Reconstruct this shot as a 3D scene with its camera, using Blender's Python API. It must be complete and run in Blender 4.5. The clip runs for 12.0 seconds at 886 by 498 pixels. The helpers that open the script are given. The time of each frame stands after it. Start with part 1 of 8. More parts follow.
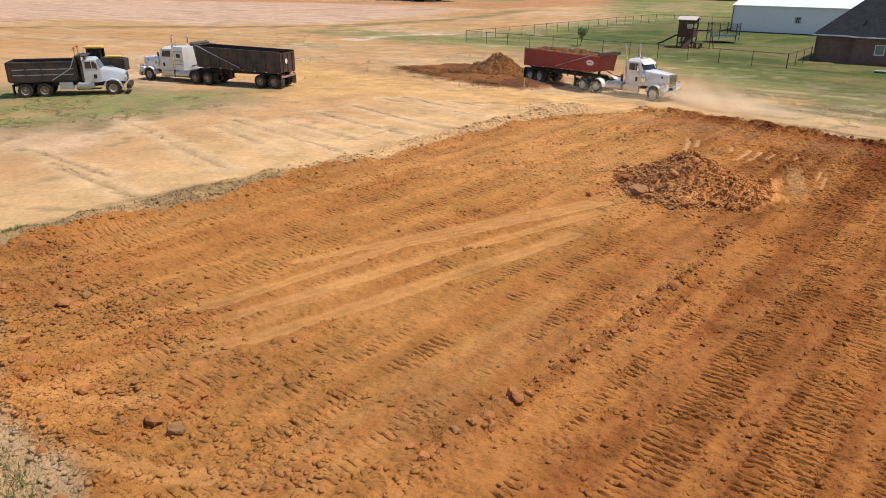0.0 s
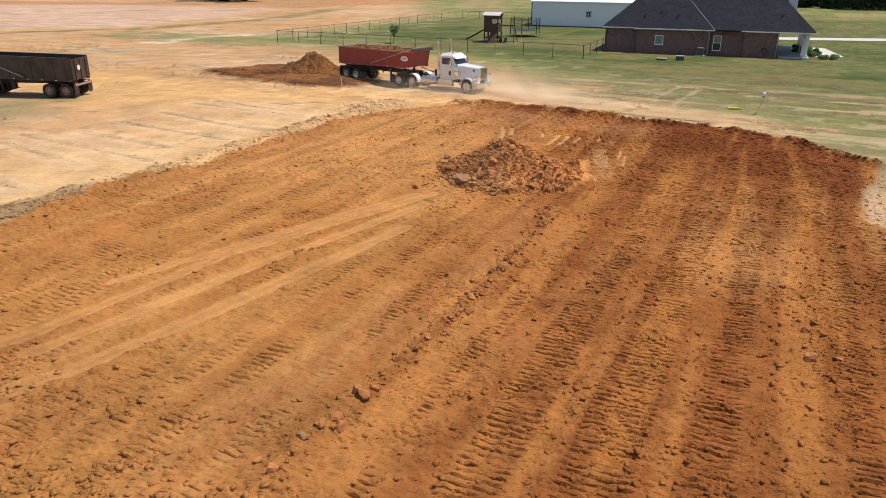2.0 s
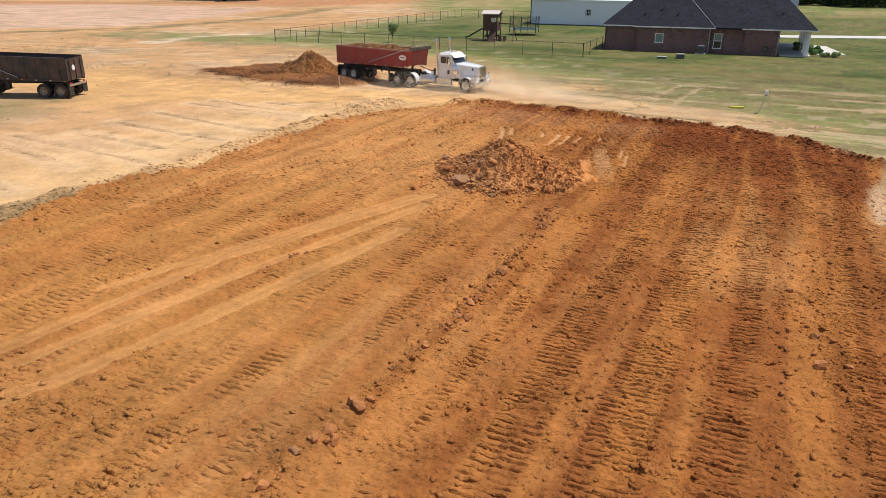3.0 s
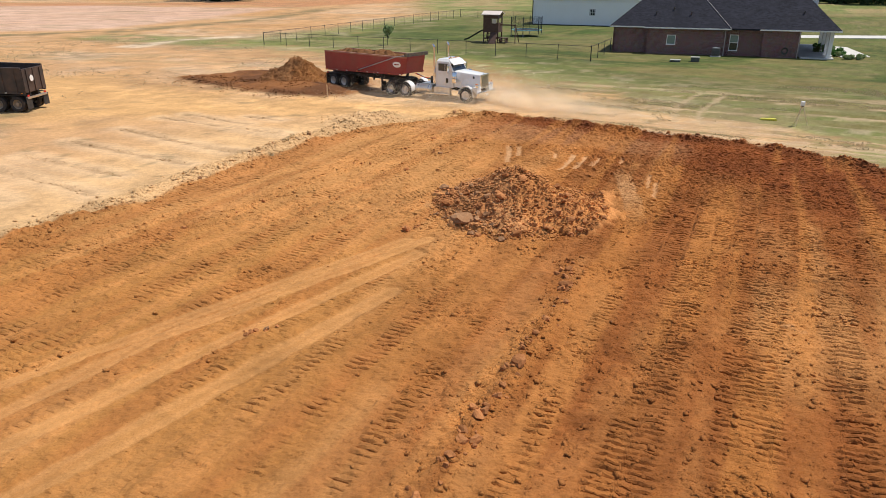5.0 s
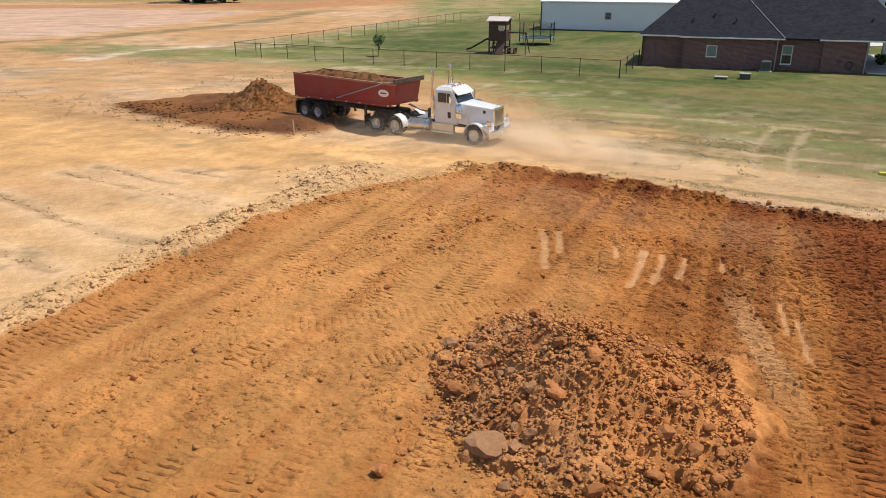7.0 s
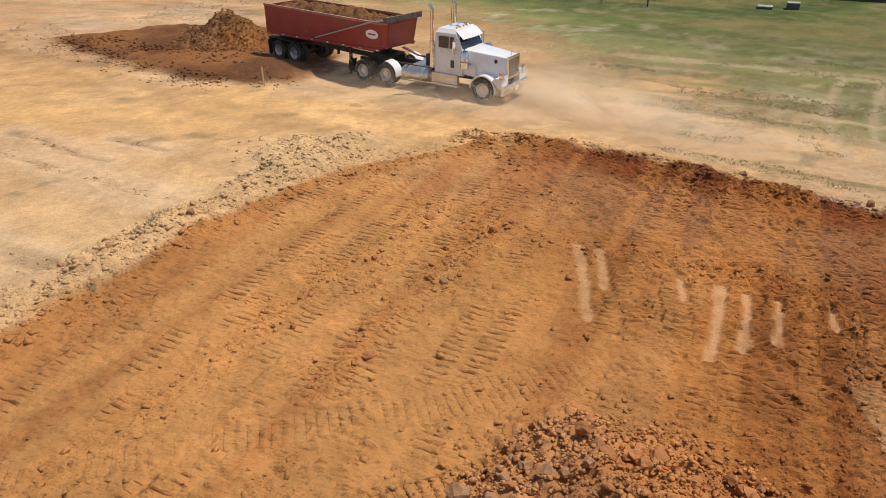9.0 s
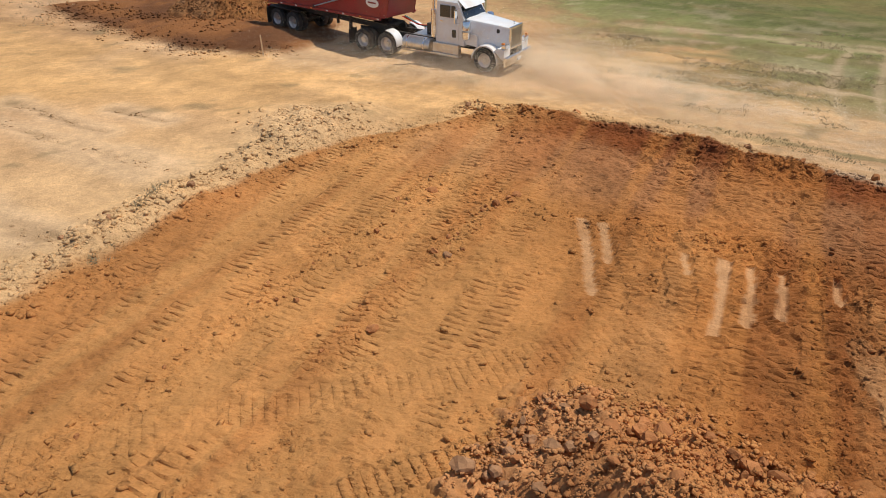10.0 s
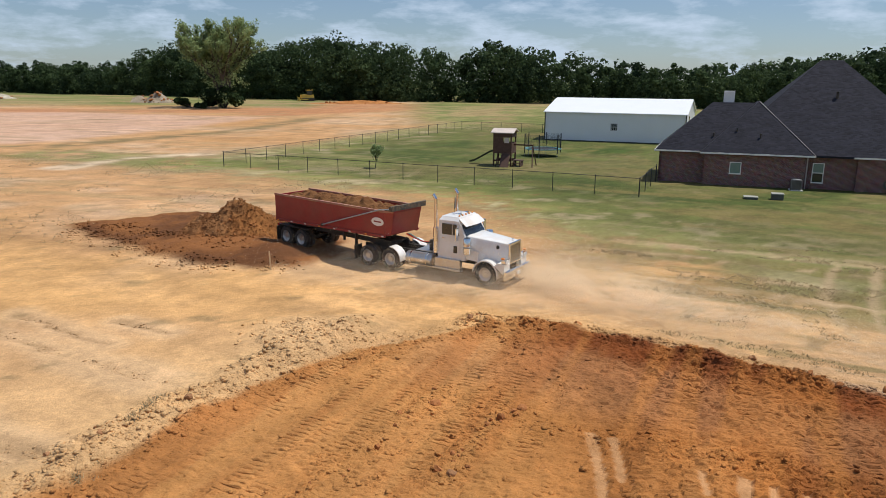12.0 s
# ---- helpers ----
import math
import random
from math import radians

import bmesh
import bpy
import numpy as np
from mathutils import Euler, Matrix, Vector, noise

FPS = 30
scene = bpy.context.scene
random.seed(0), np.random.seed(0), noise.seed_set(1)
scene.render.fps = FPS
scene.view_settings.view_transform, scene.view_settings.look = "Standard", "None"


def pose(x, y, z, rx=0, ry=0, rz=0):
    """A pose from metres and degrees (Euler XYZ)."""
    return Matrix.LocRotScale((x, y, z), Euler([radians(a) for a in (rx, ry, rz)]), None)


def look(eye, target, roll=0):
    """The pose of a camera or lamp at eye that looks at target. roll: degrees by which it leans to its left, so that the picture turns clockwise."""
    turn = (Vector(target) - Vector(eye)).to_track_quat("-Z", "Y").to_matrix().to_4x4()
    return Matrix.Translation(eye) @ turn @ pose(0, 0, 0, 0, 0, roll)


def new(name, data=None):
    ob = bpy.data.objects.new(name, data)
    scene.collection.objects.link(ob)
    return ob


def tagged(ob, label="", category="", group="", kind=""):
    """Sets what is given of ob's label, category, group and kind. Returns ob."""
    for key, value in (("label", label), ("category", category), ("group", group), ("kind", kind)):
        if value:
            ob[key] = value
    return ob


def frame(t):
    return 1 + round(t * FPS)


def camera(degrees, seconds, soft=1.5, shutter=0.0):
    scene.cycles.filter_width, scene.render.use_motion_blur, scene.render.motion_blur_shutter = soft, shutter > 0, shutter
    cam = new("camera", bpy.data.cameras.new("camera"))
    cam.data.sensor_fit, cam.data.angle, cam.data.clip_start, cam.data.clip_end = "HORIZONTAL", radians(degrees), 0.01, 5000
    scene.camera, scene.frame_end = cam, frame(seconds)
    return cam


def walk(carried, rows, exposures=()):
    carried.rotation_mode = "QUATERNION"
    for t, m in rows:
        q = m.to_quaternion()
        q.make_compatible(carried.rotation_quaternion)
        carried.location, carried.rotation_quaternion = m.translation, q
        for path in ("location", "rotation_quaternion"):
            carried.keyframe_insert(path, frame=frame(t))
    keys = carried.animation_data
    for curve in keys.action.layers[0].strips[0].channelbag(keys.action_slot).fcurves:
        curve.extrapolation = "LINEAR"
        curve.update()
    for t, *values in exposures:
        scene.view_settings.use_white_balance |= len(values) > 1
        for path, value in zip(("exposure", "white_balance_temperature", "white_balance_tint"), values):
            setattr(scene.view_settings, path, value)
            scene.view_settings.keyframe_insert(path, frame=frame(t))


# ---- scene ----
cam = camera(64.3, 12.0, soft=0.8)
METRES, EYE, TILT, LEAN, TURN = 27.03, 9.0, 0.0, 0.0, 14.7
ROWS = [
    (0.0, 0.0, 0.0, 0.0, 0.18, -21.39, -0.46),
    (0.5, -0.0003, 0.0021, 0.0012, -0.07, -21.38, -0.43),
    (1.0, 0.003, 0.003, -0.0013, -10.41, -21.36, -0.22),
    (1.5, 0.0, 0.0026, -0.0033, -14.3, -21.32, -0.31),
    (2.0, 0.0013, 0.0026, -0.0047, -14.35, -21.35, -0.29),
    (2.5, 0.0041, 0.0085, -0.0057, -14.39, -21.4, -0.23),
    (4.5, 0.0393, 0.1389, -0.0089, -14.52, -21.5, 0.07),
    (5.0, 0.0597, 0.2157, -0.0085, -14.57, -21.51, 0.11),
    (5.5, 0.0837, 0.3103, -0.0088, -14.6, -21.52, 0.18),
    (6.0, 0.1106, 0.4214, -0.0075, -14.65, -21.54, 0.22),
    (6.5, 0.1407, 0.5451, -0.0073, -14.69, -21.54, 0.24),
    (7.0, 0.1756, 0.6821, -0.0055, -14.73, -21.58, 0.25),
    (7.5, 0.2095, 0.8093, 0.0039, -14.78, -21.62, 0.21),
    (9.5, 0.2361, 0.9393, 0.0027, -14.71, -30.19, -0.29),
    (10.0, 0.2346, 0.9407, 0.0029, -14.75, -30.59, -0.35),
    (10.5, 0.2333, 0.9412, 0.0029, -14.75, -30.63, -0.39),
    (11.0, 0.233, 0.9462, 0.0074, -14.78, -26.7, -0.44),
    (11.5, 0.2324, 0.9456, 0.0043, -14.78, -13.93, -0.33),
    (12.0, 0.232, 0.9456, 0.0022, -14.79, -13.57, -0.33),
]
walk(cam, [(t, pose(0, 0, EYE, TILT, LEAN, TURN) @ pose(METRES * x, METRES * y, METRES * z, 90 + pitch, roll, yaw)) for t, x, y, z, yaw, pitch, roll in ROWS],
     [(0.0, -0.1), (2.5, -0.03), (5.5, 0.0), (7.5, -0.08), (9.5, -0.22), (12.0, -0.2)])

# ---- sky and sun ----
SUN_AZ, SUN_EL = 74.0, 66.0   # degrees east of +y, degrees above the ground
world = bpy.data.worlds.new("sky")
scene.world = world
world.use_nodes = True
wn, wl = world.node_tree.nodes, world.node_tree.links
wn.clear()
w_out, w_bg = wn.new("ShaderNodeOutputWorld"), wn.new("ShaderNodeBackground")
sky = wn.new("ShaderNodeTexSky")
sky.sky_type, sky.sun_disc = "NISHITA", False
sky.sun_elevation, sky.sun_rotation = radians(SUN_EL), radians(SUN_AZ)
sky.air_density, sky.dust_density, sky.ozone_density = 1.0, 0.4, 2.0
w_co, w_map, w_noise, w_ramp, w_mix = (wn.new("ShaderNode" + k) for k in ("TexCoord", "Mapping", "TexNoise", "ValToRGB", "MixRGB"))
w_map.inputs["Scale"].default_value = (3.4, 3.4, 12.0)
w_noise.inputs["Scale"].default_value, w_noise.inputs["Detail"].default_value, w_noise.inputs["Roughness"].default_value = 2.6, 8.0, 0.6
w_ramp.color_ramp.elements[0].position, w_ramp.color_ramp.elements[0].color = 0.48, (0.09, 0.09, 0.09, 1)
w_ramp.color_ramp.elements[1].position, w_ramp.color_ramp.elements[1].color = 0.66, (0.8, 0.8, 0.8, 1)
w_mix.inputs["Color2"].default_value = (8.2, 9.9, 12.2, 1)
wl.new(w_co.outputs["Generated"], w_map.inputs["Vector"])
wl.new(w_map.outputs["Vector"], w_noise.inputs["Vector"])
wl.new(w_noise.outputs["Fac"], w_ramp.inputs["Fac"])
wl.new(w_ramp.outputs["Color"], w_mix.inputs["Fac"])
w_blue = wn.new("ShaderNodeMixRGB")
w_blue.blend_type = "MULTIPLY"
w_blue.inputs["Fac"].default_value = 1.0
w_blue.inputs["Color2"].default_value = (0.86, 0.98, 1.17, 1)
wl.new(sky.outputs["Color"], w_blue.inputs["Color1"])
wl.new(w_blue.outputs["Color"], w_mix.inputs["Color1"])
wl.new(w_mix.outputs["Color"], w_bg.inputs["Color"])
w_bg.inputs["Strength"].default_value = 0.08
wl.new(w_bg.outputs["Background"], w_out.inputs["Surface"])
sun = new("sun", bpy.data.lights.new("sun", "SUN"))
sun.data.energy, sun.data.angle, sun.data.color = 4.9, radians(0.55), (1.0, 0.95, 0.87)
to_sun = Vector((math.sin(radians(SUN_AZ)) * math.cos(radians(SUN_EL)), math.cos(radians(SUN_AZ)) * math.cos(radians(SUN_EL)), math.sin(radians(SUN_EL))))
sun.matrix_world = look(to_sun * 200, (0, 0, 0))

# ---- materials ----
def lin(r, g, b):
    """Linear colour from 0..255 display values."""
    return tuple(((c / 255) / 12.92 if c <= 10 else ((c / 255 + 0.055) / 1.055) ** 2.4) for c in (r, g, b)) + (1.0,)


def surface(name, colour, rough=0.6, metal=0.0, vary=0.25, scale=3.0, fine=40.0, bump=0.0, dirt=None, dirt_amount=0.5, coat=0.0, by_object=0.0, spec=0.5):
    """A painted, metal, wooden or mineral surface with broad and fine variation, grime and a fine relief."""
    m = bpy.data.materials.new(name)
    m.use_nodes = True
    n, l = m.node_tree.nodes, m.node_tree.links
    b = n["Principled BSDF"]
    co = n.new("ShaderNodeTexCoord")
    big, small = n.new("ShaderNodeTexNoise"), n.new("ShaderNodeTexNoise")
    big.inputs["Scale"].default_value, big.inputs["Detail"].default_value = scale, 5
    small.inputs["Scale"].default_value, small.inputs["Detail"].default_value = fine, 4
    for t in (big, small):
        l.new(co.outputs["Object"], t.inputs["Vector"])
    mean = n.new("ShaderNodeMath")
    mean.operation = "ADD"
    l.new(big.outputs["Fac"], mean.inputs[0])
    l.new(small.outputs["Fac"], mean.inputs[1])
    ran = n.new("ShaderNodeMapRange")
    ran.inputs["From Min"].default_value, ran.inputs["From Max"].default_value = 0.65, 1.35
    ran.inputs["To Min"].default_value, ran.inputs["To Max"].default_value = 1 - vary, 1 + vary
    l.new(mean.outputs[0], ran.inputs["Value"])
    value = ran.outputs["Result"]
    if by_object:
        info, mr, mu = n.new("ShaderNodeObjectInfo"), n.new("ShaderNodeMapRange"), n.new("ShaderNodeMath")
        mr.inputs["To Min"].default_value, mr.inputs["To Max"].default_value = 1 - by_object, 1 + by_object
        mu.operation = "MULTIPLY"
        l.new(info.outputs["Random"], mr.inputs["Value"])
        l.new(value, mu.inputs[0])
        l.new(mr.outputs["Result"], mu.inputs[1])
        value = mu.outputs[0]
    hsv = n.new("ShaderNodeHueSaturation")
    hsv.inputs["Color"].default_value = colour
    l.new(value, hsv.inputs["Value"])
    last = hsv.outputs["Color"]
    if dirt:
        grime, ramp, mix = n.new("ShaderNodeTexNoise"), n.new("ShaderNodeMapRange"), n.new("ShaderNodeMixRGB")
        grime.inputs["Scale"].default_value, grime.inputs["Detail"].default_value, grime.inputs["Roughness"].default_value = scale * 0.8, 8, 0.65
        l.new(co.outputs["Object"], grime.inputs["Vector"])
        ramp.inputs["From Min"].default_value, ramp.inputs["From Max"].default_value = 0.38, 0.7
        ramp.inputs["To Max"].default_value = dirt_amount
        l.new(grime.outputs["Fac"], ramp.inputs["Value"])
        l.new(ramp.outputs["Result"], mix.inputs["Fac"])
        l.new(last, mix.inputs["Color1"])
        mix.inputs["Color2"].default_value = dirt
        last = mix.outputs["Color"]
    l.new(last, b.inputs["Base Color"])
    b.inputs["Roughness"].default_value, b.inputs["Metallic"].default_value = rough, metal
    b.inputs["Coat Weight"].default_value = coat
    b.inputs["Specular IOR Level"].default_value = spec
    if bump:
        bp = n.new("ShaderNodeBump")
        bp.inputs["Strength"].default_value, bp.inputs["Distance"].default_value = 0.6, bump
        l.new(mean.outputs[0], bp.inputs["Height"])
        l.new(bp.outputs["Normal"], b.inputs["Normal"])
    return m


DUST = lin(196, 160, 112)
M = {
    "white_paint": surface("white_paint", (0.80, 0.80, 0.79, 1), 0.28, 0, 0.05, 1.5, 20, 0, DUST, 0.35, 0.5),
    "silver_paint": surface("silver_paint", (0.66, 0.68, 0.71, 1), 0.3, 0.25, 0.06, 1.5, 20, 0, DUST, 0.3, 0.4),
    "load_soil": surface("load_soil", (0.17, 0.08, 0.033, 1), 0.95, 0, 0.3, 2.5, 14, 0.015, (0.16, 0.07, 0.03, 1), 0.8, spec=0.1),
    "rail_dusty": surface("rail_dusty", (0.30, 0.12, 0.09, 1), 0.6, 0, 0.15, 1.2, 18, 0, DUST, 0.5),
    "red_paint": surface("red_paint", (0.27, 0.018, 0.022, 1), 0.4, 0, 0.22, 1.2, 18, 0.002, (0.22, 0.08, 0.06, 1), 0.4, 0.15),
    "black_body": surface("black_body", (0.035, 0.028, 0.026, 1), 0.5, 0, 0.3, 1.4, 22, 0.003, (0.16, 0.085, 0.055, 1), 0.55),
    "chassis": surface("chassis", (0.022, 0.021, 0.02, 1), 0.65, 0, 0.3, 3, 30, 0.002, (0.13, 0.09, 0.055, 1), 0.45),
    "tyre": surface("tyre", (0.022, 0.021, 0.021, 1), 0.85, 0, 0.3, 5, 40, 0.002, (0.15, 0.10, 0.06, 1), 0.6),
    "chrome": surface("chrome", (0.75, 0.75, 0.76, 1), 0.16, 1, 0.06, 4, 30),
    "alloy": surface("alloy", (0.62, 0.61, 0.60, 1), 0.34, 0.9, 0.1, 6, 40, 0, DUST, 0.35),
    "rim_dull": surface("rim_dull", (0.36, 0.30, 0.24, 1), 0.55, 0.3, 0.2, 6, 40, 0, DUST, 0.5),
    "glass_dark": surface("glass_dark", (0.02, 0.026, 0.03, 1), 0.06, 0, 0.1, 2, 10, spec=0.8),
    "amber": surface("amber", (0.75, 0.25, 0.03, 1), 0.3, 0, 0.05),
    "lamp_glass": surface("lamp_glass", (0.72, 0.74, 0.76, 1), 0.12, 0.2, 0.05),
    "red_lens": surface("red_lens", (0.5, 0.03, 0.02, 1), 0.25, 0, 0.05),
    "tarp": surface("tarp", (0.05, 0.05, 0.048, 1), 0.75, 0, 0.3, 6, 60, 0.004, DUST, 0.3),
    "yellow_paint": surface("yellow_paint", (0.72, 0.47, 0.06, 1), 0.4, 0, 0.12, 2, 20, 0, DUST, 0.4),
    "plain_white": surface("plain_white", (0.78, 0.76, 0.72, 1), 0.5, 0, 0.05),
    "white_metal": surface("white_metal", (0.78, 0.80, 0.82, 1), 0.35, 0.0, 0.03, 0.5, 6),
    "white_trim": surface("white_trim", (0.76, 0.75, 0.72, 1), 0.5, 0, 0.06, 2, 20),
    "downspout_paint": surface("downspout_paint", (0.42, 0.36, 0.34, 1), 0.6, 0, 0.1),
    "concrete": surface("concrete", (0.52, 0.49, 0.44, 1), 0.85, 0, 0.12, 0.8, 30, 0.002),
    "post_black": surface("post_black", (0.022, 0.022, 0.024, 1), 0.5, 0, 0.2, 4, 40),
    "galv": surface("galv", (0.42, 0.43, 0.44, 1), 0.45, 0.6, 0.15, 4, 40),
    "play_wood": surface("play_wood", (0.085, 0.042, 0.028, 1), 0.75, 0, 0.3, 3, 40, 0.002),
    "play_roof": surface("play_roof", (0.55, 0.47, 0.42, 1), 0.7, 0, 0.12, 3, 30),
    "slide_green": surface("slide_green", (0.03, 0.05, 0.035, 1), 0.4, 0, 0.15),
    "net_black": surface("net_black", (0.02, 0.025, 0.03, 1), 0.8, 0, 0.2),
    "tramp_pad": surface("tramp_pad", (0.10, 0.27, 0.29, 1), 0.55, 0, 0.15, 2, 20),
    "stake_wood": surface("stake_wood", (0.72, 0.56, 0.36, 1), 0.8, 0, 0.15, 6, 50),
    "blind": surface("blind", (0.16, 0.24, 0.22, 1), 0.15, 0, 0.1, 2, 30, spec=0.8),
    "bark": surface("bark", (0.085, 0.078, 0.062, 1), 0.9, 0, 0.35, 2, 25, 0.01),
    "rock_grey": surface("rock_grey", (0.32, 0.17, 0.085, 1), 0.95, 0, 0.22, 2, 16, 0.01, (0.24, 0.105, 0.042, 1), 0.7, by_object=0.2, spec=0.15),
    "clod_red": surface("clod_red", (0.38, 0.158, 0.058, 1), 0.95, 0, 0.25, 2.5, 18, 0.01, (0.29, 0.105, 0.036, 1), 0.7, by_object=0.3, spec=0.15),
}


def leafy(name, colour, colour2, scale=0.25, translucent=0.25):
    """Foliage: every clump has its own shade, leaves let some light through."""
    m = bpy.data.materials.new(name)
    m.use_nodes = True
    n, l = m.node_tree.nodes, m.node_tree.links
    b, out = n["Principled BSDF"], n["Material Output"]
    geo, co, t, mix, add = (n.new("ShaderNode" + k) for k in ("NewGeometry", "TexCoord", "TexNoise", "MixRGB", "Math"))
    t.inputs["Scale"].default_value, t.inputs["Detail"].default_value = scale, 4
    l.new(co.outputs["Object"], t.inputs["Vector"])
    add.operation = "MULTIPLY_ADD"
    add.inputs[1].default_value, add.inputs[2].default_value = 0.45, -0.08
    l.new(geo.outputs["Random Per Island"], add.inputs[0])
    tot = n.new("ShaderNodeMath")
    tot.operation = "ADD"
    l.new(add.outputs[0], tot.inputs[0])
    l.new(t.outputs["Fac"], tot.inputs[1])
    ran = n.new("ShaderNodeMapRange")
    ran.inputs["From Min"].default_value, ran.inputs["From Max"].default_value = 0.35, 0.95
    l.new(tot.outputs[0], ran.inputs["Value"])
    l.new(ran.outputs["Result"], mix.inputs["Fac"])
    mix.inputs["Color1"].default_value, mix.inputs["Color2"].default_value = colour, colour2
    l.new(mix.outputs["Color"], b.inputs["Base Color"])
    b.inputs["Roughness"].default_value, b.inputs["Specular IOR Level"].default_value = 0.8, 0.08
    tr, ms = n.new("ShaderNodeBsdfTranslucent"), n.new("ShaderNodeMixShader")
    l.new(mix.outputs["Color"], tr.inputs["Color"])
    ms.inputs["Fac"].default_value = translucent
    l.new(b.outputs["BSDF"], ms.inputs[1])
    l.new(tr.outputs["BSDF"], ms.inputs[2])
    l.new(ms.outputs["Shader"], out.inputs["Surface"])
    return m


M["leaf_woods"] = leafy("leaf_woods", (0.026, 0.046, 0.023, 1), (0.075, 0.112, 0.045, 1), 0.06, 0.3)
M["leaf_tree"] = leafy("leaf_tree", (0.19, 0.26, 0.11, 1), (0.35, 0.43, 0.20, 1), 0.2, 0.5)
M["leaf_dark"] = leafy("leaf_dark", (0.016, 0.03, 0.012, 1), (0.035, 0.06, 0.02, 1), 0.3)
M["leaf_young"] = leafy("leaf_young", (0.05, 0.13, 0.03, 1), (0.10, 0.22, 0.06, 1), 0.6)
M["grass"] = leafy("grass", (0.20, 0.21, 0.075, 1), (0.34, 0.33, 0.13, 1), 0.3, 0.4)
M["grass_dry"] = leafy("grass_dry", (0.36, 0.29, 0.16, 1), (0.55, 0.44, 0.27, 1), 0.3, 0.4)


def brick_material():
    m = bpy.data.materials.new("brick")
    m.use_nodes = True
    n, l = m.node_tree.nodes, m.node_tree.links
    b = n["Principled BSDF"]
    co, mp, br, ns, mix, bp = (n.new("ShaderNode" + k) for k in ("UVMap", "Mapping", "TexBrick", "TexNoise", "MixRGB", "Bump"))
    br.inputs["Color1"].default_value, br.inputs["Color2"].default_value = (0.19, 0.068, 0.055, 1), (0.06, 0.028, 0.029, 1)
    br.inputs["Mortar"].default_value = (0.36, 0.30, 0.28, 1)
    br.inputs["Scale"].default_value, br.inputs["Mortar Size"].default_value = 1.0, 0.008
    br.inputs["Brick Width"].default_value, br.inputs["Row Height"].default_value = 0.21, 0.075
    br.inputs["Bias"].default_value = -0.1
    l.new(co.outputs["UV"], br.inputs["Vector"])
    ns.inputs["Scale"].default_value, ns.inputs["Detail"].default_value = 3.5, 8
    l.new(co.outputs["UV"], ns.inputs["Vector"])
    mix.blend_type = "OVERLAY"
    mix.inputs["Fac"].default_value = 0.55
    l.new(br.outputs["Color"], mix.inputs["Color1"])
    l.new(ns.outputs["Color"], mix.inputs["Color2"])
    l.new(mix.outputs["Color"], b.inputs["Base Color"])
    bp.inputs["Strength"].default_value, bp.inputs["Distance"].default_value, bp.invert = 0.6, 0.008, True
    l.new(br.outputs["Fac"], bp.inputs["Height"])
    l.new(bp.outputs["Normal"], b.inputs["Normal"])
    b.inputs["Roughness"].default_value = 0.9
    return m


def shingle_material():
    m = bpy.data.materials.new("shingle")
    m.use_nodes = True
    n, l = m.node_tree.nodes, m.node_tree.links
    b = n["Principled BSDF"]
    co, br, ns, mix, bp = (n.new("ShaderNode" + k) for k in ("UVMap", "TexBrick", "TexNoise", "MixRGB", "Bump"))
    br.inputs["Color1"].default_value, br.inputs["Color2"].default_value = (0.012, 0.0125, 0.020, 1), (0.024, 0.025, 0.038, 1)
    br.inputs["Mortar"].default_value = (0.02, 0.02, 0.024, 1)
    br.inputs["Scale"].default_value, br.inputs["Mortar Size"].default_value, br.inputs["Mortar Smooth"].default_value = 1.0, 0.012, 0.4
    br.inputs["Brick Width"].default_value, br.inputs["Row Height"].default_value = 0.33, 0.15
    l.new(co.outputs["UV"], br.inputs["Vector"])
    ns.inputs["Scale"].default_value, ns.inputs["Detail"].default_value = 0.9, 7
    l.new(co.outputs["UV"], ns.inputs["Vector"])
    mix.blend_type = "OVERLAY"
    mix.inputs["Fac"].default_value = 0.45
    l.new(br.outputs["Color"], mix.inputs["Color1"])
    l.new(ns.outputs["Fac"], mix.inputs["Color2"])
    l.new(mix.outputs["Color"], b.inputs["Base Color"])
    bp.inputs["Strength"].default_value, bp.inputs["Distance"].default_value, bp.invert = 0.8, 0.012, True
    l.new(br.outputs["Fac"], bp.inputs["Height"])
    l.new(bp.outputs["Normal"], b.inputs["Normal"])
    b.inputs["Roughness"].default_value, b.inputs["Specular IOR Level"].default_value = 0.9, 0.25
    return m


M["brick"], M["shingle"] = brick_material(), shingle_material()


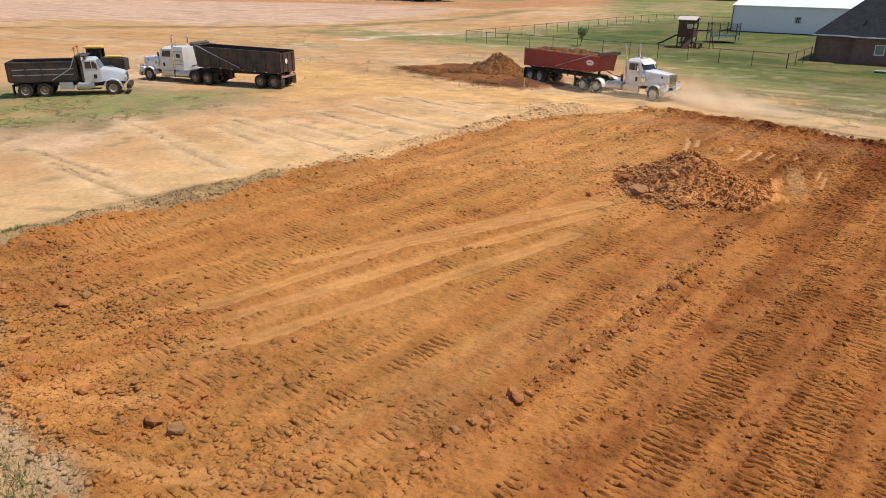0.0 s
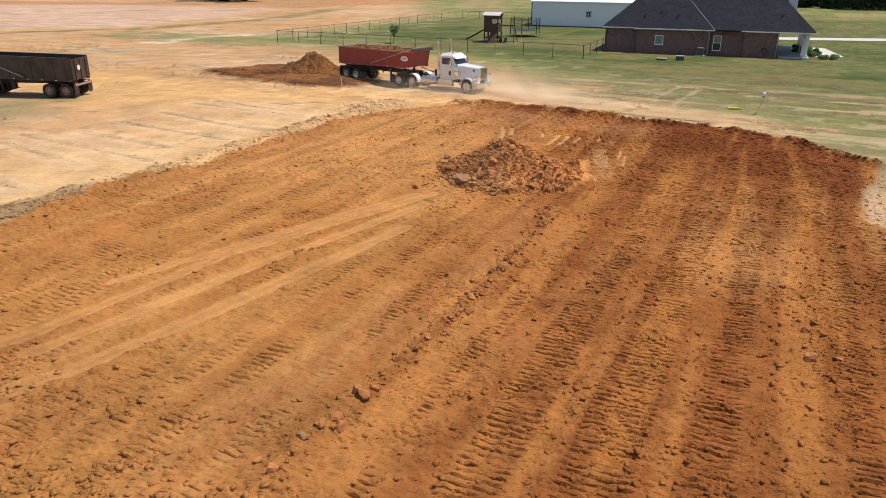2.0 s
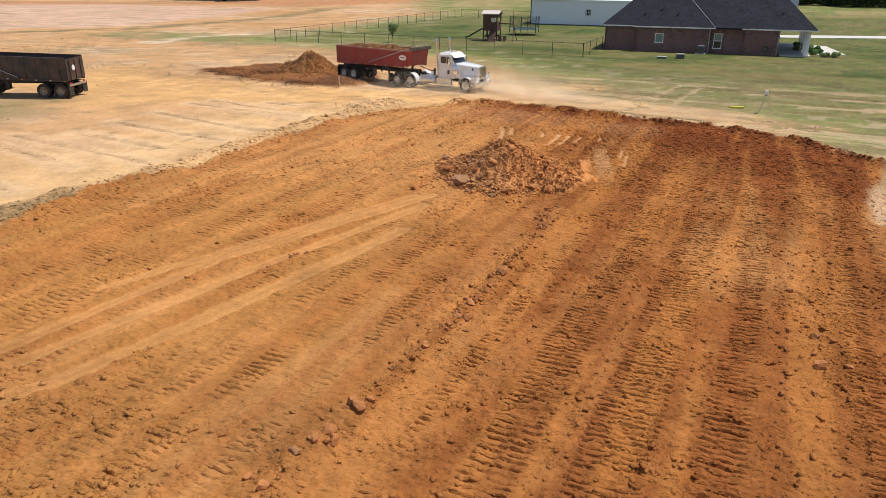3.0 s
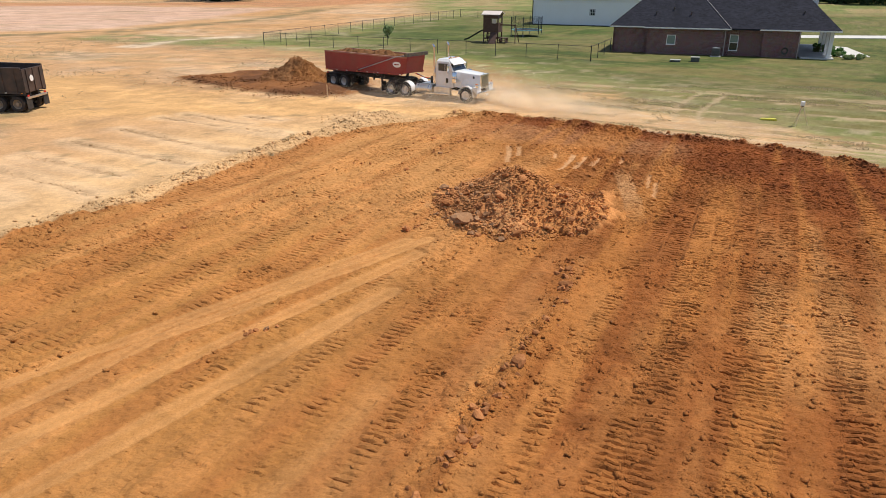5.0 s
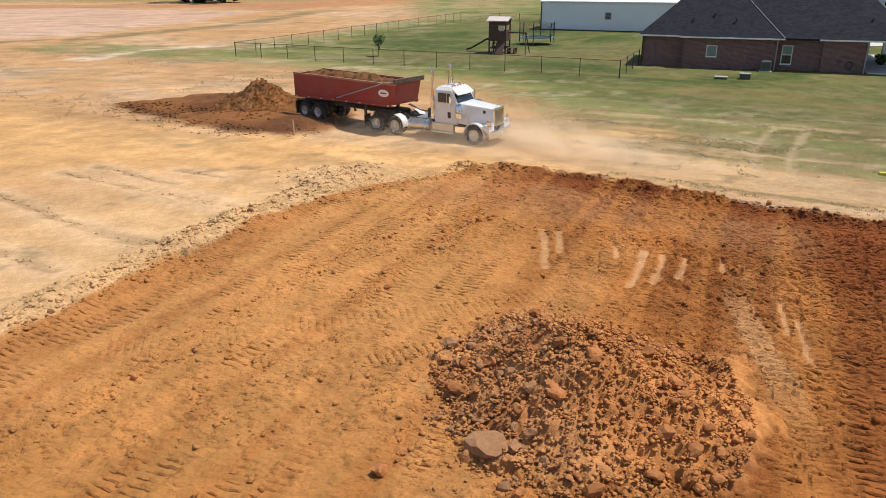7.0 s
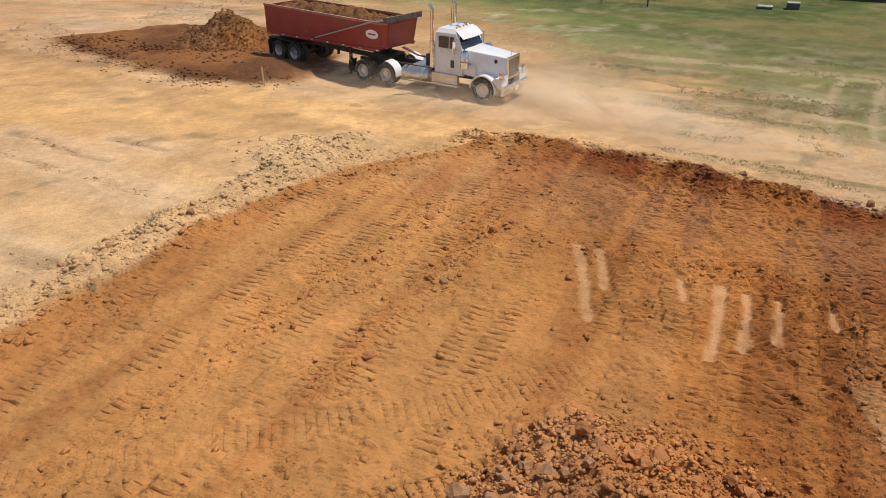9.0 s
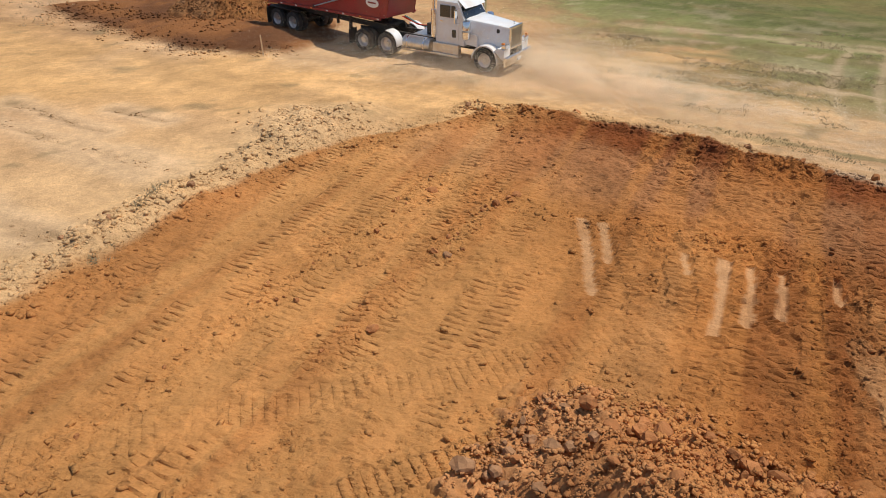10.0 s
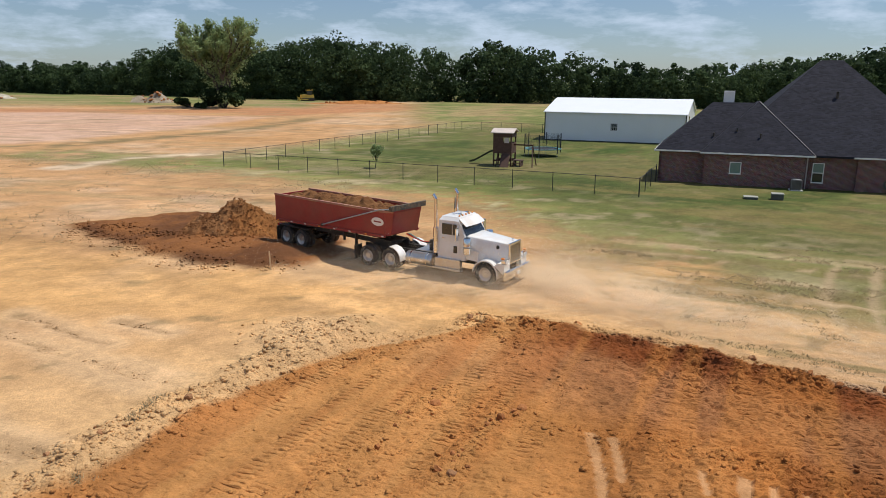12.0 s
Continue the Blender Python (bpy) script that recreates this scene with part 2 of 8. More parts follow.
def ground_material():
    """Soil and turf: the kind of soil comes from the sheet's own colour layer, with grit, crumbs and stains on top."""
    m = bpy.data.materials.new("ground")
    m.use_nodes = True
    n, l = m.node_tree.nodes, m.node_tree.links
    b = n["Principled BSDF"]
    at, co = n.new("ShaderNodeAttribute"), n.new("ShaderNodeTexCoord")
    at.attribute_name = "soil"
    noises = []
    for s, d, r in ((0.35, 6, 0.6), (3.2, 8, 0.68), (15.0, 8, 0.75)):
        t = n.new("ShaderNodeTexNoise")
        t.inputs["Scale"].default_value, t.inputs["Detail"].default_value, t.inputs["Roughness"].default_value = s, d, r
        l.new(co.outputs["Object"], t.inputs["Vector"])
        noises.append(t.outputs["Fac"])
    s1, s2 = n.new("ShaderNodeMath"), n.new("ShaderNodeMath")
    s1.operation = s2.operation = "ADD"
    l.new(noises[0], s1.inputs[0])
    l.new(noises[1], s1.inputs[1])
    l.new(s1.outputs[0], s2.inputs[0])
    l.new(noises[2], s2.inputs[1])
    ran = n.new("ShaderNodeMapRange")
    ran.inputs["From Min"].default_value, ran.inputs["From Max"].default_value = 1.1, 1.9
    ran.inputs["To Min"].default_value, ran.inputs["To Max"].default_value = 0.68, 1.34
    l.new(s2.outputs[0], ran.inputs["Value"])
    hsv = n.new("ShaderNodeHueSaturation")
    l.new(at.outputs["Color"], hsv.inputs["Color"])
    l.new(ran.outputs["Result"], hsv.inputs["Value"])
    l.new(hsv.outputs["Color"], b.inputs["Base Color"])
    b.inputs["Roughness"].default_value, b.inputs["Specular IOR Level"].default_value = 0.95, 0.12
    def math_node(op, x, y=None, z=None):
        k = n.new("ShaderNodeMath")
        k.operation = op
        for i, v in enumerate((x, y, z)):
            if v is None:
                continue
            if isinstance(v, (int, float)):
                k.inputs[i].default_value = v
            else:
                l.new(v, k.inputs[i])
        return k.outputs[0]
    # crumbs and cracks
    lump = []
    for s, seed in ((5.5, 0.0), (13.0, 7.0)):
        vo, mp = n.new("ShaderNodeTexVoronoi"), n.new("ShaderNodeMapping")
        mp.inputs["Location"].default_value = (seed, seed, 0)
        mp.inputs["Scale"].default_value = (1.0, 1.35, 1.0)
        vo.inputs["Scale"].default_value = s
        l.new(co.outputs["Object"], mp.inputs["Vector"])
        l.new(mp.outputs["Vector"], vo.inputs["Vector"])
        lump.append(vo.outputs["Distance"])
    crumbs = math_node("MULTIPLY_ADD", lump[0], -0.75, math_node("MULTIPLY", lump[1], -0.4))
    crumbs = math_node("MULTIPLY", crumbs, math_node("MULTIPLY_ADD", noises[1], 2.4, -0.5))
    relief_h = math_node("ADD", crumbs, math_node("MULTIPLY_ADD", noises[2], 1.5, math_node("MULTIPLY", noises[1], 1.1)))
    bp = n.new("ShaderNodeBump")
    bp.inputs["Strength"].default_value, bp.inputs["Distance"].default_value = 1.0, 0.024
    l.new(relief_h, bp.inputs["Height"])
    # prints of the track plates
    pr, sep = n.new("ShaderNodeAttribute"), n.new("ShaderNodeSeparateXYZ")
    pr.attribute_name = "prints"
    l.new(pr.outputs["Vector"], sep.inputs[0])
    f = math_node("FRACT", math_node("MULTIPLY_ADD", noises[1], 0.08, sep.outputs[0]))
    prof = n.new("ShaderNodeValToRGB")
    el = prof.color_ramp.elements
    el[0].position, el[0].color = 0.0, (0, 0, 0, 1)
    el[1].position, el[1].color = 1.0, (0, 0, 0, 1)
    for at_, v in ((0.08, 1.0), (0.55, 0.85), (0.9, 0.05)):
        e = el.new(at_)
        e.color = (v, v, v, 1)
    l.new(f, prof.inputs["Fac"])
    worn = n.new("ShaderNodeMapRange")
    worn.inputs["From Min"].default_value, worn.inputs["From Max"].default_value = 0.30, 0.46
    l.new(noises[1], worn.inputs["Value"])
    plate = math_node("MULTIPLY", prof.outputs["Color"], math_node("MULTIPLY", sep.outputs[1], worn.outputs["Result"]))
    b2 = n.new("ShaderNodeBump")
    b2.inputs["Strength"].default_value, b2.inputs["Distance"].default_value = 1.0, 0.035
    l.new(plate, b2.inputs["Height"])
    l.new(bp.outputs["Normal"], b2.inputs["Normal"])
    l.new(b2.outputs["Normal"], b.inputs["Normal"])
    return m


M["ground"] = ground_material()


# ---- mesh helpers ----
def empty(name, m=None):
    ob = new(name)
    ob.empty_display_size = 0.3
    if m is not None:
        ob.matrix_basis = m
    return ob


def link_mesh(name, me, material, parent=None, label=""):
    ob = new(name, me)
    if material is not None and not me.materials:
        me.materials.append(M[material] if isinstance(material, str) else material)
    if parent is not None:
        ob.parent = parent
    if label:
        tagged(ob, label)
    return ob


def part(name, bm, material, parent=None, label="", smooth=False):
    """Link a bmesh as one mesh object under a thing or a part."""
    bm = bm.bm if isinstance(bm, Shape) else bm
    bmesh.ops.recalc_face_normals(bm, faces=bm.faces[:])
    me = bpy.data.meshes.new(name)
    bm.to_mesh(me)
    bm.free()
    if smooth:
        me.shade_smooth()
        me.set_sharp_from_angle(angle=radians(38))
    return link_mesh(name, me, material, parent, label)


class Shape:
    """A bmesh that is put together from a few kinds of solid."""

    def __init__(self):
        self.bm = bmesh.new()

    def box(self, x0, x1, y0, y1, z0, z1, bev=0.0, top=None):
        """top: (sx, sy) shrinks the upper face about its middle."""
        v = []
        for z in (z0, z1):
            for x, y in ((x0, y0), (x1, y0), (x1, y1), (x0, y1)):
                if top and z == z1:
                    x, y = (x0 + x1) / 2 + (x - (x0 + x1) / 2) * top[0], (y0 + y1) / 2 + (y - (y0 + y1) / 2) * top[1]
                v.append(self.bm.verts.new((x, y, z)))
        f = [self.bm.faces.new([v[i] for i in q]) for q in ((3, 2, 1, 0), (4, 5, 6, 7), (0, 1, 5, 4), (1, 2, 6, 5), (2, 3, 7, 6), (3, 0, 4, 7))]
        if bev:
            bmesh.ops.bevel(self.bm, geom=list({e for a in f for e in a.edges}), offset=bev, segments=2, affect="EDGES", profile=0.7)
        return self

    def prism(self, pts, a, b, axis="y", bev=0.0, shrink=1.0):
        """A polygon in the two other axes, pushed from a to b along axis."""
        def at(p, w, s):
            cx, cy = sum(q[0] for q in pts) / len(pts), sum(q[1] for q in pts) / len(pts)
            u, k = cx + (p[0] - cx) * s, cy + (p[1] - cy) * s
            return {"y": (u, w, k), "x": (w, u, k), "z": (u, k, w)}[axis]
        lo = [self.bm.verts.new(at(p, a, 1)) for p in pts]
        hi = [self.bm.verts.new(at(p, b, shrink)) for p in pts]
        f = [self.bm.faces.new(lo), self.bm.faces.new(hi[::-1])]
        k = len(pts)
        f += [self.bm.faces.new((lo[i], hi[i], hi[(i + 1) % k], lo[(i + 1) % k])) for i in range(k)]
        if bev:
            bmesh.ops.bevel(self.bm, geom=list({e for q in f for e in q.edges}), offset=bev, segments=2, affect="EDGES", profile=0.7)
        return self

    def rod(self, p, q, r, r2=None, n=10):
        p, q = Vector(p), Vector(q)
        r2 = r if r2 is None else r2
        m = (q - p).to_track_quat("Z", "Y").to_matrix()
        rings = []
        for c, rad in ((p, r), (q, r2)):
            rings.append([self.bm.verts.new(c + m @ Vector((rad * math.cos(2 * math.pi * i / n), rad * math.sin(2 * math.pi * i / n), 0))) for i in range(n)])
        for i in range(n):
            self.bm.faces.new((rings[0][i], rings[0][(i + 1) % n], rings[1][(i + 1) % n], rings[1][i]))
        self.bm.faces.new(rings[0][::-1])
        self.bm.faces.new(rings[1])
        return self

    def tube(self, pts, r, n=8):
        for a, b in zip(pts, pts[1:]):
            self.rod(a, b, r, None, n)
        return self

    def lathe(self, profile, centre, axis=(0, 1, 0), n=28):
        """profile: (radius, along) pairs round an axis, closed at its ends where the radius is 0."""
        m, c = Vector(axis).to_track_quat("Z", "Y").to_matrix(), Vector(centre)
        rings = []
        for r, a in profile:
            if r < 1e-5:
                rings.append([self.bm.verts.new(c + m @ Vector((0, 0, a)))])
            else:
                rings.append([self.bm.verts.new(c + m @ Vector((r * math.cos(2 * math.pi * i / n), r * math.sin(2 * math.pi * i / n), a))) for i in range(n)])
        for u, v in zip(rings, rings[1:]):
            for i in range(n):
                j = (i + 1) % n
                if len(u) == 1 and len(v) == 1:
                    continue
                if len(u) == 1:
                    self.bm.faces.new((u[0], v[j], v[i]))
                elif len(v) == 1:
                    self.bm.faces.new((u[i], u[j], v[0]))
                else:
                    self.bm.faces.new((u[i], u[j], v[j], v[i]))
        return self

    def face(self, *pts):
        self.bm.faces.new([self.bm.verts.new(p) for p in pts])
        return self

    def loft(self, sections, cap=True):
        """Skins closed sections with the same number of points each."""
        rings = [[self.bm.verts.new(p) for p in s] for s in sections]
        for u, v in zip(rings, rings[1:]):
            for i in range(len(u)):
                j = (i + 1) % len(u)
                self.bm.faces.new((u[i], u[j], v[j], v[i]))
        if cap:
            self.bm.faces.new(rings[0][::-1])
            self.bm.faces.new(rings[-1])
        return self


def lattice(ix, iy, seed):
    h = (ix.astype(np.int64) * 374761393 + iy.astype(np.int64) * 668265263 + seed * 974634777) & 0x7FFFFFFF
    h = ((h ^ (h >> 13)) * 1274126177) & 0x7FFFFFFF
    return ((h ^ (h >> 16)) & 0xFFFFF) / 0xFFFFF


def vnoise(x, y, scale, seed):
    """Smooth noise from -1 to 1, with features of the size of scale."""
    u, v = x / scale, y / scale
    ix, iy = np.floor(u), np.floor(v)
    fx, fy = u - ix, v - iy
    fx, fy = fx * fx * fx * (fx * (fx * 6 - 15) + 10), fy * fy * fy * (fy * (fy * 6 - 15) + 10)
    a, b = lattice(ix, iy, seed), lattice(ix + 1, iy, seed)
    c, d = lattice(ix, iy + 1, seed), lattice(ix + 1, iy + 1, seed)
    return 2 * ((a + (b - a) * fx) + ((c + (d - c) * fx) - (a + (b - a) * fx)) * fy) - 1


def fbm(x, y, scale, seed, octaves=4, gain=0.5):
    out, amp, tot = 0, 1.0, 0
    for k in range(octaves):
        c, s = math.cos(0.6 * k), math.sin(0.6 * k)
        out = out + amp * vnoise(c * x - s * y, s * x + c * y, scale / 2 ** k, seed + 17 * k)
        tot, amp = tot + amp, amp * gain
    return out / tot


def lumps(x, y, scale, seed, share=0.7):
    """Rounded lumps, 0 to 1, a share of the cells of that size holds one."""
    u, v = x / scale, y / scale
    ix, iy = np.floor(u), np.floor(v)
    best = np.zeros(x.shape)
    for i in (-1, 0, 1):
        for j in (-1, 0, 1):
            a, b = ix + i, iy + j
            px, py = a + 0.15 + 0.7 * lattice(a, b, seed), b + 0.15 + 0.7 * lattice(a, b, seed + 1)
            r = (0.25 + 0.45 * lattice(a, b, seed + 2)) * (lattice(a, b, seed + 3) < share)
            d = np.hypot(u - px, v - py)
            best = np.maximum(best, r * np.sqrt(np.clip(1 - (d / np.maximum(r, 1e-6)) ** 2, 0, 1)))
    return best


def step(e0, e1, v):
    t = np.clip((v - e0) / (e1 - e0), 0, 1)
    return t * t * (3 - 2 * t)


def along(x, y, line):
    """Distance from a line of points, and the length along it."""
    best, run, total = np.full(x.shape, 1e9), np.zeros(x.shape), 0.0
    for (ax, ay), (bx, by) in zip(line, line[1:]):
        dx, dy = bx - ax, by - ay
        ln = math.hypot(dx, dy)
        t = np.clip(((x - ax) * dx + (y - ay) * dy) / ln ** 2, 0, 1)
        d = np.hypot(x - ax - t * dx, y - ay - t * dy)
        near = d < best
        best, run = np.where(near, d, best), np.where(near, total + t * ln, run)
        total += ln
    return best, run


def inside(x, y, poly):
    """Signed distance from an outline, positive inside."""
    d, _ = along(x, y, poly + poly[:1])
    hit = np.zeros(x.shape, bool)
    for (ax, ay), (bx, by) in zip(poly, poly[1:] + poly[:1]):
        if ay != by:
            hit ^= ((ay > y) != (by > y)) & (x < (bx - ax) * (y - ay) / (by - ay) + ax)
    return np.where(hit, d, -d)


# ---- the ground: one sheet from the building pad to the horizon ----
PAD = [(1.4, 51.6), (-3.8, 48.2), (-7.3, 43.2), (-9.9, 38.2), (-12.2, 32.6), (-14.6, 29.0), (-16.3, 24.1), (-19.9, 18.6), (-18.9, 16.2), (-15.5, 13.0),
       (-12.6, 10.2), (-9.0, 8.6), (-6.0, 6.0), (14.0, 0.0), (24.0, 12.0), (17.6, 20.5), (16.2, 25.8), (17.2, 28.2), (21.3, 34.2), (18.2, 41.2), (12.3, 45.1), (7.3, 48.9), (3.6, 51.0)]
LEFT_EDGE = [(-20.0, 18.0), (-19.0, 21.0), (-17.9, 23.5), (-16.5, 26.3), (-15.1, 29.0), (-13.5, 32.1), (-11.5, 36.6), (-9.4, 41.0), (-7.4, 44.7), (-5.0, 48.6), (-3.4, 51.2)]
RIGHT_EDGE = [(0.6, 51.9), (3.6, 51.2), (7.3, 49.1), (12.3, 45.3), (18.2, 41.4), (21.4, 34.4)]
NEAR_EDGE = [(-19.0, 16.4), (-15.6, 13.1), (-12.7, 10.4), (-9.0, 8.8)]
RED_SPREAD = [(-23.9, 69.6), (-19.5, 65.5), (-15.5, 62.3), (-12.4, 59.9), (-7.6, 59.6), (-5.4, 62.5), (-6.5, 69.0), (-11.0, 73.0), (-18.0, 73.5)]
SMOOTH = [([(-9.6, 13.6), (-8.9, 14.3), (-5.9, 18.3), (-1.5, 24.7)], 0.32), ([(-11.4, 15.5), (-10.9, 15.9), (-7.3, 21.8), (-0.5, 28.9)], 0.27),
          ([(-10.2, 15.2), (-6.6, 20.2), (-0.8, 27.6)], 0.26), ([(-10.0, 19.6), (-5.4, 24.6), (-1.2, 28.8)], 0.25),
          ([(-9.6, 9.1), (-8.6, 8.95), (-6.9, 9.25)], 0.25), ([(-12.0, 10.6), (-11.0, 10.8), (-9.6, 11.2)], 0.25)]
GOLD = [([(9.37, 21.74), (7.86, 18.34), (6.5, 15.76), (5.04, 12.87), (3.99, 11.23)], 0.26), ([(5.81, 23.3), (4.63, 20.79), (2.79, 17.63), (1.05, 14.44), (-0.45, 11.91), (-0.93, 10.75)], 0.38),
        ([(7.33, 22.76), (4.51, 16.35), (3.12, 13.51), (1.94, 11.23)], 0.22), ([(12.4, 22.3), (10.6, 19.9), (9.18, 16.35), (7.84, 12.48)], 0.30)]
STRIPS = [([(3.5, 43.0), (3.35, 41.2), (3.1, 39.4)], 0.14), ([(4.0, 42.7), (3.9, 41.6), (3.75, 40.8)], 0.13), ([(6.6, 40.8), (6.15, 39.6), (5.35, 37.9)], 0.14),
          ([(7.1, 40.4), (6.7, 39.4), (6.15, 38.2)], 0.115), ([(7.7, 40.1), (7.35, 39.2), (6.9, 38.3)], 0.10), ([(8.75, 39.7), (8.5, 38.9)], 0.08), ([(5.7, 41.1), (5.55, 40.3)], 0.12), ([(9.3, 36.8), (8.66, 34.85)], 0.08), ([(9.3, 35.8), (8.57, 33.5)], 0.08)]
FURROWS = [[(-24.8, 40.6), (-17.0, 36.1), (-14.5, 34.3)], [(-21.5, 41.4), (-14.9, 37.6)], [(-21.0, 44.9), (-12.4, 39.5)], [(-19.5, 48.2), (-12.7, 43.1), (-9.7, 41.6)], [(-18.3, 51.5), (-10.9, 47.3), (-8.5, 46.0)],
           [(-17.0, 52.5), (-12.1, 49.4)], [(-24.6, 38.5), (-17.9, 33.7)], [(-32.4, 39.3), (-22.7, 32.4), (-18.6, 29.6)], [(-30.3, 30.0), (-23.0, 26.9)], [(-27.7, 28.2), (-20.0, 24.4)], [(-12.6, 51.7), (-10.3, 50.6)]]
TRACK_BANDS = [(-5.75, -5.35), (-4.3, -3.2), (-2.4, -1.05), (-0.32, 0.62), (2.52, 3.2), (3.6, 4.5), (5.0, 5.9)]   # across the lanes, where the tracks ran last
CLEATS = [([(-8.8, 34.2), (-4.2, 35.5), (-0.1, 36.5), (4.2, 38.0)], 0.42), ([(-2.6, 33.4), (0.2, 34.6), (2.6, 35.6)], 0.3), ([(8.15, 37.2), (7.95, 35.7), (7.75, 34.5), (7.6, 33.3), (7.4, 32.0), (7.1, 30.3), (6.7, 28.4)], 0.36),
          ([(4.6, 42.2), (4.2, 39.0)], 0.38), ([(5.6, 41.2), (4.9, 38.6)], 0.36), ([(8.9, 40.2), (7.9, 37.6)], 0.36), ([(10.0, 37.7), (9.2, 36.2), (8.75, 34.6)], 0.3), ([(6.3, 34.2), (5.5, 31.4)], 0.3)]
WINDROWS = [([(-3.2, 10.6), (-2.1, 12.7), (-0.1, 16.3), (1.4, 19.5), (3.2, 23.6), (4.2, 26.5)], 0.16, 0.32), ([(1.7, 44.1), (-1.4, 39.5), (-2.6, 36.9)], 0.11, 0.3),
            ([(-0.4, 45.7), (-3.9, 39.4), (-6.1, 35.3), (-9.5, 29.0)], 0.06, 0.25), ([(-18.5, 18.5), (-14.0, 15.3), (-8.5, 13.5), (-3.0, 12.0)], 0.09, 0.55),
            ([(8.2, 12.0), (10.2, 17.0), (12.4, 22.5)], 0.07, 0.3), ([(2.2, 43.2), (5.5, 42.2), (9.5, 40.6)], 0.08, 0.25)]
LOOPS = [[(19.6, 60.6), (18.5, 59.3), (16.4, 55.6), (15.1, 52.5), (14.6, 50.1)], [(21.2, 59.9), (20.3, 58.5), (17.9, 54.8), (16.5, 51.9), (16.0, 49.5)]]
LANE = math.atan2(0.45, 1.0)   # the machines worked at this angle from +y


def furrows(x, y, e):
    """Where the sand beside the pad was ripped, and the distance from the nearest furrow."""
    near = np.full(x.shape, 9.0)
    wob = 0.22 * fbm(x, y, 1.6, 9, 3) + 0.08 * fbm(x, y, 0.4, 10, 2)
    for line in FURROWS:
        near = np.minimum(near, along(x, y, line)[0])
    sand = step(-0.8, -1.8, e) * (x < 0)
    return sand, np.abs(near + wob)


def cleat_field(x, y):
    """Prints of the machines' tracks: place within a print (in prints), how plain they are, and the lanes' own axes."""
    p, q = x * math.sin(LANE) + y * math.cos(LANE), x * math.cos(LANE) - y * math.sin(LANE)
    q = q + 0.16 * fbm(p, p * 0, 14.0, 21, 2) + 0.07 * fbm(x, y, 2.5, 22, 2) + 0.04 * fbm(x, y, 0.5, 24, 2)
    lane = np.floor(q / LANE_WIDTH)
    rnd, rnd2 = lattice(lane, lane * 0, 23), lattice(lane, lane * 0, 29)
    edge = np.abs(q / LANE_WIDTH - lane - 0.5) * 2
    right = step(-9.0, -4.0, q + 2.0 * fbm(x, y, 8.0, 31, 2))
    wear = fbm(x, y, 1.1, 26, 3)
    mask = step(0.22, 0.4, rnd + 0.2 * right) * (0.6 + 0.4 * right) * step(-0.35, 0.1, fbm(x + 31 * rnd, y, 3.5, 33, 3) + 0.4 * right) * step(0.9, 0.7, edge + 0.12 * wear)
    band = np.zeros(x.shape)
    for a, b in TRACK_BANDS:
        band = np.maximum(band, step(a - 0.05, a + 0.07, q) * step(b + 0.05, b - 0.07, q))
    for a, b in ((-10.35, -9.75), (-11.45, -10.95), (-8.6, -8.1)):
        band = np.maximum(band, step(a - 0.04, a + 0.05, q) * step(b + 0.04, b - 0.05, q) * step(24, 21, p) * 0.75)
    zone = step(30, 25, p) * step(-12.0, -11.6, q)
    mask = (mask + (band - mask) * zone) * (0.12 + 0.88 * step(-0.4, 0.15, wear + 0.3 * fbm(x, y, 0.35, 30, 2) + 0.2 * right))
    bands = zone > 0.5
    phase = (p + 0.05 * fbm(x, y, 1.2, 35, 2) + 0.03 * fbm(x, y, 0.3, 34, 2) + np.where(bands, np.floor(q * 0.8) * 0.37, rnd * 3)) / np.where(bands, 0.2, 0.19 + 0.03 * rnd2)
    plate = np.floor(phase)
    mask = mask * np.clip(0.5 + 0.8 * lattice(plate, np.floor(q / 0.45 + 0.4 * lattice(plate, plate * 0, 27)), 28), 0.0, 1.0)
    for line, w in CLEATS:
        d, s = along(x, y, line)
        k = step(w * 1.1, w * 0.8, d + 0.1 * fbm(x, y, 0.4, 46, 2))
        mask = mask * step(w * 1.15, w * 1.6, d)
        phase = np.where(k > 0.02, (s + 0.02 * fbm(x, y, 0.6, 43, 2)) / 0.205, phase)
        mask = np.where(k > 0.02, k * (0.12 + (0.62 if w < 0.4 else 0.2) * step(-0.4, 0.2, wear)), mask)
    for line, w in SMOOTH + STRIPS:
        mask = mask * step(w * 0.9, w * 1.3, along(x, y, line)[0])
    for line, w in GOLD:
        mask = mask * (0.08 + 0.92 * step(w * 0.8, w * 1.15, along(x, y, line)[0] + 0.12 * fbm(x, y, 0.8, 44, 3)))
    return phase, mask * step(0.1, 0.6, inside(x, y, PAD)), q, p


LANE_WIDTH = 0.7


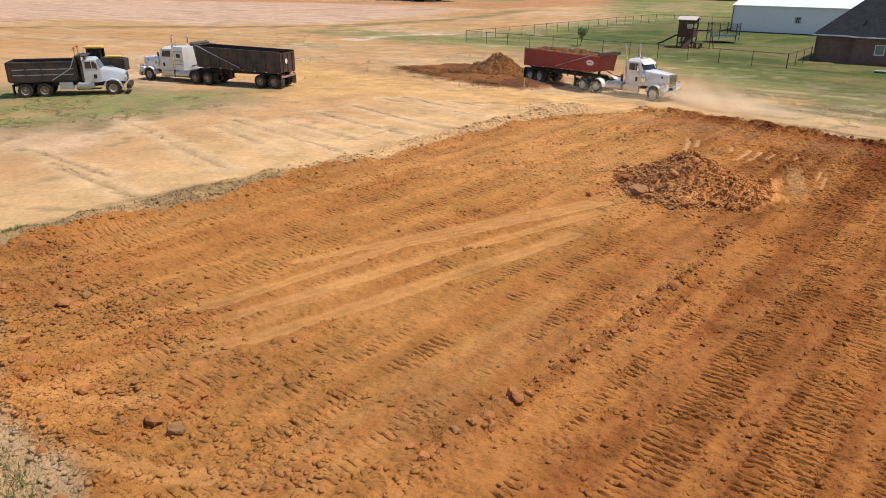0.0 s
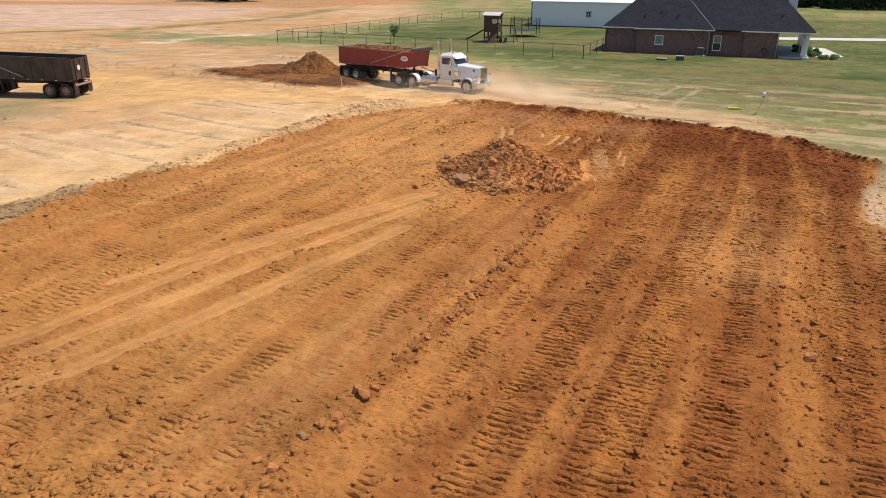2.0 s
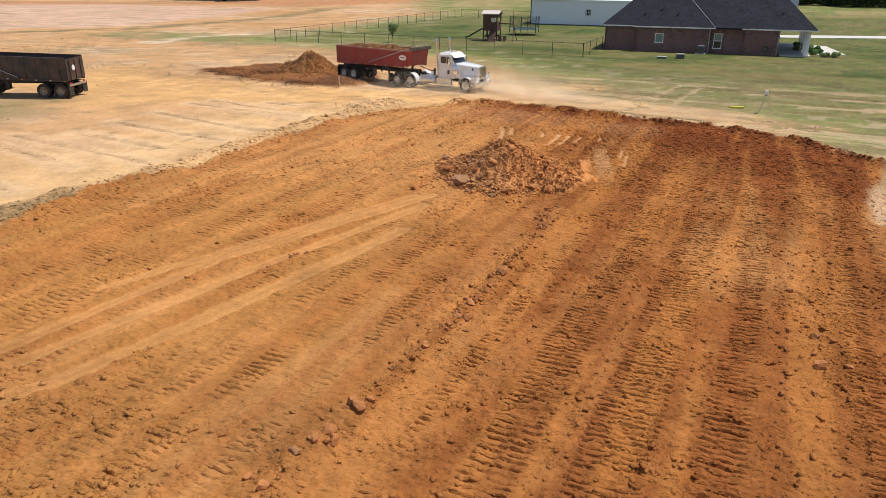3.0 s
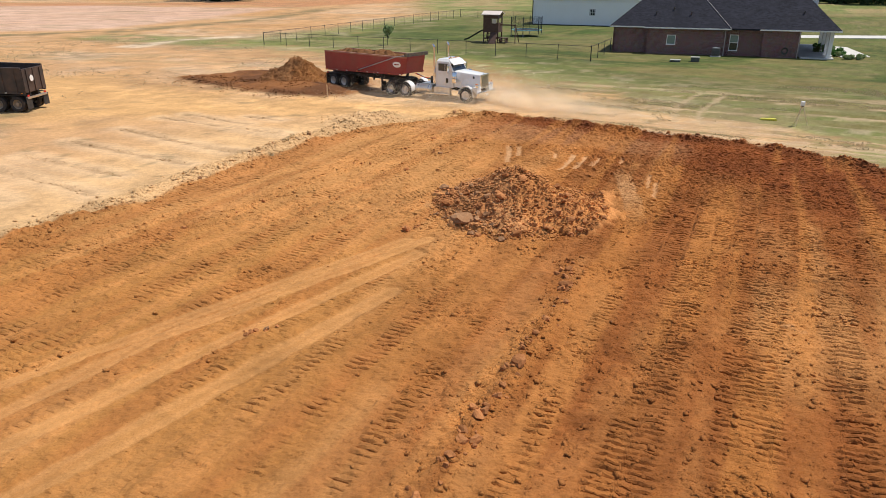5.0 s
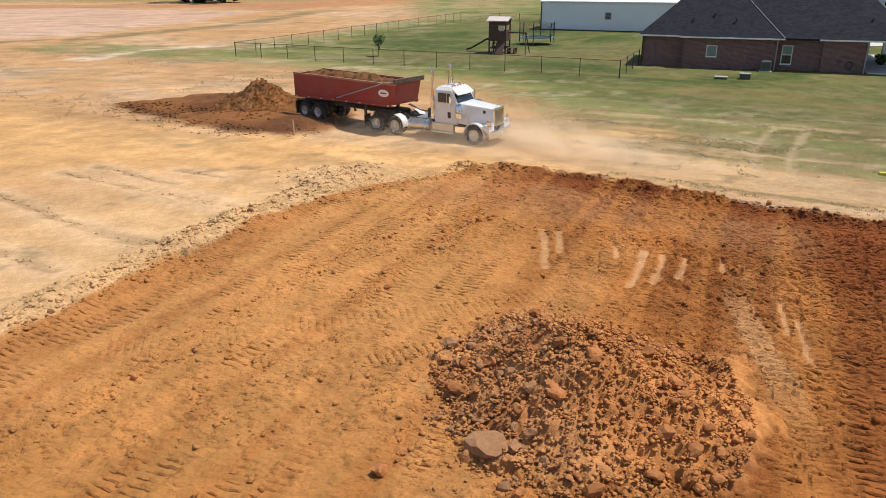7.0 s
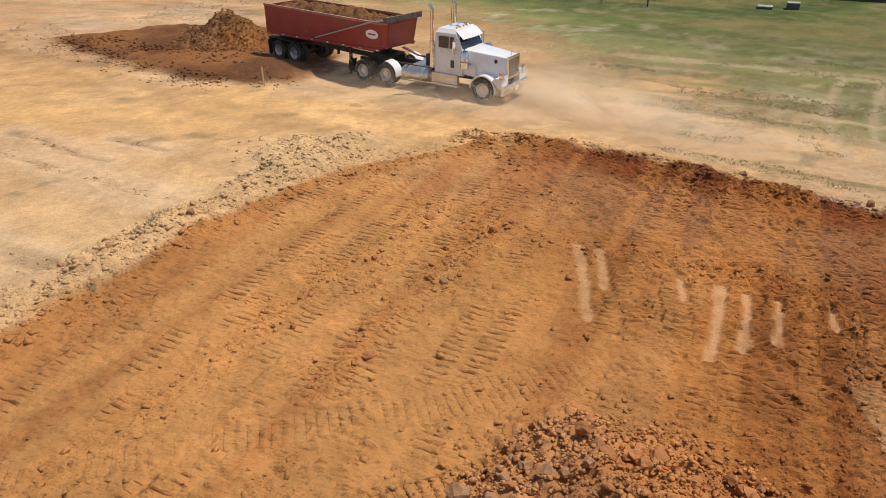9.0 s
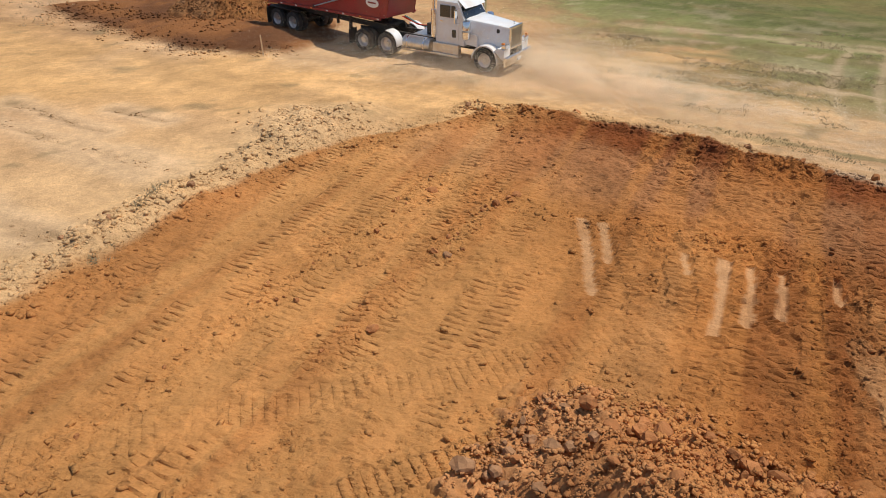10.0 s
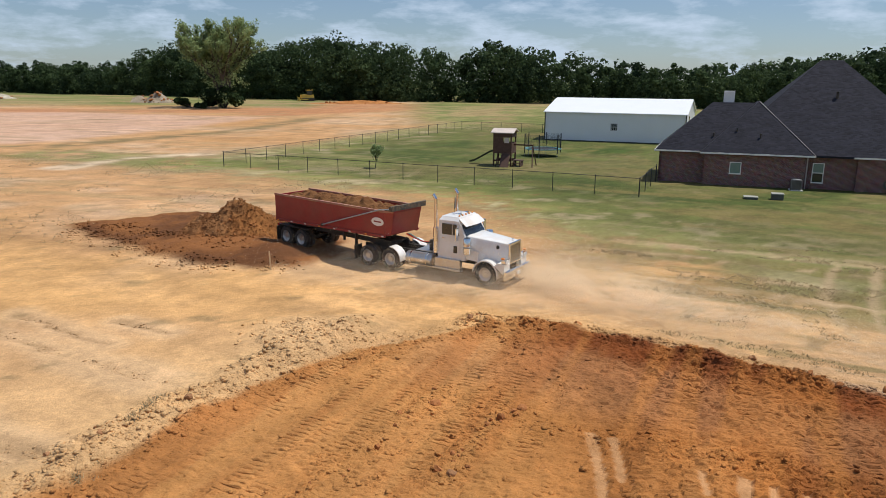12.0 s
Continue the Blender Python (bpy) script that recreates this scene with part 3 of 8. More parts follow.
def relief(x, y):
    """Height of the ground."""
    z = 0.05 * fbm(x, y, 9.0, 3, 3)
    far = np.hypot(x, y - 40)
    z = z + step(60, 260, far) * 0.8 * fbm(x, y, 90.0, 5, 3)
    e = inside(x, y, PAD) + 0.35 * fbm(x, y, 1.6, 7, 3)
    on = step(-0.35, 0.25, e)
    z = z + 0.16 * on
    # furrows in the pale sand beside the pad
    sand, fur = furrows(x, y, e)
    z = z + sand * (0.05 * np.exp(-((fur - 0.42) / 0.28) ** 2) - 0.07 * np.exp(-(fur / 0.2) ** 2)) * (0.3 + 0.7 * step(-0.4, 0.3, fbm(x, y, 2.0, 11, 3)))
    # berms that the blade left at the edges
    for line, h, w, lump in ((LEFT_EDGE, 0.34, 0.95, 0.7), (RIGHT_EDGE, 0.26, 0.5, 0.6), (NEAR_EDGE, 0.30, 0.8, 0.6)):
        d, s = along(x, y, line)
        d = d + 0.3 * fbm(x, y, 0.9, 13, 3)
        if line is LEFT_EDGE:
            h, w = h * (1 + 0.5 * step(32, 26, y)), w * (1 + 0.35 * step(32, 26, y))
        z = z + np.exp(-(d / w) ** 2) * (h * (1 - lump + lump * (0.5 + 0.5 * fbm(x, y, 1.1, 15, 3)) * 1.6) + 0.15 * lumps(x, y, 0.5, 16, 0.6) + 0.09 * lumps(x, y, 0.26, 18, 0.6))
    d = np.hypot((x + 5.4) / 1.9, (y - 50.0) / 2.2)
    z = z + np.exp(-d ** 2) * (0.42 * (0.7 + 0.6 * fbm(x, y, 0.9, 19, 3)) + 0.16 * lumps(x, y, 0.55, 20, 0.6) + 0.08 * lumps(x, y, 0.28, 14, 0.6))
    phase, mask, q, p = cleat_field(x, y)
    f = phase - np.floor(phase)
    ridge = step(0.0, 0.14, f) * (1 - 0.25 * f) * step(1.0, 0.72, f) * (0.8 + 0.6 * fbm(x, y, 0.2, 42, 3, 0.7))
    crumbly = step(-0.3, 0.4, fbm(x, y, 2.6, 36, 4)) * 0.65 + 0.35
    rough = 0.065 * fbm(x, y, 0.45, 37, 4, 0.85) + crumbly * (0.09 * lumps(x, y, 0.33, 38, 0.35) + 0.09 * lumps(x, y, 0.18, 40, 0.5))
    rough = rough + step(3.4, 1.0, along(x, y, NEAR_EDGE)[0]) * step(-0.4, 0.3, fbm(x, y, 1.5, 52, 3)) * (0.12 * lumps(x, y, 0.45, 39, 0.4) + 0.09 * lumps(x, y, 0.25, 50, 0.55))
    rough = rough * (1 + 1.1 * step(2, 7, x) * step(28, 34, y)) + 0.08 * step(2, 7, x) * step(28, 34, y) * lumps(x, y, 0.3, 64, 0.4)
    calm = np.ones(x.shape)
    mark = np.zeros(x.shape)
    for line, w in SMOOTH + STRIPS:
        d, s = along(x, y, line)
        k = step(w * 1.35, w * 0.8, d + 0.07 * fbm(x, y, 0.7, 41, 2))
        calm = calm * (1 - 0.88 * k)
        mark = mark - 0.035 * k
    for line, h, w in WINDROWS:
        d, s = along(x, y, line)
        d = d + 0.22 * fbm(x, y, 0.7, 45, 3)
        mark = mark + h * np.exp(-(d / w) ** 2) * (0.45 + 0.75 * (0.5 + 0.5 * fbm(x, y, 0.5, 47, 3)))
    swell = 0.06 * fbm(q * 1.0, p * 0.15, 1.1, 49, 3) + 0.04 * fbm(x, y, 2.2, 51, 3)
    z = z + on * (calm * (0.105 * mask * (ridge - 0.45) + rough * (1 - 0.6 * mask)) + mark + swell)
    z = z + (1 - on) * (0.04 * fbm(x, y, 0.8, 53, 4, 0.65) + 0.03 * step(-6, -1, e) * np.abs(fbm(x, y, 0.45, 55, 3)))
    # the spread of red soil by the stake
    e2 = inside(x, y, RED_SPREAD) + 0.7 * fbm(x, y, 1.6, 57, 3)
    off = step(0.6, 2.2, along(x, y, [(-2.8, 61.0), (-9.0, 66.2)])[0])
    z = z + off * step(-0.3, 0.9, e2) * (0.22 + 0.14 * fbm(x, y, 1.1, 59, 4, 0.65) + 0.2 * lumps(x, y, 0.7, 60, 0.5)) + off * step(0.6, 3.0, e2) * 0.12
    for line in LOOPS:
        z = z - 0.05 * step(0.4, 0.2, along(x, y, line)[0])
    # worn wheel ruts on the haul road in front of the lawn
    for line in ([(3, 66), (12, 58), (22, 49), (36, 40)], [(4, 70), (14, 61.5), (24, 52), (38, 43)]):
        d, s = along(x, y, line)
        for off in (-0.95, 0.95):
            z = z - 0.07 * np.exp(-((d + off * 0) / 0.9 - 1.0) ** 2 * 14)
    return z


def mix3(a, b, k):
    return a + (b - a) * k[..., None]


def soils(x, y):
    """Colour of the bare soil or turf."""
    C = lambda *v: np.array(v, float)
    n1, n2, n3 = fbm(x, y, 11.0, 61, 4), fbm(x, y, 3.2, 63, 4), fbm(x, y, 0.7, 65, 3)
    wide, huge = fbm(x, y, 28.0, 67, 4), fbm(x, y, 75.0, 69, 4)
    out = np.zeros(x.shape + (3,)) + C(0.52, 0.315, 0.145)
    out = mix3(out, C(0.58, 0.405, 0.24), step(-0.2, 0.5, n1 + 0.4 * n2))
    out = mix3(out, C(0.46, 0.26, 0.10), step(0.0, 0.6, wide + 0.4 * n2) * 0.7)
    grass, dry = C(0.15, 0.165, 0.048), C(0.27, 0.21, 0.10)
    patch = n1 * 0.55 + n2 * 0.35 + n3 * 0.25
    # lawn round the house and the play yard
    lawn_edge = [(-30, 101), (-16, 90.5), (-4.0, 83), (4.5, 72.5), (8.5, 66), (14, 59), (18.5, 51), (21, 44), (23, 35), (38, 20), (90, 8), (140, 60), (160, 150), (130, 215), (40, 290), (20, 280), (-2, 165), (-26, 108)]
    lw = inside(x, y, lawn_edge) + 4.5 * patch
    k = step(-6, 8, lw)
    out = mix3(out, dry, step(-10, 3, lw) * step(-0.5, 0.35, patch + 0.35 * k) * 0.85)
    out = mix3(out, grass * 1.25, k * step(-0.75, 0.1, patch + 0.9 * k - 0.55 + 0.25 * n3))
    out = mix3(out, C(0.25, 0.215, 0.085), step(4, 16, lw) * step(-0.2, 0.4, n1 + 0.5 * n2) * 0.7)
    out = mix3(out, C(0.10, 0.14, 0.036), step(4, 18, lw) * step(0.0, 0.4, -n1 + 0.4 * wide + 0.2 * n2) * 0.85)
    out = mix3(out, C(0.085, 0.15, 0.028), step(7, 0, np.hypot((x - 20) / 1.4, y - 118)) * 0.8)
    out = mix3(out, C(0.53, 0.42, 0.26), step(-2, 5, lw) * step(18, 6, lw) * step(0.08, 0.5, n2 + 0.4 * n3) * 0.7)
    out = out * (1 - 0.42 * step(0, 10, lw))[..., None]
    # weeds under and before the parked lorries
    wd = inside(x, y, [(-80, 42), (-46, 50), (-36, 51), (-26.5, 56.5), (-26.5, 50), (-28.5, 43), (-31, 38), (-36, 32.5), (-80, 20)]) + 2.6 * patch
    out = mix3(out, dry, step(-2.5, 1.5, wd) * step(-0.5, 0.3, patch) * 0.75)
    out = mix3(out, grass * 1.1, step(0.5, 6, wd) * step(-0.45, 0.4, patch + 0.1) * 0.75)
    # pink clay on the far plots, and a strip of turf before them
    pk = inside(x, y, [(-300, 92), (-58, 124), (-49, 150), (-40, 192), (-98, 215), (-150, 232), (-300, 230)]) + 4 * n1
    out = mix3(out, C(0.58, 0.40, 0.29), step(-3, 3, pk) * (0.75 + 0.2 * n2))
    rd = inside(x, y, [(-300, 215), (-60, 212), (-38, 195), (-10, 230), (-4, 255), (-30, 300), (-45, 262), (-75, 232), (-300, 238)]) + 6 * n1
    out = mix3(out, C(0.45, 0.22, 0.10), step(-4, 4, rd) * 0.85)
    d, s = along(x, y, [(-110, 96), (-52, 122), (-36, 150), (-28, 196)])
    out = mix3(out, C(0.17, 0.15, 0.07), step(4.0, 1.5, d + 2.5 * n2) * step(-0.5, 0.1, n2) * 0.8)
    d, s = along(x, y, [(-48, 112), (-30, 104), (-14, 103)])
    out = mix3(out, grass * 1.05, step(9, 2, d + 5 * n2) * step(-0.3, 0.3, n2 + 0.3) * 0.85)
    d, s = along(x, y, [(-39.5, 98.5), (-36.0, 108.0), (-30.0, 111.5)])
    out = mix3(out, C(0.62, 0.50, 0.34), step(2.6, 0.8, d + 2.2 * n2) * 0.85)
    fg = step(238, 262, y + 14 * n1) * step(-34, -48, x + 0 * y) + step(150, 195, y + 8 * n1) * step(-14, 2, x + 0.04 * (y - 150))
    out = mix3(out, mix3(np.zeros(x.shape + (3,)) + C(0.15, 0.17, 0.052), C(0.33, 0.26, 0.12), step(-0.25, 0.35, n1 + 0.5 * n2)), np.clip(fg, 0, 1))
    big = step(380, 460, y + 20 * n1)
    out = mix3(out, C(0.07, 0.10, 0.03), np.clip(big, 0, 1))
    # yellow sand by the haul road
    d, s = along(x, y, [(-34, 66), (-22, 56), (-8, 56), (3, 55), (10, 54)])
    out = mix3(out, C(0.62, 0.375, 0.145), step(9.5, 2, d + 3 * n2) * 0.75)
    d, s = along(x, y, [(-6, 62), (3, 57), (11, 53), (17, 48)])
    out = mix3(out, C(0.62, 0.42, 0.22), step(5.2, 1.5, d + 2.2 * n2) * (0.9 - 0.4 * step(8, 16, x)))
    su, sv = x * 0.88 - y * 0.47, x * 0.47 + y * 0.88
    streak = fbm(su * 0.12, sv, 1.7, 73, 4) * step(34, 44, sv) * step(92, 74, sv)
    out = out * (1 + 0.22 * (streak + 0.8 * n3 * step(34, 44, sv)) * step(-40, -20, x))[..., None]
    out = mix3(out, C(0.17, 0.135, 0.05), step(-0.02, 0.3, streak + 0.3 * n2 + 0.2 * n3) * step(3, 13, x) * step(-0.9, -2.2, inside(x, y, PAD)) * 0.75)
    rut = fbm(su * 0.07, sv, 0.75, 77, 4) + 0.35 * n3
    side = step(6, 13, x) * step(-0.9, -2.4, inside(x, y, PAD)) * step(72, 60, sv)
    out = mix3(out, C(0.20, 0.175, 0.075), side * step(-0.05, 0.3, rut) * 0.7)
    out = mix3(out, C(0.56, 0.42, 0.25), side * step(-0.15, -0.45, rut) * 0.6)
    su, sv = x * 0.97 - y * 0.24, x * 0.24 + y * 0.97
    streak = fbm(su * 0.12, sv, 2.4, 75, 4) * step(52, 66, y) * step(8, -6, x)
    out = out * (1 + 0.2 * streak)[..., None]
    out = mix3(out, C(0.25, 0.20, 0.10), step(0.25, 0.5, streak + 0.4 * n3) * 0.5)
    e = inside(x, y, PAD)
    # greyish, pale sand close to the pad's left side
    pale = step(-13, -4, e + 2 * n2) * (x < 1) * step(54, 46, y)
    out = mix3(out, C(0.66, 0.435, 0.205), pale * 0.75)
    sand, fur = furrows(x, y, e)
    # furrow relief is also painted: ridges paler, shade in the grooves a dark line
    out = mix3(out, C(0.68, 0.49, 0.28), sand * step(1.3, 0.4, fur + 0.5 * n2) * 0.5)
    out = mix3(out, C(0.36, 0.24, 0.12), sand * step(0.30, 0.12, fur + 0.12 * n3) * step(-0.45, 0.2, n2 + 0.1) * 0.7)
    d, s = along(x, y, LEFT_EDGE)
    low = step(33, 26, y + 2 * n2)
    root = mix3(np.zeros(x.shape + (3,)) + C(0.60, 0.395, 0.185), C(0.29, 0.195, 0.09), np.clip(0.25 * step(0.0, 0.5, n2) + 0.85 * low * step(-0.55, 0.2, n2 + 0.6 * n3), 0, 1))
    out = mix3(out, root, step(1.9 + 0.7 * low, 0.9 + 0.7 * low, d + 0.8 * n2) * (0.55 + 0.4 * low))
    out = mix3(out, C(0.60, 0.405, 0.20), step(1.4, 0.7, np.hypot((x + 5.4) / 1.9, (y - 50.0) / 2.2) + 0.3 * n2) * 0.7)
    out = mix3(out, C(0.34, 0.23, 0.12), step(0.3, 0.7, fbm(x, y, 1.7, 103, 4) + 0.3 * n1) * step(-19, -23, x + 2 * n2) * step(-1.5, -3, e) * 0.7)
    d, s = along(x, y, NEAR_EDGE)
    out = mix3(out, C(0.42, 0.30, 0.17), step(2.5, 0.4, d + 1.2 * n2) * (e < 0.4) * 0.7)
    weeds = step(0.34, 0.6, fbm(x, y, 1.3, 101, 4) + 0.35 * n1) * step(-0.9, -2.5, e)
    out = mix3(out * 1.06, C(0.22, 0.175, 0.085), weeds * 0.55)
    for line in LOOPS:
        out = mix3(out, C(0.50, 0.38, 0.22), step(0.30, 0.16, along(x, y, line)[0] + 0.1 * n3) * 0.6)
    sandy = step(1.15, 1.3, out[..., 0] / out[..., 1])
    out = out * (1 - sandy[..., None] * np.array([0.09, 0.14, 0.12]))
    # the pad's own clay
    e = e + 0.35 * fbm(x, y, 1.6, 7, 3)
    p, q = x * math.sin(LANE) + y * math.cos(LANE), x * math.cos(LANE) - y * math.sin(LANE)
    strip = fbm(q, p * 0.12, 1.5, 71, 4)
    shade = x + 2.0 - 0.22 * np.clip(y - 11, 0, 26)   # damp red clay lies on this side
    clay = np.zeros(x.shape + (3,)) + C(0.405, 0.178, 0.049)
    clay = mix3(clay, C(0.265, 0.086, 0.022), step(-5.5, 3.5, shade + 1.6 * n2 + 1.2 * strip) * 0.88)
    clay = mix3(clay, C(0.54, 0.265, 0.092), step(0.05, 0.6, strip + 0.3 * n2) * 0.45)
    clay = mix3(clay, C(0.36, 0.14, 0.041), step(0.1, 0.7, -strip + 0.4 * n3) * 0.5)
    clay = mix3(clay, C(0.53, 0.265, 0.098), step(24, 36, y + 2 * n2) * step(6, -2, x) * 0.45)
    clay = mix3(clay, C(0.27, 0.10, 0.03), step(5.0, 1.5, np.hypot((x - 10.0) / 1.1, y - 35.0) + 1.5 * n2) * 0.3)
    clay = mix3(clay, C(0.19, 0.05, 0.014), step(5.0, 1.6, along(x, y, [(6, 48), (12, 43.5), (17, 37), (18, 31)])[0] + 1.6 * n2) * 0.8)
    clay = mix3(clay, C(0.44, 0.215, 0.09), step(3.0, 0.8, along(x, y, [(0, 48), (4, 46.5), (8, 44), (11, 42)])[0] + 1.2 * n2) * 0.5)
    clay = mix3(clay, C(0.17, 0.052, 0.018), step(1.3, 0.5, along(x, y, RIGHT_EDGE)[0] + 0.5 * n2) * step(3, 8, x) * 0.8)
    clay = mix3(clay, C(0.32, 0.135, 0.043), step(2.6, 0.8, along(x, y, WINDROWS[3][0])[0] + 0.8 * n2) * 0.35)
    dark_side = step(-4.0, 5.0, shade) * 0.85
    ql = q + 0.16 * fbm(p, p * 0, 14.0, 21, 2)
    wet = step(0.7, 0.95, ql) * step(1.95, 1.7, ql) * step(19, 15, p)
    clay = mix3(clay, C(0.24, 0.07, 0.018), wet * step(-0.5, 0.3, n2 + n3) * 0.5)
    tone = fbm(ql, p * 0.05, 0.8, 25, 2)
    clay = mix3(clay, mix3(np.zeros(x.shape + (3,)) + C(0.55, 0.24, 0.075), C(0.46, 0.18, 0.043), dark_side), step(0.05, 0.4, tone + 0.2 * n2) * 0.5)
    clay = mix3(clay, mix3(np.zeros(x.shape + (3,)) + C(0.37, 0.13, 0.036), C(0.23, 0.066, 0.016), dark_side), step(-0.05, -0.4, tone + 0.2 * n2) * 0.4)
    for line, w in SMOOTH + STRIPS:
        d = along(x, y, line)[0] + 0.07 * n3
        k = step(w * 1.05, w * 0.85, d) * (1 if w > 0.24 else 0.75 + 0.25 * step(-0.4, 0.2, n2 + n3))
        if w > 0.24:   # two wheels left two paler lines
            k = k * (0.55 + 0.45 * step(0.1, 0.3, np.abs(d / w - 0.05)) * step(-0.7, 0.2, n2 + 0.4))
        clay = mix3(clay, C(0.55, 0.27, 0.095) if w > 0.24 else C(0.51, 0.285, 0.135), k * (0.6 if w > 0.24 else 0.8))
    for line, w in GOLD:
        k = step(w * 1.3, w * 0.6, along(x, y, line)[0] + 0.16 * n3) * step(-0.35, 0.35, n2 + 0.5 * n3 + 0.1)
        clay = mix3(clay, C(0.45, 0.185, 0.055), k * 0.42)
    clay = mix3(clay, C(0.55, 0.31, 0.14), step(0.42, 0.3, along(x, y, CLEATS[2][0])[0] + 0.08 * n3) * step(-0.6, 0.1, n2 + 0.2) * step(30, 34, y) * 0.5)
    clay = mix3(clay, C(0.42, 0.27, 0.15), step(0.78, 0.95, n2 + 0.35 * n3) * 0.35)
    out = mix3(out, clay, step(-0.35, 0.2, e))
    e2 = inside(x, y, RED_SPREAD) + 0.7 * fbm(x, y, 1.6, 57, 3)
    red = mix3(np.zeros(x.shape + (3,)) + C(0.24, 0.098, 0.034), C(0.135, 0.056, 0.023), step(-0.3, 0.4, n2 + 0.5 * n3))
    out = mix3(out, red, step(-0.3, 0.4, e2))
    return np.clip(out * (0.94 + 0.10 * n3[..., None]), 0.01, 0.8)


def spaced(lo, hi, fine, grow, cap, reach):
    """Grid lines: fine from lo to hi, then wider and wider out to reach."""
    mid = list(np.linspace(lo, hi, int(round((hi - lo) / fine)) + 1))
    up, down = [hi], [lo]
    s = fine
    while up[-1] < reach[1]:
        s = min(s * grow, cap(up[-1]))
        up.append(up[-1] + s)
    s = fine
    while down[-1] > reach[0]:
        s = min(s * grow, cap(down[-1]))
        down.append(down[-1] - s)
    return np.array(down[::-1][:-1] + mid + up[1:])


def in_blocks(fn, x, y, width, block=24000):
    """Runs a field function over many places, block by block."""
    x, y = x.ravel(), y.ravel()
    out = np.empty((len(x), width))
    for k in range(0, len(x), block):
        out[k:k + block] = np.asarray(fn(x[k:k + block], y[k:k + block])).reshape(-1, width)
    return out


# the sheet's grid runs along and across the lanes; it is finest on the pad
FX0, FX1, FY0, FY1, FINE_X, FINE_Y = -27.0, 8.0, 2.4, 50.0, 0.084, 0.0415


def to_lane(x, y):
    return x * math.cos(LANE) - y * math.sin(LANE), x * math.sin(LANE) + y * math.cos(LANE)


def from_lane(q, p):
    return q * math.cos(LANE) + p * math.sin(LANE), p * math.cos(LANE) - q * math.sin(LANE)


def build_ground():
    gx = spaced(FX0, FX1, 0.26, 1.05, lambda v: 0.28 if -44 < v < 8 else 0.7 if -82 < v < 34 else 1e9, (-1900, 1600))
    gy = spaced(FY0, FY1, 0.28, 1.05, lambda v: 0.5 if -5 < v < 95 else 1e9, (-1000, 2400))
    X, Y = from_lane(*np.meshgrid(gx, gy))
    Z = in_blocks(relief, X, Y, 1).reshape(X.shape)
    fx, fy = np.linspace(FX0, FX1, int((FX1 - FX0) / FINE_X) + 1), np.linspace(FY0, FY1, int((FY1 - FY0) / FINE_Y) + 1)
    U, V = from_lane(*np.meshgrid(fx, fy))
    W = in_blocks(relief, U, V, 1).reshape(U.shape)
    i0, i1 = np.searchsorted(gx, FX0 - 1e-6), np.searchsorted(gx, FX1 - 1e-6)
    j0, j1 = np.searchsorted(gy, FY0 - 1e-6), np.searchsorted(gy, FY1 - 1e-6)
    W[0], W[-1] = np.interp(fx, gx, Z[j0]), np.interp(fx, gx, Z[j1])
    W[:, 0], W[:, -1] = np.interp(fy, gy, Z[:, i0]), np.interp(fy, gy, Z[:, i1])

    def quads(nx, ny, keep=None):
        i, j = np.meshgrid(np.arange(nx - 1), np.arange(ny - 1))
        a = j * nx + i
        q = np.stack([a, a + 1, a + nx + 1, a + nx], -1)
        return q[keep(i, j)] if keep else q.reshape(-1, 4)
    f1 = quads(len(gx), len(gy), lambda i, j: ~((i >= i0) & (i < i1) & (j >= j0) & (j < j1)))
    f2 = quads(len(fx), len(fy)) + X.size
    co = np.concatenate([np.stack([X, Y, Z], -1).reshape(-1, 3), np.stack([U, V, W], -1).reshape(-1, 3)]).astype(np.float32)
    fa = np.concatenate([f1, f2]).astype(np.int32)
    me = bpy.data.meshes.new("ground")
    me.vertices.add(len(co))
    me.vertices.foreach_set("co", co.ravel())
    me.loops.add(fa.size)
    me.loops.foreach_set("vertex_index", fa.ravel())
    me.polygons.add(len(fa))
    me.polygons.foreach_set("loop_start", np.arange(0, fa.size, 4, dtype=np.int32))
    me.update(calc_edges=True)
    me.shade_smooth()
    me.polygons.foreach_set("use_smooth", np.arange(len(fa)) < len(f1))
    col = np.ones((len(co), 4), np.float32)
    col[:, :3] = in_blocks(soils, co[:, 0].astype(float), co[:, 1].astype(float), 3)
    layer = me.attributes.new("soil", "FLOAT_COLOR", "POINT")
    layer.data.foreach_set("color", col.ravel())
    marks = in_blocks(lambda a, b: np.stack(cleat_field(a, b)[:2], -1), U, V, 2)
    prints = np.zeros((len(co), 3), np.float32)
    prints[X.size:, :2] = marks
    me.attributes.new("prints", "FLOAT_VECTOR", "POINT").data.foreach_set("vector", prints.ravel())
    SHEET.update(gx=gx, gy=gy, Z=Z, fx=fx, fy=fy, W=W)
    ob = link_mesh("ground", me, "ground")
    return tagged(ob, "bare orange clay building pad, pale sand and patchy turf", "ground", kind="structure")


SHEET = {}
ground = build_ground()


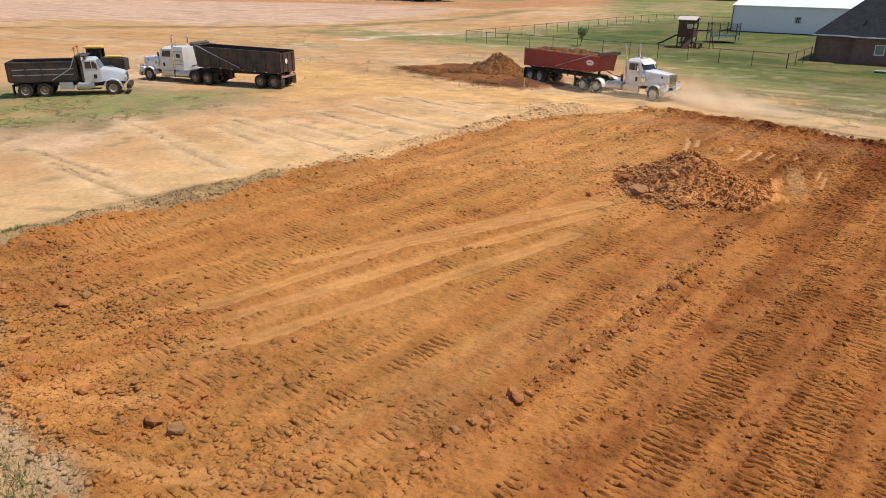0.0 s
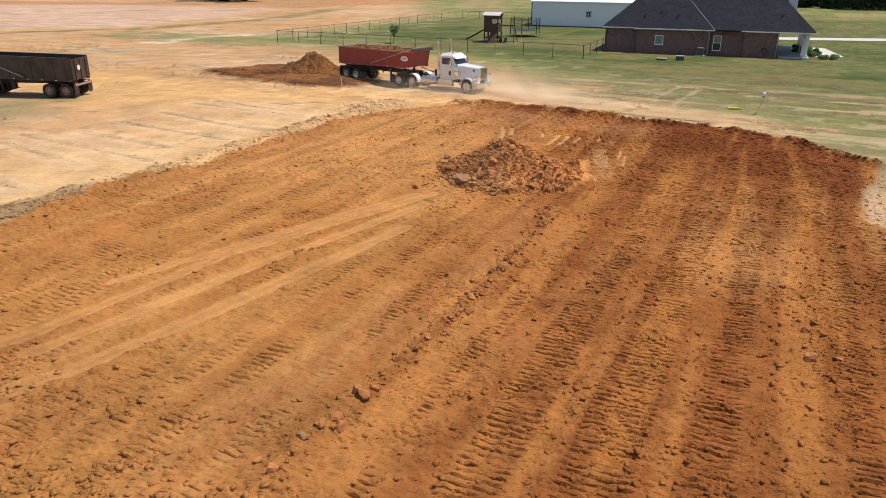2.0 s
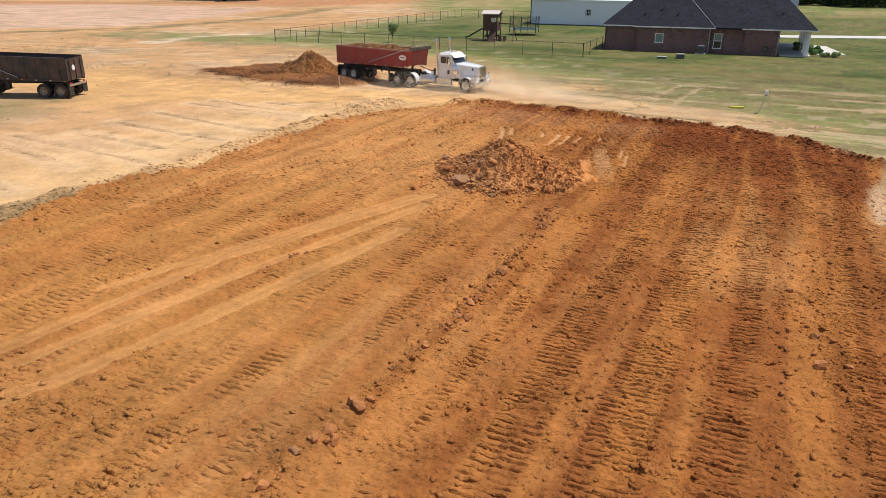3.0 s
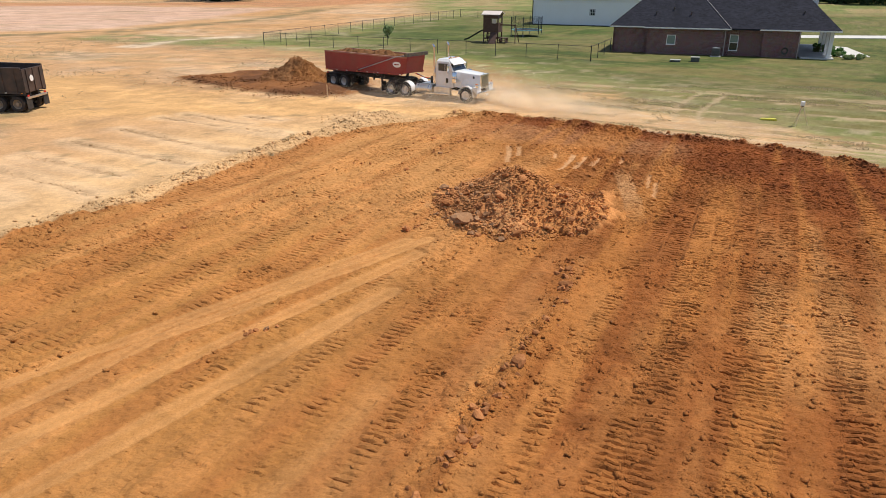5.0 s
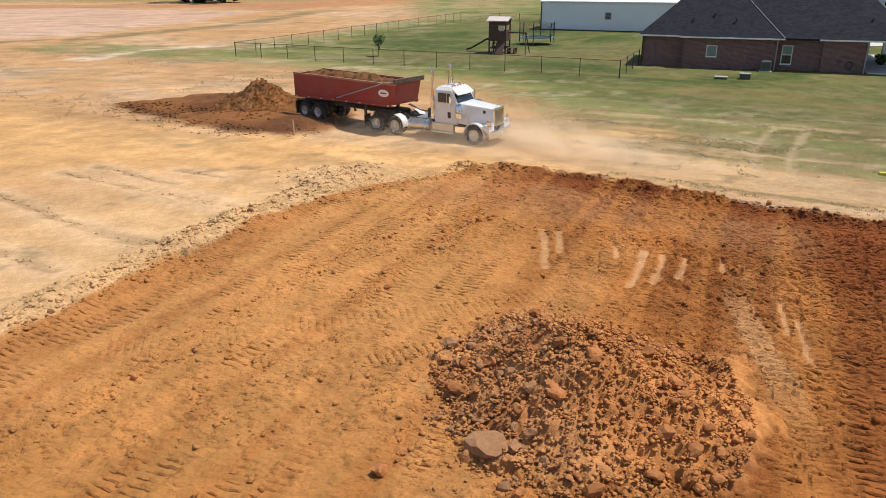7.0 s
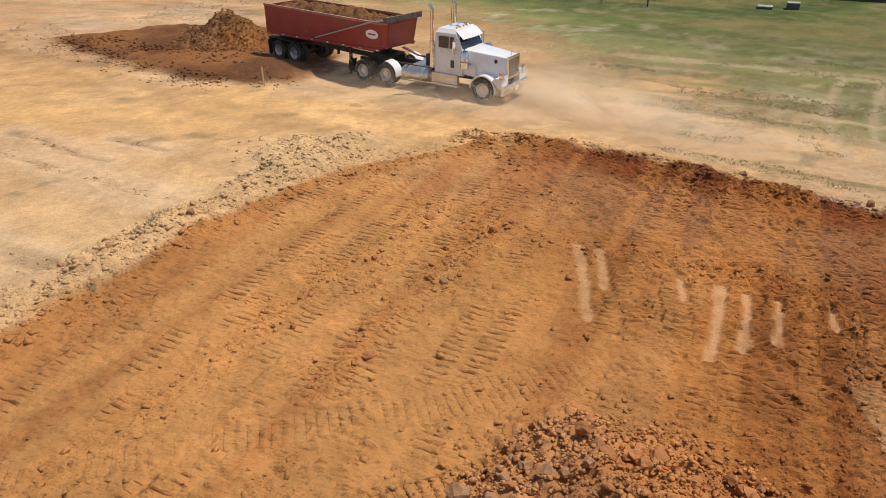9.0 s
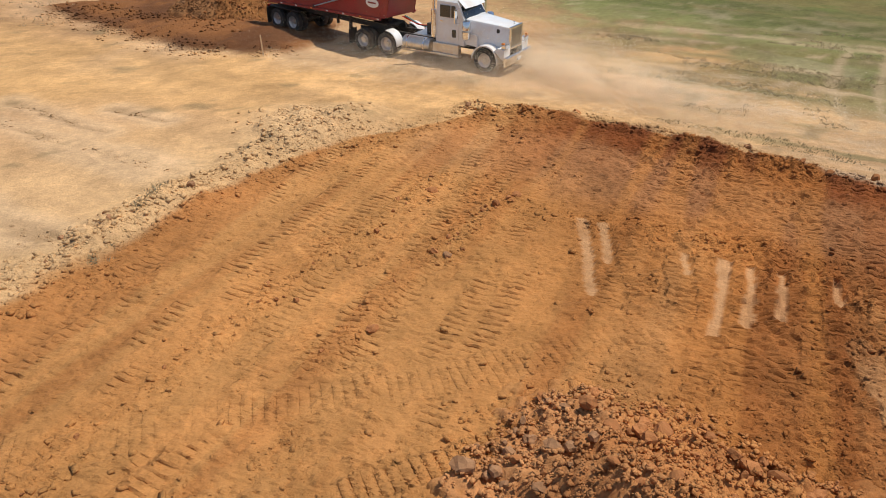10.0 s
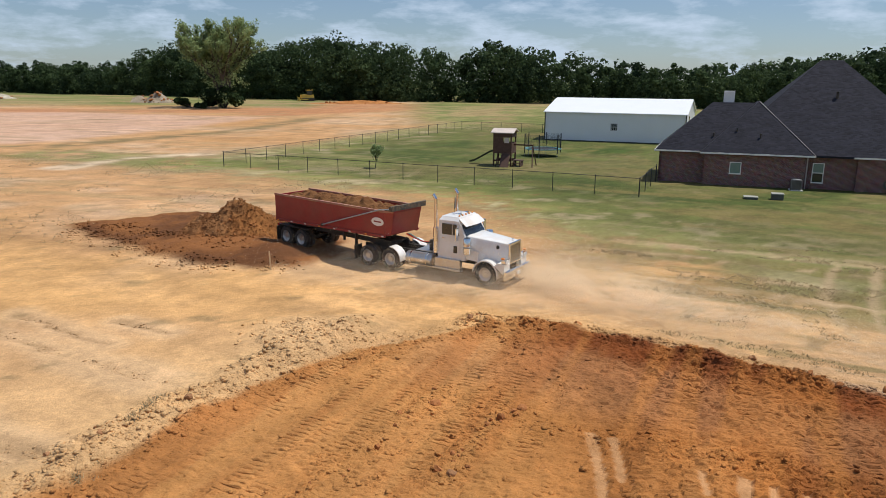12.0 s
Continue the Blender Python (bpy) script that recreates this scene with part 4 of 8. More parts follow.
def heights(x, y):
    """Height of the built sheet at many places."""
    def look_up(gx, gy, Z):
        i, j = np.clip(np.searchsorted(gx, x) - 1, 0, len(gx) - 2), np.clip(np.searchsorted(gy, y) - 1, 0, len(gy) - 2)
        u, v = (x - gx[i]) / (gx[i + 1] - gx[i]), (y - gy[j]) / (gy[j + 1] - gy[j])
        return (Z[j, i] * (1 - u) + Z[j, i + 1] * u) * (1 - v) + (Z[j + 1, i] * (1 - u) + Z[j + 1, i + 1] * u) * v
    x, y = to_lane(np.asarray(x, float), np.asarray(y, float))
    near = (x >= FX0) & (x <= FX1) & (y >= FY0) & (y <= FY1)
    return np.where(near, look_up(SHEET["fx"], SHEET["fy"], SHEET["W"]), look_up(SHEET["gx"], SHEET["gy"], SHEET["Z"]))


def height(x, y):
    return float(heights(np.array([float(x)]), np.array([float(y)]))[0])


def earth(me, co, colour):
    """Gives a mesh of loose soil the same colour layer as the ground."""
    col = np.ones((len(co), 4), np.float32)
    col[:, :3] = colour
    me.attributes.new("soil", "FLOAT_COLOR", "POINT").data.foreach_set("color", col.ravel())
    me.attributes.new("prints", "FLOAT_VECTOR", "POINT")


# ---- the brick house ----
def flat_uv(ob):
    """Metric UVs: along the horizontal and up the slope of each face."""
    me = ob.data
    uv = me.uv_layers.new(name="UVMap")
    for p in me.polygons:
        nrm = p.normal
        h = Vector((0, 0, 1)).cross(nrm)
        h = h.normalized() if h.length > 1e-4 else Vector((1, 0, 0))
        v = nrm.cross(h)
        for li in p.loop_indices:
            c = me.vertices[me.loops[li].vertex_index].co
            uv.data[li].uv = (c.dot(h), c.dot(v))
    return ob


def wall_run(name, p, q, z0, z1, thick, holes, material, parent):
    """A straight wall from p to q (its outer face), with openings (from, to, sill, head) that go through it. The inside lies to the left of p to q."""
    p, q = Vector((*p, 0)), Vector((*q, 0))
    d = (q - p).normalized()
    ins = Vector((-d.y, d.x, 0)) * thick
    ln = (q - p).length
    s = Shape()

    def block(a, b, lo, hi):
        if b - a < 1e-3 or hi - lo < 1e-3:
            return
        c = [p + d * a, p + d * b, p + d * b + ins, p + d * a + ins]
        s.loft([[v + Vector((0, 0, lo)) for v in c], [v + Vector((0, 0, hi)) for v in c]])
    at = 0.0
    for a, b, lo, hi in sorted(holes):
        block(at, a, z0, z1)
        block(a, b, z0, lo)
        block(a, b, hi, z1)
        at = b
    block(at, ln, z0, z1)
    return flat_uv(part(name, s, material, parent))


def hip_roof(parent, u0, u1, v0, v1, z, slope, thick=0.16, ridge_end=None):
    """A hipped roof solid over a rectangle of eaves."""
    w, dpt = u1 - u0, v1 - v0
    s = Shape()
    if w >= dpt:
        run = dpt / 2
        a, b = (u0 + run, v0 + run), (u1 - run, v0 + run)
    else:
        run = w / 2
        a, b = (u0 + run, v0 + run), (u0 + run, v1 - run)
    zt = z + slope * run
    c = [s.bm.verts.new((u, v, z)) for u, v in ((u0, v0), (u1, v0), (u1, v1), (u0, v1))]
    lo = [s.bm.verts.new((u, v, z - thick)) for u, v in ((u0, v0), (u1, v0), (u1, v1), (u0, v1))]
    A, B = s.bm.verts.new((*a, zt)), s.bm.verts.new((*b, zt))
    if w >= dpt:
        fs = [(c[0], c[1], B, A), (c[1], c[2], B), (c[2], c[3], A, B), (c[3], c[0], A)]
    else:
        fs = [(c[0], c[1], A), (c[1], c[2], B, A), (c[2], c[3], B), (c[3], c[0], A, B)]
    for f in fs:
        s.bm.faces.new(f)
    for i in range(4):
        s.bm.faces.new((lo[i], lo[(i + 1) % 4], c[(i + 1) % 4], c[i]))
    s.bm.faces.new(lo[::-1])
    return flat_uv(part("roof", s, "shingle", parent)), A


def window(parent, u, v, w, z0, z1, bars):
    """A sash window set in a wall that faces -v."""
    fr = Shape()
    for a, b, lo, hi in ((u, u + 0.07, z0, z1), (u + w - 0.07, u + w, z0, z1), (u + 0.07, u + w - 0.07, z0, z0 + 0.07), (u + 0.07, u + w - 0.07, z1 - 0.07, z1)):
        fr.box(a, b, v - 0.02, v + 0.10, lo, hi)
    win = part("window", fr, "white_trim", parent, "white-framed sash window with pale blinds behind the glass")
    mid = (z0 + z1) / 2
    if bars:
        part("sash_rail", Shape().box(u + 0.07, u + w - 0.07, v + 0.0, v + 0.07, mid - 0.03, mid + 0.03), "white_trim", win)
        part("pane", Shape().box(u + 0.07, u + w - 0.07, v + 0.05, v + 0.07, mid + 0.03, z1 - 0.07), "blind", win)
        part("pane", Shape().box(u + 0.07, u + w - 0.07, v + 0.05, v + 0.07, z0 + 0.07, mid - 0.03), "glass_dark", win, "dark lower pane with a screen")
    else:
        part("pane", Shape().box(u + 0.07, u + w - 0.07, v + 0.05, v + 0.07, z0 + 0.07, z1 - 0.07), "blind", win)
    part("sill", Shape().box(u - 0.04, u + w + 0.04, v - 0.05, v + 0.02, z0 - 0.04, z0, 0.01), "white_trim", win)
    return win


def build_house():
    h = tagged(empty("house", pose(23.05, 89.3, 0.0, 0, 0, -21) @ Matrix.Diagonal((0.965, 1, 1, 1))), "single-storey dark red brick house with a steep charcoal shingle roof", "house")
    WZ, E = 2.86, 2.90
    wall_run("wall", (-4.1, 0.9), (0.0, 0.9), -0.2, WZ, 0.25, [], "brick", h)
    wall_run("wall", (0.0, 1.15), (0.0, 0.0), -0.2, WZ, 0.25, [], "brick", h)
    wall_run("wall", (0.25, 0.0), (8.7, 0.0), -0.2, WZ, 0.25, [(1.95, 2.95, 1.05, 2.1)], "brick", h)
    wall_run("wall", (8.7, 0.0), (8.7, 0.75), -0.2, WZ, 0.25, [], "brick", h)
    wall_run("wall", (8.7, 0.5), (12.5, 0.5), -0.2, WZ, 0.25, [(0.35, 1.3, 0.55, 2.25)], "brick", h)
    wall_run("wall", (12.5, 0.15), (16.3, 0.15), -0.2, WZ, 0.25, [], "brick", h)
    wall_run("wall", (16.3, 0.15), (16.3, 16.8), -0.2, WZ, 0.25, [(3.2, 4.2, 0.0, 2.1)], "brick", h)
    wall_run("wall", (16.3, 16.8), (1.0, 16.8), -0.2, WZ, 0.25, [], "brick", h)
    wall_run("wall", (1.0, 16.8), (1.0, 9.6), -0.2, WZ, 0.25, [], "brick", h)
    wall_run("wall", (1.0, 9.6), (-4.1, 9.6), -0.2, WZ, 0.25, [], "brick", h)
    wall_run("wall", (-4.1, 9.6), (-4.1, 0.9), -0.2, WZ, 0.25, [], "brick", h)
    hip_roof(h, -4.5, 9.0, 0.5, 10.0, E, 0.88)
    hip_roof(h, -0.4, 9.1, -0.4, 12.0, E, 0.91)
    hip_roof(h, 0.9, 20.2, -0.2, 17.2, E + 0.03, 0.92)
    # white eaves
    for a in ((-4.53, -0.43, 0.46, 0.5), (-0.43, 9.13, -0.44, -0.4), (9.13, 12.1, -0.06 + 0.1, 0.08), (12.1, 20.23, -0.24, -0.2)):
        part("fascia", Shape().box(a[0], a[1], a[2], a[3], E - 0.13, E + 0.0), "white_trim", h, "white eaves board")
    part("fascia", Shape().box(-4.54, -4.5, 0.46, 10.0, E - 0.13, E + 0.0), "white_trim", h)
    part("fascia", Shape().box(20.2, 20.24, -0.2, 17.2, E - 0.16, E + 0.04), "white_trim", h)
    # bright flashing on the hip of the front wing
    zt = E + 0.91 * 4.75
    part("hip_flashing", Shape().rod((9.1, -0.4, E + 0.03), (4.35, 4.35, zt + 0.03), 0.04, None, 6), surface("flashing", (0.26, 0.24, 0.25, 1), 0.6), h, "pale ridge cap along the hip")
    window(h, 2.2, 0.0, 1.0, 1.05, 2.1, False)
    window(h, 9.05, 0.5, 0.95, 0.55, 2.25, True)
    for u, v in ((8.55, -0.06), (16.2, 0.09)):
        part("downspout", Shape().box(u - 0.05, u + 0.05, v - 0.05, v + 0.03, 0.0, E - 0.15, 0.01), "downspout_paint", h)
    # entrance porch at the gable end
    part("porch_slab", Shape().box(16.55, 19.9, 0.2, 16.6, -0.1, 0.12, 0.02), "concrete", h)
    for v in (0.6, 3.6, 6.8, 10.0):
        col = part("column", Shape().box(19.2, 19.62, v, v + 0.42, 0.12, E - 0.16, 0.03), "white_trim", h, "square white porch column")
        part("column_base", Shape().box(19.12, 19.7, v - 0.08, v + 0.5, 0.12, 0.4, 0.02), "white_trim", col)
    door = part("door", Shape().box(16.32, 16.42, 3.4, 4.3, 0.12, 2.1, 0.02), surface("door_paint", (0.05, 0.03, 0.02, 1), 0.4), h, "dark panelled front door")
    part("door_handle", Shape().lathe([(0, 0), (0.035, 0.01), (0.035, 0.05), (0, 0.06)], (16.42, 4.2, 1.05), (1, 0, 0), 10), "chrome", door)
    part("chimney", Shape().box(1.2, 2.2, 6.4, 7.4, 5.0, 8.1, 0.02), "white_trim", h, "boxed white chimney")
    part("chimney", Shape().box(17.2, 18.3, 8.6, 9.7, 3.5, 8.0, 0.02), "white_trim", h, "boxed white chimney")
    for u, v, hh in ((10.9, 4.9, 0.55), (0.6, 1.9, 0.25), (2.6, 1.55, 0.22), (4.6, 1.0, 0.3), (16.4, 1.5, 0.25)):
        z = E + 0.91 * (v + (0.4 if u < 9 else 0.2))
        if u < 1:
            z = E + 0.88 * (v - 0.5)
        part("roof_vent", Shape().rod((u, v, z - 0.1), (u, v, z + hh), 0.06 if hh < 0.5 else 0.11, None, 10).rod((u, v, z + hh), (u, v, z + hh + 0.06), 0.1 if hh < 0.5 else 0.17, None, 10), "chassis", h)
    coil = Shape()
    for k in range(5):
        pts = [(14.9 + (0.24 + 0.02 * k) * math.cos(a), 0.0 - 0.02 * k, 0.75 + (0.27 + 0.02 * k) * math.sin(a)) for a in np.linspace(0, 2 * math.pi, 18)]
        coil.tube(pts, 0.02, 5)
    hose = part("hose_reel", coil, "slide_green", h, "garden hose coiled on the wall")
    return h


house = build_house()


def ac_unit(u, v, yaw):
    m = pose(23.05, 89.3, 0.0, 0, 0, -21) @ pose(u, v, 0.0, 0, 0, yaw)
    a = tagged(empty("air_conditioner", m), "grey outdoor air-conditioning unit beside the brick wall", "air conditioner")
    part("slab", Shape().box(-0.55, 0.55, -0.5, 0.5, -0.1, 0.08, 0.01), "concrete", a)
    part("casing", Shape().box(-0.42, 0.42, -0.38, 0.38, 0.08, 0.92, 0.04), surface("ac_paint", (0.16, 0.15, 0.14, 1), 0.55), a)
    for k in range(9):
        part("louvre", Shape().box(-0.36, 0.36, -0.405, -0.37, 0.16 + k * 0.08, 0.19 + k * 0.08), "chassis", a)
    part("fan_grille", Shape().lathe([(0.0, 0.0), (0.34, 0.0), (0.34, 0.04), (0.0, 0.06)], (0, 0, 0.92), (0, 0, 1), 20), "galv", a)
    return a


ac_unit(7.5, -0.85, 0)


def ground_box(x, y, w, d, hh, name, label):
    z = height(x, y)
    a = tagged(empty(name, pose(x, y, z, 0, 0, -20)), label, "utility box")
    part("body", Shape().box(-w / 2, w / 2, -d / 2, d / 2, -0.08, hh, 0.04), surface(name + "_paint", (0.07, 0.075, 0.065, 1), 0.6), a)
    part("lid", Shape().box(-w / 2 - 0.03, w / 2 + 0.03, -d / 2 - 0.03, d / 2 + 0.03, hh, hh + 0.07, 0.02), surface(name + "_lid", (0.30, 0.30, 0.26, 1), 0.7), a)
    return a


ground_box(24.0, 81.3, 1.0, 0.8, 0.14, "septic_lid", "low dark septic riser with a pale lid in the lawn")
ground_box(25.9, 80.9, 0.85, 0.8, 0.42, "utility_box", "green utility box with a pale lid in the lawn")


def build_shop():
    h = tagged(empty("metal_building", pose(15.5, 136.5, 0.0, 0, 0, -23.5)), "white metal workshop building with a bright white roof", "building")
    L, D, E, R = 20.7, 15.0, 4.2, 6.15
    s = Shape()
    for k in range(int(L / 0.3)):
        s.box(0.02 + k * 0.3, 0.07 + k * 0.3, -0.03, 0.0, 0.12, E - 0.06)
    part("wall", Shape().box(0, 10.05, 0, 0.12, -0.3, E), "white_metal", h)
    part("wall", Shape().box(11.05, L, 0, 0.12, -0.3, E), "white_metal", h)
    part("wall", Shape().box(10.05, 11.05, 0, 0.12, -0.3, 1.7), "white_metal", h)
    part("wall", Shape().box(10.05, 11.05, 0, 0.12, 2.75, E), "white_metal", h)
    part("wall_ribs", s, "white_metal", h)
    for x0, x1 in ((0, 0.12), (L - 0.12, L)):
        part("gable_wall", Shape().prism([(0.121, -0.3), (D, -0.3), (D, E), (D / 2, R - 0.05), (0.121, E)], x0, x1, "x"), "white_metal", h)
    part("wall", Shape().box(0.12, L - 0.12, D - 0.12, D, -0.3, E), "white_metal", h)
    part("roof", Shape().prism([(-0.25, E - 0.02), (D / 2, R), (D + 0.25, E - 0.02), (D + 0.25, E + 0.10), (D / 2, R + 0.12), (-0.25, E + 0.10)], -0.2, L + 0.2, "x"), "white_metal", h, "bright white metal roof")
    part("corner_trim", Shape().box(-0.05, 0.1, -0.05, 0.0, 0, E).box(-0.05, -0.001, 0.0, 0.12, 0, E), "post_black", h)
    part("corner_trim", Shape().box(L - 0.1, L + 0.05, -0.05, 0.0, 0, E), "post_black", h)
    part("base_trim", Shape().box(0.11, L - 0.11, -0.06, -0.031, -0.1, 0.12), "post_black", h)
    win = part("window", Shape().box(10.05, 10.13, -0.03, 0.1, 1.7, 2.75).box(10.97, 11.05, -0.03, 0.1, 1.7, 2.75).box(10.13, 10.97, -0.03, 0.1, 1.7, 1.78).box(10.13, 10.97, -0.03, 0.1, 2.67, 2.75).box(10.13, 10.97, 0.0, 0.1, 2.19, 2.26), "galv", h)
    part("pane", Shape().box(10.13, 10.97, 0.04, 0.06, 1.78, 2.67), "glass_dark", win)
    part("gable_window", Shape().box(L - 0.02, L + 0.06, 4.2, 5.2, 2.9, 3.9, 0.02), "glass_dark", h)
    return h


shop = build_shop()


# ---- chain-link fence of the play yard ----
def fence_run(points, gap=3.5, hh=1.5):
    f = tagged(empty("chain_link_fence", pose(points[0][0], points[0][1], 0)), "black chain-link fence round the grassed play yard", "fence")
    base = Vector((points[0][0], points[0][1], 0))
    post_mesh = None
    wires = Shape()
    for (ax, ay), (bx, by) in zip(points, points[1:]):
        a, b = Vector((ax, ay, 0)) - base, Vector((bx, by, 0)) - base
        n = max(1, round((b - a).length / gap))
        for k in range(n + 1):
            p = a.lerp(b, k / n)
            if k == n and (bx, by) != points[-1]:
                continue
            z = height(p.x + base.x, p.y + base.y)
            r = 0.05 if k in (0, n) else 0.033
            if r < 0.04 and post_mesh is not None:
                ob = link_mesh("post", post_mesh, None, f)
                ob.location = (p.x, p.y, z)
            else:
                ob = part("post", Shape().rod((0, 0, -0.25), (0, 0, hh + 0.04), r, None, 8).lathe([(r + 0.008, 0), (r * 0.8, 0.05), (0, 0.07)], (0, 0, hh + 0.04), (0, 0, 1), 8), "post_black", f)
                ob.location = (p.x, p.y, z)
                if r < 0.04:
                    post_mesh = ob.data
            if k < n:
                q = a.lerp(b, (k + 1) / n)
                z2 = height(q.x + base.x, q.y + base.y)
                part("top_rail", Shape().rod((p.x, p.y, z + hh), (q.x, q.y, z2 + hh), 0.024, None, 6), "post_black", f)
                ln = (q - p).length
                m = int(ln / 0.28)
                for i in range(m + 1):
                    for sgn in (-1, 1):
                        s0, s1 = i / m, (i + sgn * hh / 0.28) / m
                        t1 = 1.0
                        if s1 < 0 or s1 > 1:
                            lim = 0 if s1 < 0 else 1
                            t1 = (lim - s0) / (s1 - s0) if s1 != s0 else 0
                        if t1 < 0.05:
                            continue
                        e = s0 + (s1 - s0) * t1
                        c0, c1 = p.lerp(q, s0), p.lerp(q, e)
                        d = (q - p).normalized() * 0.005
                        za, zb = z + 0.03, z + 0.03 + (hh - 0.05) * t1
                        wires.face(c0 + Vector((0, 0, za)) - d, c0 + Vector((0, 0, za)) + d, c1 + Vector((0, 0, zb)) + d, c1 + Vector((0, 0, zb)) - d)
    me = bpy.data.meshes.new("wire_mesh")
    wires.bm.to_mesh(me)
    wires.bm.free()
    link_mesh("wire_mesh", me, "post_black", f)
    return f


fence_run([(26.5, 145.5), (17.1, 150.0), (3.3, 157.2), (-23.2, 100.2), (15.3, 81.8), (19.35, 91.0)])


# ---- play tower, trampoline and the sapling ----
def build_play():
    p = tagged(empty("play_tower", pose(6.4, 102.8, height(6.4, 102.8), 0, 0, -20) @ Matrix.Diagonal((1.05, 1.05, 0.92, 1))), "dark brown wooden play tower with a slide and a pale roof", "playset")
    for x in (-0.9, 0.9):
        for y in (-0.9, 0.9):
            part("leg", Shape().box(x - 0.07, x + 0.07, y - 0.07, y + 0.07, -0.15, 3.9, 0.01), "play_wood", p)
    part("deck", Shape().box(-0.98, 0.98, -0.98, 0.98, 1.45, 1.6), "play_wood", p)
    for x0, x1, y0, y1 in ((-0.83, 0.83, -0.97, -0.92), (-0.83, 0.83, 0.92, 0.97), (0.92, 0.97, -0.83, 0.83)):
        part("side_panel", Shape().box(x0, x1, y0, y1, 1.6, 2.65), "play_wood", p)
        part("upper_panel", Shape().box(x0, x1, y0, y1, 3.3, 3.75), "play_wood", p)
    part("window_panel", Shape().box(0.2, 0.7, -0.99, -0.925, 2.66, 3.28), "play_roof", p)
    part("corner_panel", Shape().box(-0.83, 0.1, -0.97, -0.92, 2.66, 3.29), "play_wood", p)
    part("roof", Shape().prism([(-1.15, 3.78), (-1.15, 3.86), (0, 4.3), (1.15, 3.86), (1.15, 3.78), (0, 4.18)], -1.2, 1.2, "x"), "play_roof", p, "pale sun-bleached roof boards")
    sl = Shape()
    prof = [(-1.0, 1.6), (-1.5, 1.45), (-3.2, 0.35), (-3.7, 0.18)]
    sl.loft([[(x, -0.25, z), (x, 0.25, z), (x, 0.3, z + 0.22), (x, 0.27, z + 0.22), (x, 0.22, z + 0.04), (x, -0.22, z + 0.04), (x, -0.27, z + 0.22), (x, -0.3, z + 0.22)] for x, z in prof])
    part("slide", sl, "slide_green", p, "dark green plastic slide", True)
    part("beam", Shape().box(0.9, 3.0, -0.06, 0.06, 2.35, 2.5), "play_wood", p)
    for y in (-1.0, 1.0):
        part("swing_leg", Shape().rod((2.9, 0, 2.42), (3.15, y, -0.1), 0.06, None, 8), "play_wood", p)
    part("rock_wall", Shape().prism([(-1.9, 0.0), (-0.98, 1.5), (-0.98, 1.38), (-1.75, 0.0)], -0.05, 0.85, "x"), "play_wood", p)
    for k in range(3):
        part("low_rail", Shape().box(-0.9, 0.9, -0.96 + 0.9 * k, -0.90 + 0.9 * k, 0.55, 0.72), "play_wood", p)
    part("ladder", Shape().box(-0.5, -0.42, -1.6, -1.5, 0, 0.1).rod((-0.45, -1.55, 0), (-0.45, -0.98, 1.6), 0.04).rod((0.15, -1.55, 0), (0.15, -0.98, 1.6), 0.04).rod((-0.45, -1.4, 0.42), (0.15, -1.4, 0.42), 0.03).rod((-0.45, -1.22, 0.9), (0.15, -1.22, 0.9), 0.03).rod((-0.45, -1.08, 1.3), (0.15, -1.08, 1.3), 0.03), "play_wood", p)
    part("picnic_bench", Shape().box(1.0, 2.0, -0.6, 0.4, 0.62, 0.68).box(1.0, 2.0, -1.0, -0.75, 0.35, 0.4).box(1.1, 1.2, -0.9, 0.3, 0, 0.62).box(1.8, 1.9, -0.9, 0.3, 0, 0.62), "play_wood", p)
    return p


build_play()


def build_trampoline():
    r = 2.25
    t = tagged(empty("trampoline", pose(11.9, 112.6, height(11.9, 112.6))), "round trampoline with a teal pad and black safety net", "trampoline")
    part("mat", Shape().lathe([(0, 0.86), (r - 0.35, 0.88), (r - 0.35, 0.86), (0, 0.84)], (0, 0, 0), (0, 0, 1), 40), "net_black", t)
    part("pad", Shape().lathe([(r - 0.36, 0.86), (r - 0.36, 0.92), (r, 0.92), (r, 0.85), (r - 0.36, 0.86)], (0, 0, 0), (0, 0, 1), 40), "tramp_pad", t, "teal edge padding")
    net = Shape()
    for k in range(6):
        a = 2 * math.pi * k / 6 + 0.2
        c, s_ = math.cos(a), math.sin(a)
        part("leg", Shape().rod((r * c, r * s_, -0.05), (r * c, r * s_, 0.88), 0.03), "galv", t)
        part("net_pole", Shape().rod((r * 1.02 * c, r * 1.02 * s_, 0.4), (r * 1.02 * c, r * 1.02 * s_, 2.7), 0.055), "net_black", t)
    for z in np.arange(0.95, 2.6, 0.11):
        pts = [(r * 0.98 * math.cos(a), r * 0.98 * math.sin(a), z) for a in np.linspace(0, 2 * math.pi, 37)]
        net.tube(pts, 0.006, 3)
    for k in range(90):
        a = 2 * math.pi * k / 90
        net.rod((r * 0.98 * math.cos(a), r * 0.98 * math.sin(a), 0.92), (r * 0.98 * math.cos(a), r * 0.98 * math.sin(a), 2.6), 0.006, None, 3)
    part("safety_net", net, "net_black", t)
    return t


build_trampoline()


